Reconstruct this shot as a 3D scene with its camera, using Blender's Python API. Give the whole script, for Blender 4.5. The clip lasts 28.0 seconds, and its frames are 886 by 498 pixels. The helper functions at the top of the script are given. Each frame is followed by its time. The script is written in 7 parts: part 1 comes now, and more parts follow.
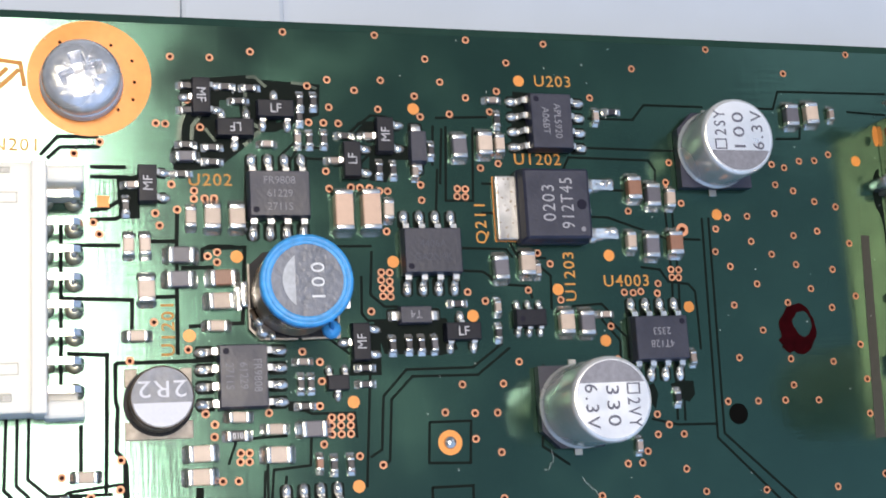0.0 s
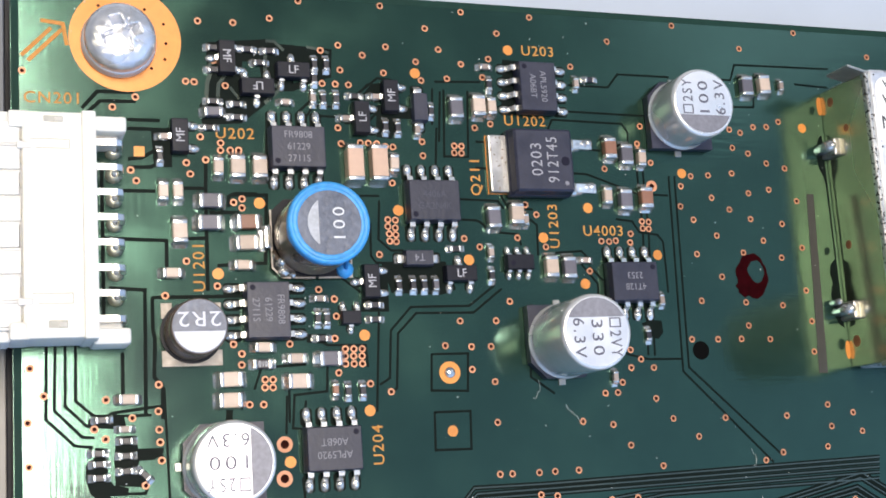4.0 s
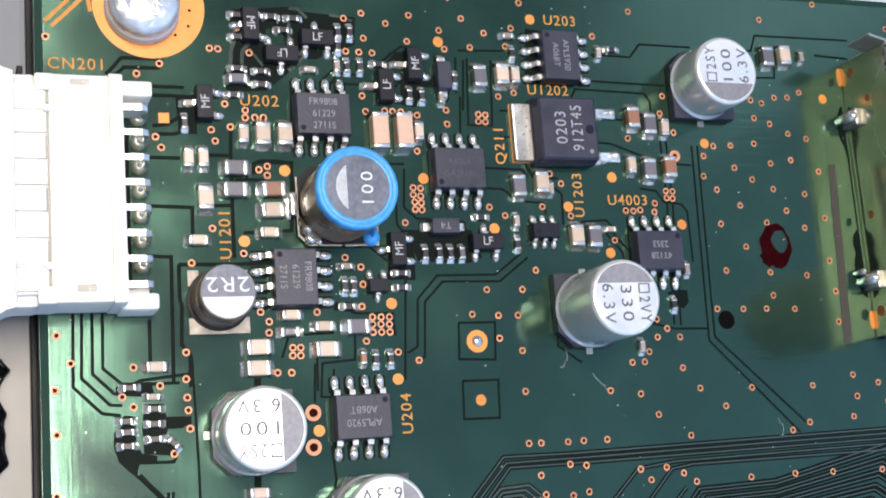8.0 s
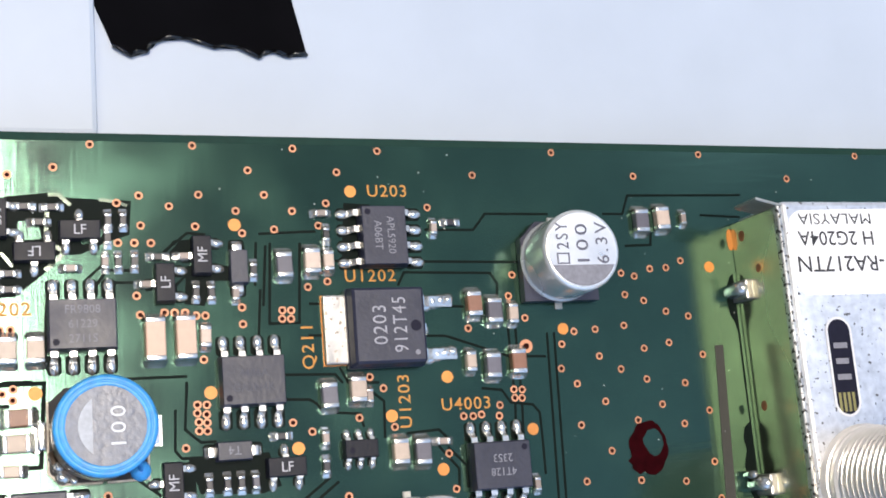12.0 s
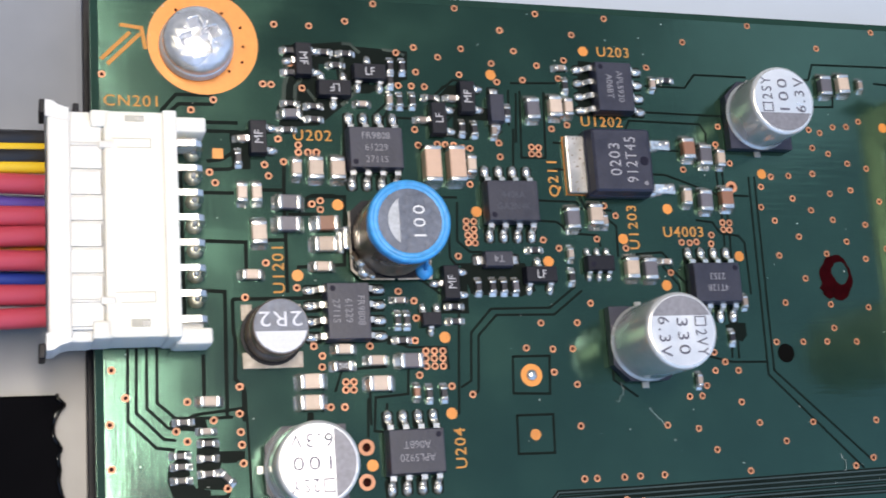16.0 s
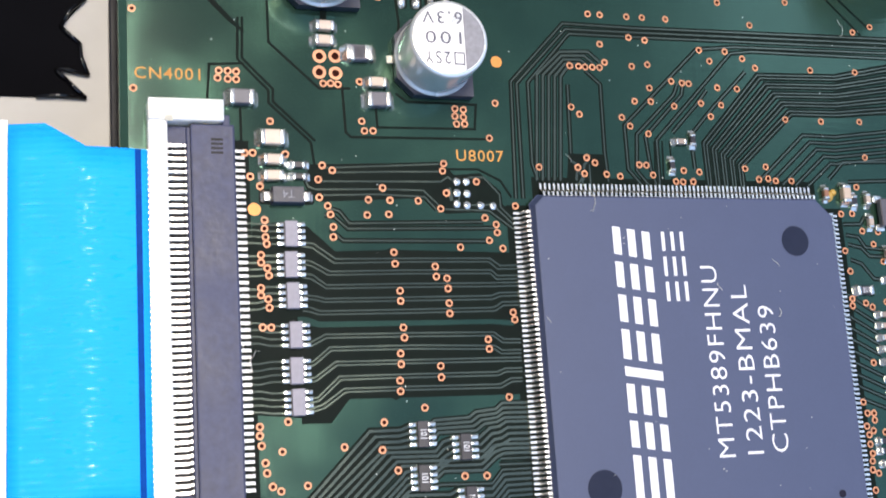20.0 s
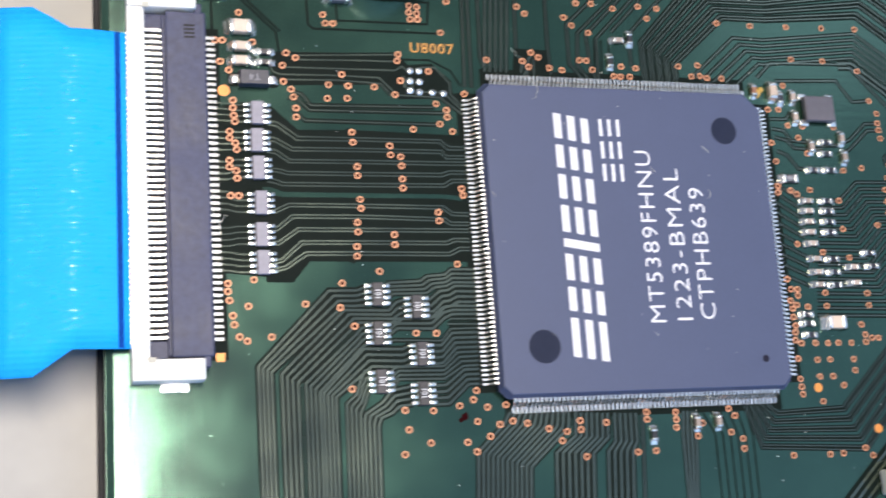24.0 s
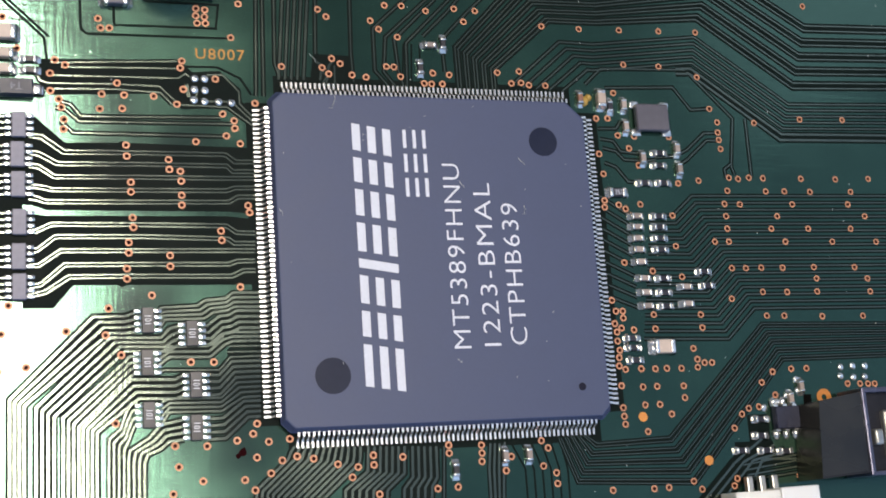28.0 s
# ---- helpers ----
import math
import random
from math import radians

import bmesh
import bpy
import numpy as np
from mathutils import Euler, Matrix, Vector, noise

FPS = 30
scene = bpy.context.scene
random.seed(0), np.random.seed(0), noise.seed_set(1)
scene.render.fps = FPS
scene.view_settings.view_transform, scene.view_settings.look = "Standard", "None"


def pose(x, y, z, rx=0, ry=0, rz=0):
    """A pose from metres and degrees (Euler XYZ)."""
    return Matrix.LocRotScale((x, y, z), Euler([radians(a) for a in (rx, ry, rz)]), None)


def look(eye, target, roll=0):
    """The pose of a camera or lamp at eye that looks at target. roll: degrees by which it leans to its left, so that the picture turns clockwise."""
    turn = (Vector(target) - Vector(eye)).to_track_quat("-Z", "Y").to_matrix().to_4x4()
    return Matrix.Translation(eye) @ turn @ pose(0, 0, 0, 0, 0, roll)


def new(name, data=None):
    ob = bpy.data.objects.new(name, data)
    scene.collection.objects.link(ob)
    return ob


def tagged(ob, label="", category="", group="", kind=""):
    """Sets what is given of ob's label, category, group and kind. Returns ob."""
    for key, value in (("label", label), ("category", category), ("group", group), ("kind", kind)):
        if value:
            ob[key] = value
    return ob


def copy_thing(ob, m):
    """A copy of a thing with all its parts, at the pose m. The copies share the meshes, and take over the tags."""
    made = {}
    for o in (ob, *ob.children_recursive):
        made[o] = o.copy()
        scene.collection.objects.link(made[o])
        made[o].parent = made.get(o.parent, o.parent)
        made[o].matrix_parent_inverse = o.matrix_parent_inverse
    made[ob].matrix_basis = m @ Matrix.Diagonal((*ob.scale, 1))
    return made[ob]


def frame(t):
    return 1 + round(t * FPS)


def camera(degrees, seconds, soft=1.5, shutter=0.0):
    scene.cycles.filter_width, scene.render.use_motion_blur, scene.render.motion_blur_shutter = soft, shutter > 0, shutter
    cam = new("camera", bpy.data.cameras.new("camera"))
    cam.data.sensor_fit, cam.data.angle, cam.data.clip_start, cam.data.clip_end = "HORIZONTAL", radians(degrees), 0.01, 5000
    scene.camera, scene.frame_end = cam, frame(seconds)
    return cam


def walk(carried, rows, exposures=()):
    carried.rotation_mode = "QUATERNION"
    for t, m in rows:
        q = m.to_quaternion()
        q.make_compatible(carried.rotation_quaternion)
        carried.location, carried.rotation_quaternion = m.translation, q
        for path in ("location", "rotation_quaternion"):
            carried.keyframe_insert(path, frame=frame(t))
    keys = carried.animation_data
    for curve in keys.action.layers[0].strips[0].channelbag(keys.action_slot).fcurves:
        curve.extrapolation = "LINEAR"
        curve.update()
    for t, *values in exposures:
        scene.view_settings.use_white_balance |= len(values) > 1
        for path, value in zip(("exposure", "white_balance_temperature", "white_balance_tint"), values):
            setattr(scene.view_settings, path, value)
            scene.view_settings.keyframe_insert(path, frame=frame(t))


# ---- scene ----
MM = 0.001
cam = camera(37.393, 28.0, soft=1.7, shutter=0.5)
# seconds, place in millimetres, turn in degrees
PATH = [
    (0, 6.97, -37.09, 96.50, 11.607, -15.802, -3.510),
    (0.5, 5.73, -35.19, 97.25, 11.151, -15.743, -3.520),
    (1, 7.47, -38.86, 98.36, 11.327, -15.247, -3.925),
    (1.5, 3.87, -40.58, 103.17, 11.582, -15.952, -3.528),
    (2, 5.18, -41.33, 104.42, 11.436, -16.398, -3.762),
    (2.5, 3.24, -40.53, 102.19, 11.567, -17.313, -3.200),
    (3, -0.49, -41.46, 101.86, 11.646, -18.167, -3.450),
    (3.5, -2.46, -42.01, 103.06, 11.190, -19.445, -3.832),
    (5.5, -6.97, -43.80, 104.64, 12.308, -20.174, -4.235),
    (6, -8.42, -45.15, 105.13, 12.151, -20.899, -4.101),
    (6.5, -8.83, -44.06, 112.80, 11.614, -21.643, -3.889),
    (7, -8.38, -46.84, 112.47, 12.436, -21.242, -4.256),
    (7.5, -10.85, -45.13, 107.81, 11.905, -21.638, -4.133),
    (8, -6.57, -45.62, 101.22, 12.243, -20.339, -4.613),
    (8.5, -7.21, -49.07, 99.88, 12.193, -20.944, -4.909),
    (9, -5.63, -47.41, 99.60, 12.084, -21.256, -4.930),
    (9.5, -4.24, -45.36, 101.11, 13.519, -20.291, -5.384),
    (10, -2.97, -41.78, 101.46, 12.860, -19.673, -5.087),
    (10.5, 0.20, -41.49, 104.34, 13.385, -19.712, -5.416),
    (11, 7.65, -33.22, 101.54, 12.931, -19.362, -5.161),
    (11.5, 13.42, -28.46, 95.93, 12.969, -19.184, -4.845),
    (13.5, 16.97, -30.12, 92.45, 12.358, -19.337, -5.438),
    (14, 16.22, -32.01, 95.62, 12.818, -19.606, -5.953),
    (14.5, 10.74, -41.39, 101.56, 14.408, -18.624, -5.853),
    (15, 3.43, -45.18, 103.44, 14.114, -18.191, -5.548),
    (15.5, -0.77, -45.55, 102.23, 13.588, -18.231, -4.492),
    (16, -5.73, -45.61, 101.03, 13.614, -17.626, -4.298),
    (16.5, -7.34, -44.10, 99.70, 12.955, -17.910, -3.920),
    (17, -6.05, -45.72, 99.33, 13.129, -18.037, -3.855),
    (17.5, -5.52, -59.38, 100.42, 13.565, -17.445, -4.045),
    (18, -4.30, -67.45, 100.77, 13.467, -17.410, -4.268),
    (18.5, -4.93, -73.56, 100.19, 13.925, -17.243, -4.578),
    (19, -6.17, -84.01, 95.97, 13.184, -17.081, -4.593),
    (19.5, -6.16, -81.67, 95.80, 12.398, -17.446, -3.898),
    (20, -6.30, -83.51, 96.54, 12.837, -17.034, -3.821),
    (20.5, -7.55, -86.43, 95.68, 12.543, -17.319, -3.762),
    (21, -7.49, -88.34, 96.36, 12.753, -16.787, -3.838),
    (21.5, -8.42, -91.65, 98.32, 13.090, -16.248, -3.516),
    (23.5, -9.27, -97.07, 102.22, 14.108, -17.075, -3.840),
    (24, -5.42, -96.95, 104.34, 13.495, -16.980, -3.993),
    (24.5, 2.11, -99.62, 109.56, 13.578, -17.281, -4.142),
    (25, 12.68, -97.98, 104.87, 13.374, -16.029, -4.416),
    (25.5, 17.59, -94.98, 101.66, 12.932, -15.918, -4.542),
    (26, 17.21, -92.90, 99.59, 12.855, -16.014, -4.575),
    (26.5, 18.58, -93.46, 100.59, 13.175, -15.868, -4.487),
    (27, 17.16, -96.24, 100.37, 13.483, -16.584, -4.599),
    (27.5, 15.63, -96.12, 101.21, 13.752, -16.685, -4.321),
    (28, 13.68, -94.84, 102.26, 13.585, -16.883, -4.124),
]
walk(cam, [(t, pose(x * MM, y * MM, z * MM, a, b, c)) for t, x, y, z, a, b, c in PATH],
     exposures=[(t, stops, 6700, 16) for t, stops in ((0, -0.06), (2, -0.06), (3, 0.08), (6, 0.2), (8, 0.26), (11, 0.26), (14, 0.02), (15, 0.08), (17, 0.02), (18, 0.04), (19, 0.34), (20, 0.46), (24, 0.42), (26, -0.08), (28, -0.2))])

# ---- light ----
world = bpy.data.worlds.new("room")
scene.world = world
world.use_nodes = True
wn, wl = world.node_tree.nodes, world.node_tree.links
wbg = wn["Background"]
wtc, wsep, wramp = wn.new("ShaderNodeTexCoord"), wn.new("ShaderNodeSeparateXYZ"), wn.new("ShaderNodeValToRGB")
wl.new(wtc.outputs["Generated"], wsep.inputs[0])
wl.new(wsep.outputs["Z"], wramp.inputs[0])
# the room grows brighter towards its window side
wlean, wbright = wn.new("ShaderNodeVectorMath"), wn.new("ShaderNodeMath")
wlean.operation, wlean.inputs[1].default_value = "DOT_PRODUCT", (1.5, -1.9, 0.0)
wl.new(wtc.outputs["Generated"], wlean.inputs[0])
wbright.operation, wbright.inputs[1].default_value = "MULTIPLY_ADD", 0.70
wbright.inputs[2].default_value = 0.76
wl.new(wlean.outputs["Value"], wbright.inputs[0])
# and cooler there, warmer on the room's side
wside, wtint = wn.new("ShaderNodeMapRange"), wn.new("ShaderNodeMix")
wside.inputs["From Min"].default_value, wside.inputs["From Max"].default_value = -0.5, 0.9
wtint.data_type, wtint.blend_type = "RGBA", "MIX"
wl.new(wlean.outputs["Value"], wside.inputs["Value"])
wl.new(wside.outputs[0], wtint.inputs["Factor"])
wtint.inputs["B"].default_value = (0.225, 0.385, 0.655, 1)
wl.new(wramp.outputs[0], wtint.inputs["A"])
wl.new(wtint.outputs["Result"], wbg.inputs["Color"])
wfloor, wceil = wn.new("ShaderNodeMath"), wn.new("ShaderNodeMath")
wfloor.operation, wfloor.inputs[1].default_value = "MAXIMUM", 0.35
wceil.operation, wceil.inputs[1].default_value = "MINIMUM", 1.6
wl.new(wbright.outputs[0], wfloor.inputs[0])
wl.new(wfloor.outputs[0], wceil.inputs[0])
wl.new(wceil.outputs[0], wbg.inputs["Strength"])
wramp.color_ramp.elements[0].position, wramp.color_ramp.elements[0].color = 0.0, (0.29, 0.425, 0.62, 1)
wramp.color_ramp.elements[1].position, wramp.color_ramp.elements[1].color = 1.0, (0.245, 0.365, 0.555, 1)


def ceiling_lamp(name, at, size_x, size_y, watts, colour):
    lamp = bpy.data.lights.new(name, "AREA")
    lamp.shape, lamp.size, lamp.size_y, lamp.energy, lamp.color = "RECTANGLE", size_x, size_y, watts, colour
    ob = new(name, lamp)
    ob.matrix_world = pose(*at) if abs(at[0]) < 0.3 else look(at, (0.04, -0.05, 0))
    return ob


# a ceiling fixture almost overhead, and the window further off
ceiling_lamp("ceiling_light", (-0.018, 0.17, 1.5, 0, 0, 8), 0.14, 0.86, 24.5, (1.0, 0.945, 0.82))
# unseen yellowish fill, added to brighten the board from the left
ceiling_lamp("added_side_fill", (-0.80, 0.2, 1.4), 0.45, 0.4, 5, (1.0, 0.92, 0.62))
ceiling_lamp("window_light", (0.98, 0.55, 1.25), 0.25, 0.35, 0.3, (0.66, 0.84, 1.0))

# ---- materials ----
def mat(name, col, rough=0.5, metal=0.0, var=0.18, grain=1500.0, bump=0.0, coat=0.0, spec=0.5, each=0.0, alpha=None):
    """A surface with broad mottling, fine grain and relief; lengths are per metre. each: how far things differ from one another."""
    m = bpy.data.materials.new(name)
    m.use_nodes = True
    n, l = m.node_tree.nodes, m.node_tree.links
    b = n["Principled BSDF"]
    tc = n.new("ShaderNodeTexCoord")
    fine, broad = n.new("ShaderNodeTexNoise"), n.new("ShaderNodeTexNoise")
    fine.inputs["Scale"].default_value, broad.inputs["Scale"].default_value = grain, grain * 0.13
    fine.inputs["Detail"].default_value, broad.inputs["Detail"].default_value = 3, 2
    l.new(tc.outputs["Object"], fine.inputs["Vector"])
    l.new(tc.outputs["Object"], broad.inputs["Vector"])
    add = n.new("ShaderNodeMath")
    add.operation = "ADD"
    l.new(fine.outputs["Fac"], add.inputs[0])
    l.new(broad.outputs["Fac"], add.inputs[1])
    scale = n.new("ShaderNodeMapRange")
    scale.inputs["From Min"].default_value, scale.inputs["From Max"].default_value = 0.6, 1.4
    scale.inputs["To Min"].default_value, scale.inputs["To Max"].default_value = 1 - var, 1 + var
    l.new(add.outputs[0], scale.inputs["Value"])
    last = scale.outputs[0]
    if each:
        info, rnd, mul = n.new("ShaderNodeObjectInfo"), n.new("ShaderNodeMapRange"), n.new("ShaderNodeMath")
        rnd.inputs["To Min"].default_value, rnd.inputs["To Max"].default_value = 1 - each, 1 + each
        l.new(info.outputs["Random"], rnd.inputs["Value"])
        mul.operation = "MULTIPLY"
        l.new(last, mul.inputs[0])
        l.new(rnd.outputs[0], mul.inputs[1])
        last = mul.outputs[0]
    tint = n.new("ShaderNodeVectorMath")
    tint.operation = "SCALE"
    tint.inputs[0].default_value = col
    l.new(last, tint.inputs["Scale"])
    l.new(tint.outputs["Vector"], b.inputs["Base Color"])
    rr = n.new("ShaderNodeMapRange")
    rr.inputs["From Min"].default_value, rr.inputs["From Max"].default_value = 0.3, 0.7
    rr.inputs["To Min"].default_value, rr.inputs["To Max"].default_value = max(0.02, rough - 0.07), min(1, rough + 0.07)
    l.new(broad.outputs["Fac"], rr.inputs["Value"])
    l.new(rr.outputs[0], b.inputs["Roughness"])
    b.inputs["Metallic"].default_value = metal
    b.inputs["Coat Weight"].default_value, b.inputs["Coat Roughness"].default_value = coat, 0.06
    b.inputs["Specular IOR Level"].default_value = spec
    if bump:
        bp = n.new("ShaderNodeBump")
        bp.inputs["Strength"].default_value, bp.inputs["Distance"].default_value = bump, 0.00005
        l.new(fine.outputs["Fac"], bp.inputs["Height"])
        l.new(bp.outputs[0], b.inputs["Normal"])
    return m


def wrinkled(m, depth):
    """Deepens the relief of a glossy film."""
    for n in m.node_tree.nodes:
        if n.type == "BUMP":
            n.inputs["Distance"].default_value = depth
    return m


def board_mat(name, col, rough, metal, spec=0.5):
    """Green lacquer over copper, with the glass weave showing as a fine grid."""
    m = mat(name, col, rough, metal, var=0.10, grain=900, coat=0.3, spec=spec)
    n, l = m.node_tree.nodes, m.node_tree.links
    b = n["Principled BSDF"]
    b.inputs["Coat Weight"].default_value, b.inputs["Coat Roughness"].default_value = 0.4, 0.15
    tc, total, bp = n.new("ShaderNodeTexCoord"), n.new("ShaderNodeMath"), n.new("ShaderNodeBump")
    for k, scale in enumerate(((3000, 170, 1), (220, 2300, 1))):
        mp, weave = n.new("ShaderNodeMapping"), n.new("ShaderNodeTexNoise")
        mp.inputs["Scale"].default_value = scale
        weave.inputs["Scale"].default_value, weave.inputs["Detail"].default_value = 1.0, 2
        l.new(tc.outputs["Object"], mp.inputs[0])
        l.new(mp.outputs[0], weave.inputs["Vector"])
        thread = n.new("ShaderNodeMath")
        thread.operation, thread.inputs[1].default_value = "MULTIPLY", (1.0, 2.2)[k]
        l.new(weave.outputs["Fac"], thread.inputs[0])
        l.new(thread.outputs[0], total.inputs[k])
    bp.inputs["Strength"].default_value, bp.inputs["Distance"].default_value = 0.17, 0.00003
    l.new(total.outputs[0], bp.inputs["Height"])
    l.new(bp.outputs[0], b.inputs["Normal"])
    return m


POUR = board_mat("solder_mask_over_copper", (0.031, 0.080, 0.056), 0.15, 0.72, 0.3)
GAP = mat("solder_mask_over_glass", (0.0040, 0.0080, 0.0068), 0.5, 0, spec=0.05)
TRACE = board_mat("solder_mask_on_track", (0.094, 0.118, 0.092), 0.16, 0.75)
FR4 = mat("board_edge", (0.05, 0.07, 0.035), 0.6, bump=0.3)
COPPER = mat("bare_copper_finish", (0.60, 0.225, 0.045), 0.42, 0.2, var=0.12, each=0.12)
RING = mat("via_ring", (0.54, 0.235, 0.125), 0.45, 0.2, var=0.12, each=0.15)
BORE = mat("board_bore", (0.004, 0.004, 0.004), 0.9, spec=0.02)
TAN_SMALL = mat("small_ceramic_body", (0.31, 0.25, 0.22), 0.45, 0, var=0.2, each=0.25)
HOLE = mat("drilled_hole", (0.025, 0.005, 0.003), 0.8, var=0.3, spec=0.05)
INK = mat("gold_legend", (0.55, 0.245, 0.065), 0.6, 0, var=0.12, spec=0.15)
SOLDER = mat("solder", (0.72, 0.72, 0.70), 0.18, 0.82, var=0.2, grain=2500, bump=0.5, each=0.12)
TIN = mat("tinned_lead", (0.72, 0.71, 0.69), 0.26, 0.82, var=0.12, grain=2200, bump=0.2, each=0.1)
STEEL = mat("tinned_steel", (0.72, 0.73, 0.76), 0.34, 0.6, var=0.28, grain=1500, bump=0.7)
ZINC = mat("zinc_plate", (0.76, 0.77, 0.80), 0.34, 0.55, var=0.15, grain=900, bump=0.5)
SCREW_ZINC = mat("screw_zinc", (0.78, 0.79, 0.82), 0.28, 0.72, var=0.3, grain=1100, bump=1.0)
SIDE_STEEL = mat("bright_side_steel", (0.58, 0.57, 0.46), 0.26, 1.0, var=0.3, grain=300, bump=0.6)
NICKEL = mat("nickel_plate", (0.90, 0.85, 0.80), 0.30, 0.45, var=0.1, grain=900)
ALU = mat("can_aluminium", (0.78, 0.78, 0.79), 0.34, 0.75, var=0.06, grain=2500, bump=0.08)
ALU_SIDE = mat("can_wall", (0.78, 0.79, 0.78), 0.24, 0.6, var=0.08, grain=1500)
ALU_DARK = mat("can_polarity_mark", (0.20, 0.20, 0.23), 0.5, 0.3, var=0.25, grain=2600)
EPOXY = mat("black_moulding", (0.017, 0.019, 0.038), 0.42, 0, var=0.22, grain=3200, bump=0.35, each=0.1, spec=0.5)
EPOXY_SMALL = mat("small_black_moulding", (0.007, 0.008, 0.015), 0.45, 0, var=0.25, grain=3600, bump=0.3, each=0.1, spec=0.22)
EPOXY_CHIP = mat("processor_moulding", (0.041, 0.055, 0.116), 0.5, 0, var=0.045, grain=3600, bump=0.16)
CHIP_DIMPLE = mat("smooth_mould_mark", (0.016, 0.020, 0.040), 0.34, 0, var=0.1, spec=0.14)
for node in EPOXY_CHIP.node_tree.nodes:  # an even sheen
    if node.type == "MAP_RANGE" and node.outputs[0].links and node.outputs[0].links[0].to_socket.name == "Roughness":
        node.inputs["To Min"].default_value, node.inputs["To Max"].default_value = 0.49, 0.52
DIMPLE = mat("mould_mark", (0.012, 0.012, 0.024), 0.5, 0, var=0.2, spec=0.1)
BLACK = mat("black_plastic", (0.012, 0.012, 0.016), 0.5, 0, var=0.3, bump=0.2, spec=0.2)
PRINT_FAINT = mat("faint_laser_mark", (0.042, 0.045, 0.07), 0.6, 0, var=0.2, grain=4000)
PRINT_GREY = mat("laser_mark", (0.20, 0.20, 0.235), 0.6, 0, var=0.2, grain=4000)
PRINT_DPAK = mat("pale_laser_mark", (0.30, 0.30, 0.34), 0.6, 0, var=0.2, grain=4000)
PRINT_WHITE = mat("white_print", (0.62, 0.63, 0.69), 0.6, 0, var=0.08, grain=4000)
PRINT_BLACK = mat("black_print", (0.03, 0.03, 0.035), 0.6, 0, var=0.2)
TAN = mat("ceramic_body", (0.50, 0.395, 0.325), 0.45, 0, var=0.15, each=0.18)
TAN_BIG = mat("pink_ceramic_body", (0.54, 0.36, 0.27), 0.42, 0, var=0.1, each=0.05)
TAN_DARK = mat("brown_ceramic_body", (0.26, 0.12, 0.075), 0.45, 0, var=0.15, each=0.12)
GREY_CER = mat("grey_ceramic_body", (0.11, 0.105, 0.13), 0.45, 0, var=0.15, each=0.15)
RES_BLACK = mat("resistor_film", (0.014, 0.013, 0.020), 0.4, 0, var=0.2, each=0.2, spec=0.5)
CREAM = mat("nylon_cream", (0.83, 0.79, 0.70), 0.45, 0, var=0.04, grain=600, bump=0.08)
SLOT_TAN = mat("tan_recess", (0.52, 0.40, 0.24), 0.6, 0, var=0.2, grain=1500)
WHITE_NYL = mat("nylon_white", (0.80, 0.775, 0.73), 0.42, 0, var=0.04, grain=700, bump=0.06)
FPC_BLACK = mat("connector_latch", (0.036, 0.042, 0.088), 0.45, 0, var=0.35, grain=1600, bump=0.6, spec=0.3)
BLUE = mat("blue_stiffener", (0.0, 0.34, 0.98), 0.12, 0, var=0.05, grain=500, spec=0.13)
BLUE_RIM = mat("blue_lacquer", (0.035, 0.29, 0.66), 0.42, 0, var=0.3, grain=1800, bump=0.6)
FERRITE = mat("ferrite", (0.17, 0.125, 0.095), 0.3, 0.45, var=0.25, grain=900, bump=0.2)
FERRITE_TOP = mat("ferrite_top", (0.105, 0.122, 0.168), 0.36, 0, var=0.4, grain=2000, bump=0.7)
RUST = mat("corrosion", (0.30, 0.11, 0.04), 0.7, 0, var=0.4)
SOT_PRINT = mat("transistor_mark", (0.42, 0.42, 0.46), 0.6, 0, var=0.25, grain=4000)
TAB_TIN = mat("tab_tin", (0.46, 0.45, 0.44), 0.36, 0.75, var=0.5, grain=700, bump=1.0)
DUST = mat("dust_fibre", (0.42, 0.43, 0.42), 0.8, 0)
JACK_TOP = mat("scuffed_black", (0.02, 0.018, 0.014), 0.3, 0, var=0.6, grain=250, bump=0.4)
DULL_STEEL = mat("dull_steel", (0.44, 0.43, 0.39), 0.36, 0.75, var=0.4, grain=900, bump=0.8)
# darkened cream: paints the shade of recesses that are not cut into the nylon
RECESS = mat("shaded_recess_cream", (0.42, 0.40, 0.35), 0.6)
FLUX_SOLDER = mat("fluxed_solder", (0.60, 0.57, 0.44), 0.2, 0.6, var=0.3, grain=1800, bump=0.4)
PLATE = mat("tinned_base", (0.30, 0.265, 0.23), 0.5, 0.4, var=0.6, grain=1500, bump=0.4)
LABEL = mat("paper_label", (0.83, 0.83, 0.85), 0.55, 0, var=0.03)
SHEET = mat("painted_panel", (0.405, 0.465, 0.56), 0.5, 0, var=0.06, grain=120)
SIDE_PANEL = mat("bare_metal_panel", (0.36, 0.35, 0.34), 0.55, 0, var=0.12, grain=200, spec=0.3)
TAPE = mat("black_tape", (0.004, 0.004, 0.005), 0.2, 0, var=0.3, bump=1.0, grain=120, spec=0.0)
TAPE_EDGE = mat("curled_tape", (0.004, 0.004, 0.005), 0.12, 0, var=0.3, bump=1.0, grain=420, spec=0.5)
CAN_PRINT = mat("can_print", (0.10, 0.10, 0.135), 0.6, 0, var=0.25, grain=4000)
wrinkled(TAPE_EDGE, 0.0008)
wrinkled(TAPE, 0.0004)
MARKER = mat("dark_red_lacquer", (0.020, 0.0008, 0.002), 0.6, 0, var=0.5, spec=0.02)
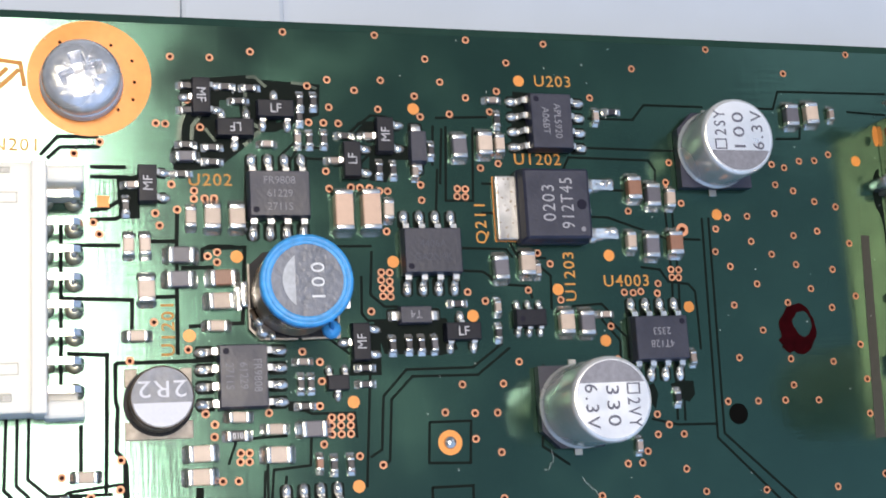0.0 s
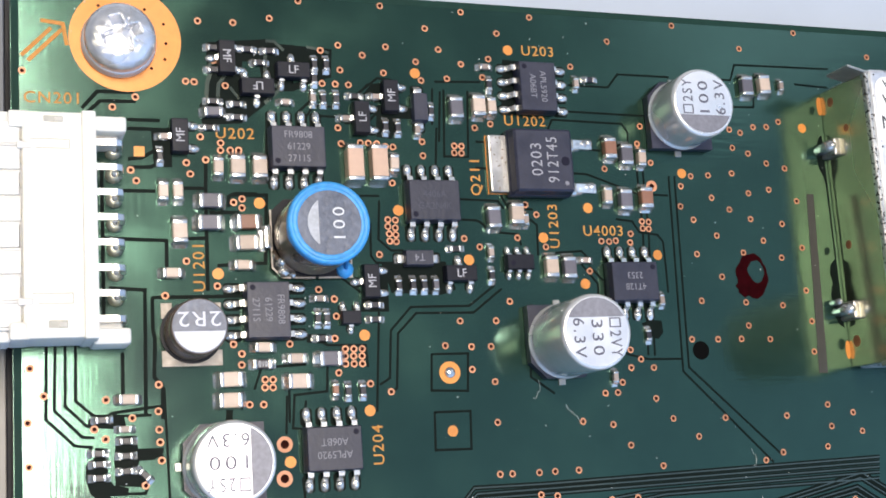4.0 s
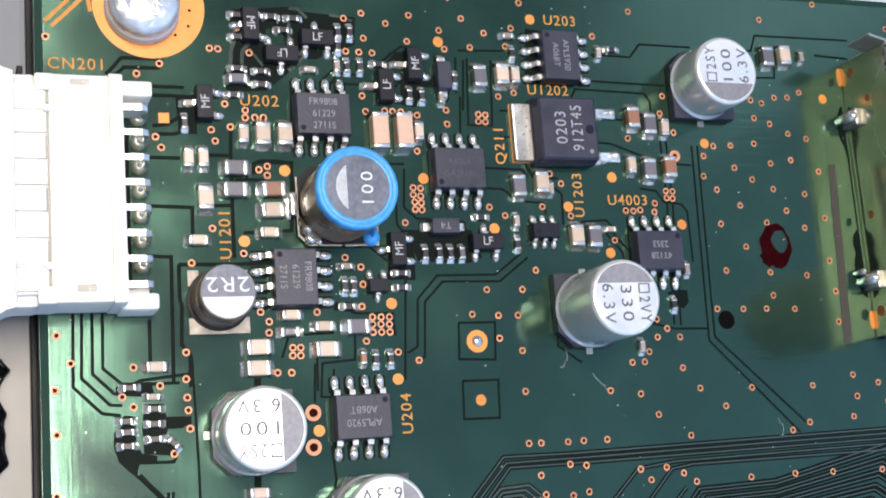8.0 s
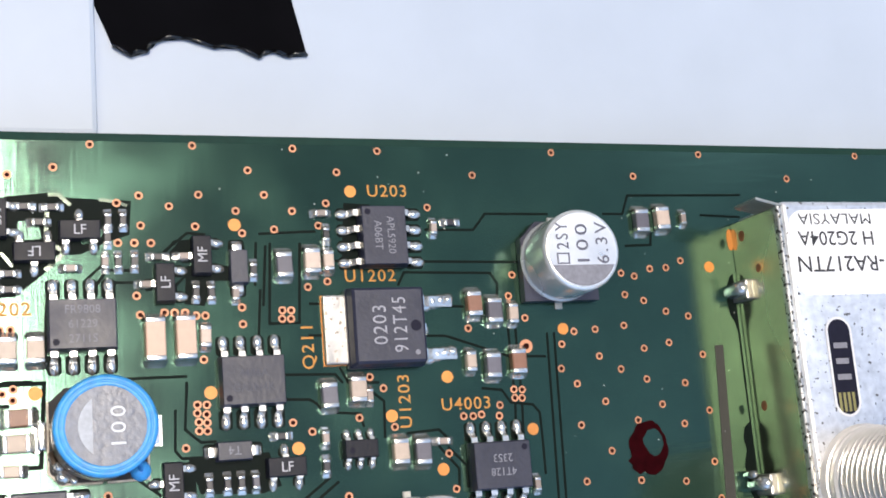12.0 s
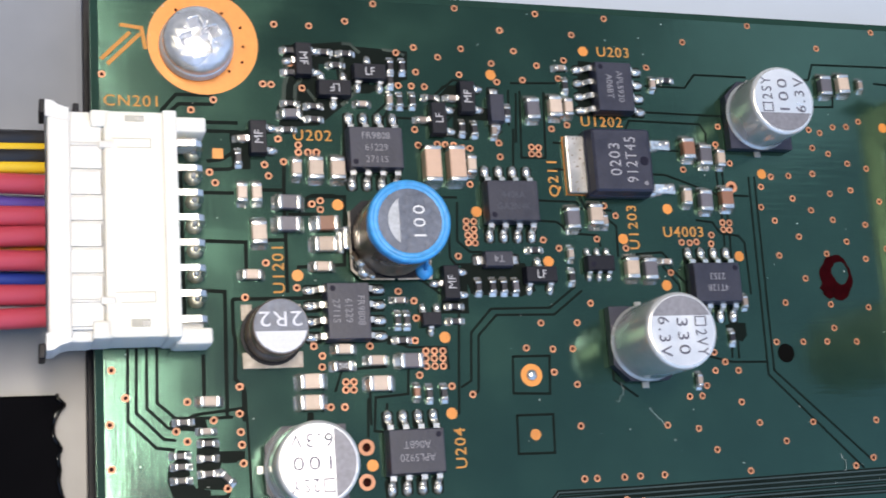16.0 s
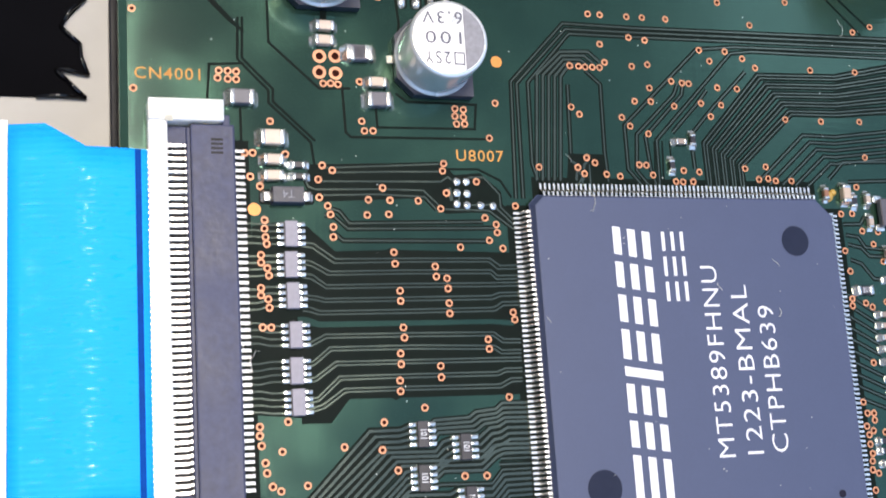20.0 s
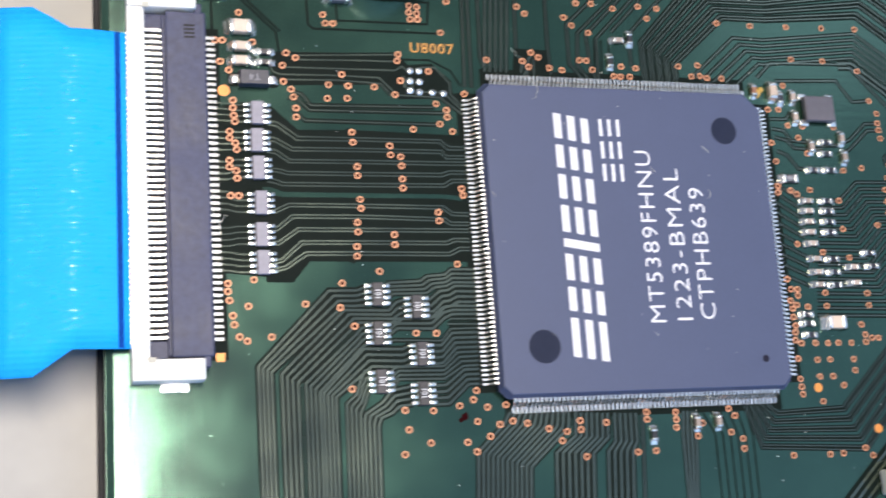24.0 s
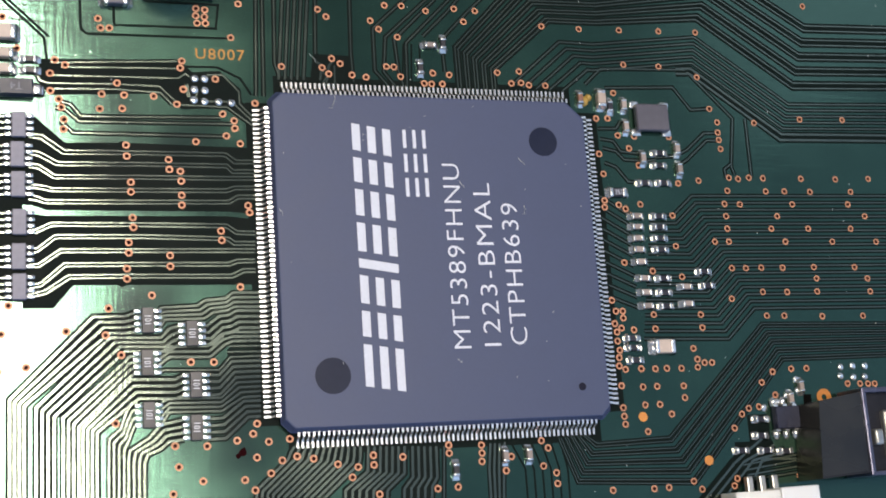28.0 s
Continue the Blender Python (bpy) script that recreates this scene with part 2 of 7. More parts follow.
SILVER_FILM = mat("cable_shield_film", (0.20, 0.20, 0.215), 0.5, 0.3, var=0.35, grain=700, bump=0.6)
FILM_EDGE = mat("white_film_edge", (0.78, 0.78, 0.80), 0.5, 0, var=0.05)
WIRES = {c: mat(c + "_insulation", v, 0.38, 0, var=0.06, grain=500, coat=0.1) for c, v in (
    ("red", (0.46, 0.055, 0.080)), ("black", (0.018, 0.016, 0.016)), ("yellow", (0.72, 0.46, 0.02)), ("purple", (0.10, 0.06, 0.30)),
    ("green", (0.01, 0.14, 0.10)), ("orange", (0.60, 0.17, 0.02)), ("blue", (0.02, 0.04, 0.25)), ("white", (0.7, 0.7, 0.7)))}


def speckled(m, per_metre, dark, share):
    """Scatters small dark pits over a metal."""
    n, l = m.node_tree.nodes, m.node_tree.links
    b = n["Principled BSDF"]
    tc, pits, cut, mix = n.new("ShaderNodeTexCoord"), n.new("ShaderNodeTexNoise"), n.new("ShaderNodeMapRange"), n.new("ShaderNodeMix")
    pits.inputs["Scale"].default_value, pits.inputs["Detail"].default_value = per_metre, 1.5
    cut.inputs["From Min"].default_value, cut.inputs["From Max"].default_value = share, share + 0.05
    mix.data_type = "RGBA"
    l.new(tc.outputs["Object"], pits.inputs["Vector"])
    l.new(pits.outputs["Fac"], cut.inputs["Value"])
    l.new(cut.outputs[0], mix.inputs["Factor"])
    l.new(b.inputs["Base Color"].links[0].from_socket, mix.inputs["A"])
    mix.inputs["B"].default_value = (*dark, 1)
    l.new(mix.outputs["Result"], b.inputs["Base Color"])
    return m


def ribbed(m, per_metre, depth):
    """Fine parallel ribs that run along x."""
    n, l = m.node_tree.nodes, m.node_tree.links
    tc, mp, wave, bp = n.new("ShaderNodeTexCoord"), n.new("ShaderNodeMapping"), n.new("ShaderNodeTexWave"), n.new("ShaderNodeBump")
    mp.inputs["Scale"].default_value = (40, per_metre, 1)
    wave.bands_direction = "Y"
    wave.inputs["Scale"].default_value, wave.inputs["Distortion"].default_value, wave.inputs["Detail"].default_value = 0.314, 0.6, 1
    l.new(tc.outputs["Object"], mp.inputs[0])
    l.new(mp.outputs[0], wave.inputs["Vector"])
    bp.inputs["Strength"].default_value, bp.inputs["Distance"].default_value = 0.5, depth
    l.new(wave.outputs["Fac"], bp.inputs["Height"])
    l.new(bp.outputs[0], n["Principled BSDF"].inputs["Normal"])
    return m


for nylon in (CREAM, WHITE_NYL):
    skin = nylon.node_tree.nodes["Principled BSDF"]
    skin.inputs["Subsurface Weight"].default_value, skin.inputs["Subsurface Scale"].default_value = 0.6, 0.002
    skin.inputs["Subsurface Radius"].default_value = (1.0, 0.95, 0.85)
ribbed(BLUE, 2100, 0.000022)


def scuffed(m, across, along, dull, bright):
    """Leaves short polished streaks on a dull plastic."""
    n, l = m.node_tree.nodes, m.node_tree.links
    tc, mp, streak, cut = n.new("ShaderNodeTexCoord"), n.new("ShaderNodeMapping"), n.new("ShaderNodeTexNoise"), n.new("ShaderNodeMapRange")
    mp.inputs["Scale"].default_value = (across, along, 1)
    streak.inputs["Scale"].default_value, streak.inputs["Detail"].default_value = 1.0, 2
    cut.inputs["From Min"].default_value, cut.inputs["From Max"].default_value = 0.54, 0.64
    cut.inputs["To Min"].default_value, cut.inputs["To Max"].default_value = dull, bright
    l.new(tc.outputs["Object"], mp.inputs[0])
    l.new(mp.outputs[0], streak.inputs["Vector"])
    l.new(streak.outputs["Fac"], cut.inputs["Value"])
    l.new(cut.outputs[0], n["Principled BSDF"].inputs["Roughness"])


scuffed(BLUE, 900, 3200, 0.62, 0.10)
speckled(TAB_TIN, 2800, (0.26, 0.22, 0.18), 0.62)
speckled(STEEL, 2600, (0.10, 0.09, 0.08), 0.66)
EDGE_STEEL = speckled(mat("sheared_steel_edge", (0.55, 0.55, 0.53), 0.3, 0.7, var=0.4, grain=1500, bump=1.0), 3000, (0.06, 0.055, 0.05), 0.55)


# ---- making meshes, in millimetres ----
def part(name, bm, material, parent=None, label="", smooth=False):
    me = bpy.data.meshes.new(name)
    bm.to_mesh(me)
    bm.free()
    me.transform(Matrix.Scale(MM, 4))
    me.materials.append(material)
    if smooth:
        me.polygons.foreach_set("use_smooth", [True] * len(me.polygons))
    ob = new(name, me)
    if parent:
        ob.parent = parent
    if label:
        ob["label"] = label
    return ob


def thing(name, x, y, rz=0.0, label="", category="", group="", z=0.0, kind=""):
    ob = new(name)
    ob.empty_display_size = 0.001
    ob.matrix_basis = pose(x * MM, y * MM, z * MM, 0, 0, rz)
    return tagged(ob, label, category, group, kind)


def box(bm, x0, x1, y0, y1, z0, z1, r=0.0, top=1.0, seg=1):
    """A block; top shrinks its upper face (draft); r rounds its edges."""
    cx, cy = (x0 + x1) / 2, (y0 + y1) / 2
    vs = []
    for z, k in ((z0, 1.0), (z1, top)):
        for x, y in ((x0, y0), (x1, y0), (x1, y1), (x0, y1)):
            vs.append(bm.verts.new((cx + (x - cx) * k, cy + (y - cy) * k, z)))
    fs = [bm.faces.new([vs[i] for i in f]) for f in ((3, 2, 1, 0), (4, 5, 6, 7), (0, 1, 5, 4), (1, 2, 6, 5), (2, 3, 7, 6), (3, 0, 4, 7))]
    if r:
        es = list({e for f in fs for e in f.edges})
        bmesh.ops.bevel(bm, geom=es, offset=r, segments=seg, affect="EDGES", profile=0.6)
    return bm


def boxed(*a, **k):
    return box(bmesh.new(), *a, **k)


def prism(bm, pts, z0, z1):
    """An upright prism on an outline that runs anticlockwise."""
    lo, hi = [bm.verts.new((x, y, z0)) for x, y in pts], [bm.verts.new((x, y, z1)) for x, y in pts]
    bm.faces.new(lo[::-1])
    bm.faces.new(hi)
    for i in range(len(pts)):
        j = (i + 1) % len(pts)
        bm.faces.new((lo[i], lo[j], hi[j], hi[i]))
    return bm


def lathe(bm, prof, n=48, at=(0, 0), cap=True):
    """Turns a profile of (radius, height) pairs round the upright axis."""
    rings = []
    for r, z in prof:
        rings.append([bm.verts.new((at[0] + r * math.cos(2 * math.pi * i / n), at[1] + r * math.sin(2 * math.pi * i / n), z)) for i in range(n)])
    for a, b in zip(rings, rings[1:]):
        for i in range(n):
            j = (i + 1) % n
            bm.faces.new((a[i], a[j], b[j], b[i]))
    if cap:
        bm.faces.new(rings[-1])
        bm.faces.new(rings[0][::-1])
    return bm


def disc(bm, x, y, r0, r1, z, n=16):
    """A flat ring, or a full disc where r0 is 0."""
    out = [bm.verts.new((x + r1 * math.cos(2 * math.pi * i / n), y + r1 * math.sin(2 * math.pi * i / n), z)) for i in range(n)]
    if r0 == 0:
        bm.faces.new(out)
        return bm
    inn = [bm.verts.new((x + r0 * math.cos(2 * math.pi * i / n), y + r0 * math.sin(2 * math.pi * i / n), z)) for i in range(n)]
    for i in range(n):
        j = (i + 1) % n
        bm.faces.new((inn[i], out[i], out[j], inn[j]))
    return bm


def flat(bm, pts, z):
    bm.faces.new([bm.verts.new((x, y, z)) for x, y in pts])
    return bm


def ribbon(bm, pts, w, z, closed=False):
    """A flat band of width w along a line of points, mitred at the bends."""
    p = [Vector(q) for q in pts]
    n = len(p)
    L, R = [], []
    for i in range(n):
        a, b = (p[i - 1] if i or closed else None), (p[(i + 1) % n] if i < n - 1 or closed else None)
        d0 = (p[i] - a).normalized() if a is not None else (b - p[i]).normalized()
        d1 = (b - p[i]).normalized() if b is not None else d0
        t = (d0 + d1)
        t = t.normalized() if t.length > 1e-6 else d0
        k = w / 2 / max(0.4, t.dot(d0))
        o = Vector((-t.y, t.x)) * k
        L.append(bm.verts.new((p[i].x + o.x, p[i].y + o.y, z)))
        R.append(bm.verts.new((p[i].x - o.x, p[i].y - o.y, z)))
    for i in range(n if closed else n - 1):
        j = (i + 1) % n
        bm.faces.new((R[i], R[j], L[j], L[i]))
    return bm


def tube(bm, pts, r, n=10):
    """A round rod through points in space."""
    p = [Vector(q) for q in pts]
    rings = []
    for i in range(len(p)):
        d = (p[min(i + 1, len(p) - 1)] - p[max(i - 1, 0)]).normalized()
        u = d.cross(Vector((0, 0, 1)) if abs(d.z) < 0.9 else Vector((1, 0, 0))).normalized()
        v = d.cross(u)
        rings.append([bm.verts.new(p[i] + r * (math.cos(2 * math.pi * k / n) * u + math.sin(2 * math.pi * k / n) * v)) for k in range(n)])
    for a, b in zip(rings, rings[1:]):
        for k in range(n):
            j = (k + 1) % n
            bm.faces.new((a[k], a[j], b[j], b[k]))
    bm.faces.new(rings[0])
    bm.faces.new(rings[-1][::-1])
    bmesh.ops.recalc_face_normals(bm, faces=bm.faces)
    return bm


def strip3(bm, prof, y0, y1, th):
    """A bent flat strip: prof is its centre line of (x, z) pairs, from y0 to y1 wide and th thick."""
    n = len(prof)
    rows = []
    for i in range(n):
        a, b = prof[max(i - 1, 0)], prof[min(i + 1, n - 1)]
        d = Vector((b[0] - a[0], b[1] - a[1])).normalized()
        o = Vector((-d.y, d.x)) * th / 2
        x, z = prof[i]
        rows.append([bm.verts.new((x + s * o.x, y, z + s * o.y)) for s, y in ((1, y0), (1, y1), (-1, y1), (-1, y0))])
    for a, b in zip(rows, rows[1:]):
        for k in range(4):
            j = (k + 1) % 4
            bm.faces.new((a[k], a[j], b[j], b[k]))
    bm.faces.new(rows[0][::-1])
    bm.faces.new(rows[-1])
    bmesh.ops.recalc_face_normals(bm, faces=bm.faces)
    return bm


def words(name, text, x, y, z, size, material, parent, rz=0.0, wide=1.0, bold=0.0, label="", space=1.0, length=0.0):
    """Lettering with capitals of that height, centred on x, y."""
    cu = bpy.data.curves.new(name, "FONT")
    cu.body, cu.size, cu.align_x, cu.align_y, cu.offset, cu.space_character = text, size / 0.69, "CENTER", "CENTER", bold * size, space
    cu.resolution_u = 3
    tmp = bpy.data.objects.new(name, cu)
    me = bpy.data.meshes.new_from_object(tmp)
    bpy.data.objects.remove(tmp)
    bpy.data.curves.remove(cu)
    xs = [v.co.x for v in me.vertices]
    ys = [v.co.y for v in me.vertices]
    me.transform(Matrix.Translation((-(min(xs) + max(xs)) / 2, -(min(ys) + max(ys)) / 2, 0)))
    if length:
        wide = length / (max(xs) - min(xs))
    me.transform(Matrix.Diagonal((wide, 1, 1, 1)))
    me.transform(pose(0, 0, 0, 0, 0, rz))
    me.transform(Matrix.Translation((x, y, z)))
    me.transform(Matrix.Scale(MM, 4))
    me.materials.append(material)
    ob = new(name, me)
    ob.parent = parent
    if label:
        ob["label"] = label
    return ob


# ---- the chassis behind and the bare board ----
bm = boxed(-260, 330, -330, 230, -8.0, -6.2)
part("ground", bm, SHEET)
tagged(bpy.data.objects["ground"], "pale painted metal back panel under the circuit board", "panel", kind="structure")
ridge = part("panel_rib", boxed(16.2, 24.6, 1.5, 120, -6.2, -5.2, r=0.4, seg=2), SHEET)
tagged(ridge, "raised rib pressed into the pale metal panel", "panel rib", kind="structure")
bracket = part("panel_step", boxed(-60, -0.35, -14.0, 60, -6.2, -4.0, r=0.5, seg=2), mat("grey_bracket", (0.22, 0.235, 0.27), 0.6, 0, var=0.15, grain=150, spec=0.15))
tagged(bracket, "grey metal bracket beside the board corner", "bracket", kind="structure")

side = part("panel_side", boxed(-120, -0.35, -300, -14.05, -6.2, -5.9, r=0.1), SIDE_PANEL)
tagged(side, "beige metal panel beside the circuit board", "panel", kind="structure")
# black strip that fills the gap along the board edge
edge_strip = part("edge_gap", boxed(-0.35, 0.6, -300, 1.2, -6.2, -5.2, r=0.1), BLACK)
tagged(edge_strip, "dark strip in the gap along the board edge", "foam strip", kind="structure")

board = thing("circuit_board", 0, 0, 0, "green lacquered circuit board with copper legends", "circuit board", kind="structure")


def board_outline():
    pts = [(160.0, -150.0), (160.0, 0.0)]
    for i in range(7):
        a = math.pi / 2 + i * math.pi / 12
        pts.append((1.8 + 1.8 * math.cos(a), -1.8 + 1.8 * math.sin(a)))
    return pts + [(0.0, -150.0)]


part("board_core", prism(bmesh.new(), board_outline(), -1.6, -0.03), FR4, board, "woven glass board core")
part("bare_margin", ribbon(bmesh.new(), [(0.32, -150), (0.32, -1.8), (1.8, -0.3), (160, -0.3)], 0.6, 0.006), mat("lacquer_margin", (0.010, 0.036, 0.028), 0.6, 0, spec=0.1), board, "dark green margin without copper")
part("copper_pour", prism(bmesh.new(), board_outline(), -0.03, 0.0), POUR, board, "green solder mask over copper")


# ---- small parts, each built once ----
PROTO = {}
CLEAR, CLEARINGS = {}, []  # bare board left round the pads of each kind


def place(proto, x, y, rz=0.0, label=""):
    """The first call puts the built thing itself there, later ones put copies."""
    for gx, gy, gw, gh in CLEAR.get(proto.name, ()):
        CLEARINGS.append((pose(x * MM, y * MM, 0, 0, 0, rz), gx, gy, gw, gh))
    if not proto.get("placed"):
        proto["placed"] = True
        proto.matrix_basis = pose(x * MM, y * MM, 0, 0, 0, rz)
        ob = proto
    else:
        ob = copy_thing(proto, pose(x * MM, y * MM, 0, 0, 0, rz))
    if label:
        ob["label"] = label
    return ob


def fillet(bm, x, sx, w, h, reach):
    """A solder fillet against a terminal at x, running outwards in the direction sx."""
    prof = [(0.0, h), (0.25 * reach, 0.55 * h), (0.6 * reach, 0.22 * h), (reach, 0.0)]
    rows = []
    for d, z in prof:
        k = 1 - 0.25 * (d / reach) ** 2
        rows.append([bm.verts.new((x + sx * d, s * w / 2 * k, z + (0.02 if abs(s) < 1 else 0))) for s in (-1, -0.5, 0.5, 1)])
    for a, b in zip(rows, rows[1:]):
        for i in range(3):
            bm.faces.new((a[i], a[i + 1], b[i + 1], b[i]))
    lo = [[bm.verts.new((v.co.x, v.co.y, 0)) for v in (r[0], r[-1])] for r in rows[:-1]]
    last = [rows[-1][0], rows[-1][-1]]
    for i, r in enumerate(rows[:-1]):
        nxt = lo[i + 1] if i + 1 < len(lo) else last
        bm.faces.new([r[0], rows[i + 1][0], nxt[0], lo[i][0]] if nxt is not last else [r[0], nxt[0], lo[i][0]])
        bm.faces.new([r[-1], lo[i][1], nxt[1], rows[i + 1][-1]] if nxt is not last else [r[-1], lo[i][1], nxt[1]])
    bmesh.ops.recalc_face_normals(bm, faces=bm.faces)
    return bm


def two_pole(kind, L, W, H, body_mat, cap_frac, label, category, group, reach=0.35, bare=False, mark=""):
    """A chip part with a ceramic body, two tinned ends and two solder joints, along x."""
    key = (kind, L, W, H, body_mat.name, mark)
    if key in PROTO:
        return PROTO[key]
    e = thing(kind, 0, 0, 0, label, category, group)
    c, r = L * cap_frac, min(0.11, 0.15 * W)
    part("body", boxed(-L / 2 + c * 0.7, L / 2 - c * 0.7, -W / 2 + 0.01, W / 2 - 0.01, 0.03, H - 0.01, r=r * 0.7), body_mat, e)
    for s in (-1, 1):
        xa, xb = sorted((s * L / 2, s * (L / 2 - c)))
        part("terminal", boxed(xa, xb, -W / 2, W / 2, 0.02, H, r=r, seg=2), TIN, e, "tinned end", smooth=True)
        part("solder_joint", fillet(bmesh.new(), s * (L / 2 - 0.02), s, W * (1.4 if L < 1.2 else 1.22), H * 0.9, reach), SOLDER, e, "shiny solder fillet", smooth=True)
    if mark:
        words("marking", mark, 0, 0, H + 0.012, W * 0.55, PRINT_WHITE, e, wide=0.8)
    PROTO[key] = e
    return e


SIZES = {  # length, width, height
    "c02": (1.0, 0.5, 0.5), "c03": (1.55, 0.8, 0.72), "c05": (1.9, 1.2, 0.8), "c12": (3.1, 1.42, 1.3),
    "r02": (1.0, 0.52, 0.36), "r03": (1.6, 0.82, 0.46), "r05": (2.05, 1.25, 0.6), "c01": (0.62, 0.32, 0.3)}


def chip_part(code, x, y, rz=0.0, tone="tan", mark=""):
    L, W, H = SIZES[code]
    if code[0] == "c":
        m = {"tan": TAN, "brown": TAN_DARK, "grey": GREY_CER}[tone]
        if L < 1.2 and tone == "tan":
            m = TAN_SMALL
        if code == "c12":
            m = TAN_BIG
        lab = {"tan": "tan ceramic chip capacitor soldered to the board", "brown": "brown ceramic chip capacitor soldered to the board",
               "grey": "grey ceramic chip part soldered to the board"}[tone]
        p = two_pole("chip_capacitor", L, W, H, m, 0.13 if L > 3 else 0.22, lab, "capacitor", "chip capacitors on the board", reach=0.36 if L < 1.2 else min(0.42, 0.24 * L))
    else:
        p = two_pole("chip_resistor", L, W, H, RES_BLACK, 0.24, "tiny black chip resistor with bright soldered ends", "resistor",
                     "chip resistors on the board", reach=0.38 if L < 1.2 else 0.22 * L, mark=mark)
    return place(p, x, y, rz)


def gull_lead(w, x0, x1, z_top, th):
    return strip3(bmesh.new(), [(x0, z_top), (x0 + 0.25 * (x1 - x0), z_top), (x0 + 0.5 * (x1 - x0), th * 0.8 + 0.05), (x1, th * 0.5 + 0.02)], -w / 2, w / 2, th)


def small_outline(name, code, bx, by, h, left, right, lead_w, reach, label, category, group, pitch, text=(), notch=True, rz_text=0.0, tsize=0.55,
                  print_mat=None, top_z=None):
    """A moulded package bx by by; leads come out of its left and right sides at the given steps along y."""
    key = (name, code)
    if key in PROTO:
        return PROTO[key]
    e = thing(name, 0, 0, 0, label, category, group)
    b = bmesh.new()
    box(b, -bx / 2, bx / 2, -by / 2, by / 2, 0.12, h * 0.55, r=0.04)
    box(b, -bx / 2, bx / 2, -by / 2, by / 2, h * 0.55, h, r=0.05, top=0.955)
    body = part("body", b, EPOXY_SMALL if bx < 1.6 else EPOXY, e, "matt black moulding")
    for side, ys in ((-1, left), (1, right)):
        for k in ys:
            lead = part("lead", gull_lead(lead_w, bx / 2 - 0.02, bx / 2 + reach, h * 0.5, 0.16), TIN, e, "tinned bent lead", smooth=False)
            lead.matrix_basis = pose(0, k * pitch * MM, 0, 0, 0, 0 if side > 0 else 180)
            if side < 0:
                lead.matrix_basis = pose(0, k * pitch * MM, 0, 0, 0, 180)
            sb = bmesh.new()
            q = min(lead_w, 0.46)
            lathe(sb, [(q * 0.98, 0.01), (q * 0.9, 0.16), (q * 0.62, 0.3), (q * 0.25, 0.37)], n=12)
            blob = part("solder_joint", sb, SOLDER, e, "shiny solder on the pad", smooth=True)
            blob.matrix_basis = pose(side * (bx / 2 + reach * 0.78) * MM, k * pitch * MM, 0) @ Matrix.Diagonal((1.35, 0.85, 1, 1))
    CLEAR[e.name] = [(s * (bx / 2 + reach * 0.62), k * pitch, reach * 1.05, lead_w * 2.1) for s, ys in ((-1, left), (1, right)) for k in ys]
    if notch:
        part("pin_one_mark", disc(bmesh.new(), -bx / 2 + 0.55, by / 2 - 0.55, 0, 0.24, h + 0.012), DIMPLE, body)
    for i, tline in enumerate(text):
        off = ((len(text) - 1) / 2 - i) * tsize * 1.75
        a = radians(rz_text)
        words("marking", tline, -off * math.sin(a), off * math.cos(a), h + 0.014, tsize, print_mat or PRINT_GREY, body, rz=rz_text, wide=0.95)
    PROTO[key] = e
    return e


def so8(x, y, rz, text=(), rz_text=0.0, label="black eight-lead chip with laser marking", code="", bx=3.62, by=4.72, reach=1.36, tsize=0.58, ink=None):
    steps = (-1.5, -0.5, 0.5, 1.5)
    return place(small_outline("eight_pin_chip", code or text, bx, by, 1.5, steps, steps, 0.48, reach, label, "chip", "eight-lead chips", 1.27,
                               text, True, rz_text, tsize, print_mat=ink), x, y, rz)


def sot23(x, y, rz, text, rz_text=90.0):
    return place(small_outline("small_transistor", text + str(rz_text), 1.4, 2.9, 1.0, (0,), (-1, 1), 0.42, 0.62, "small black transistor marked " + text, "transistor",
                               "small transistors", 0.95, (text,), False, rz_text, 0.7, print_mat=SOT_PRINT), x, y, rz)


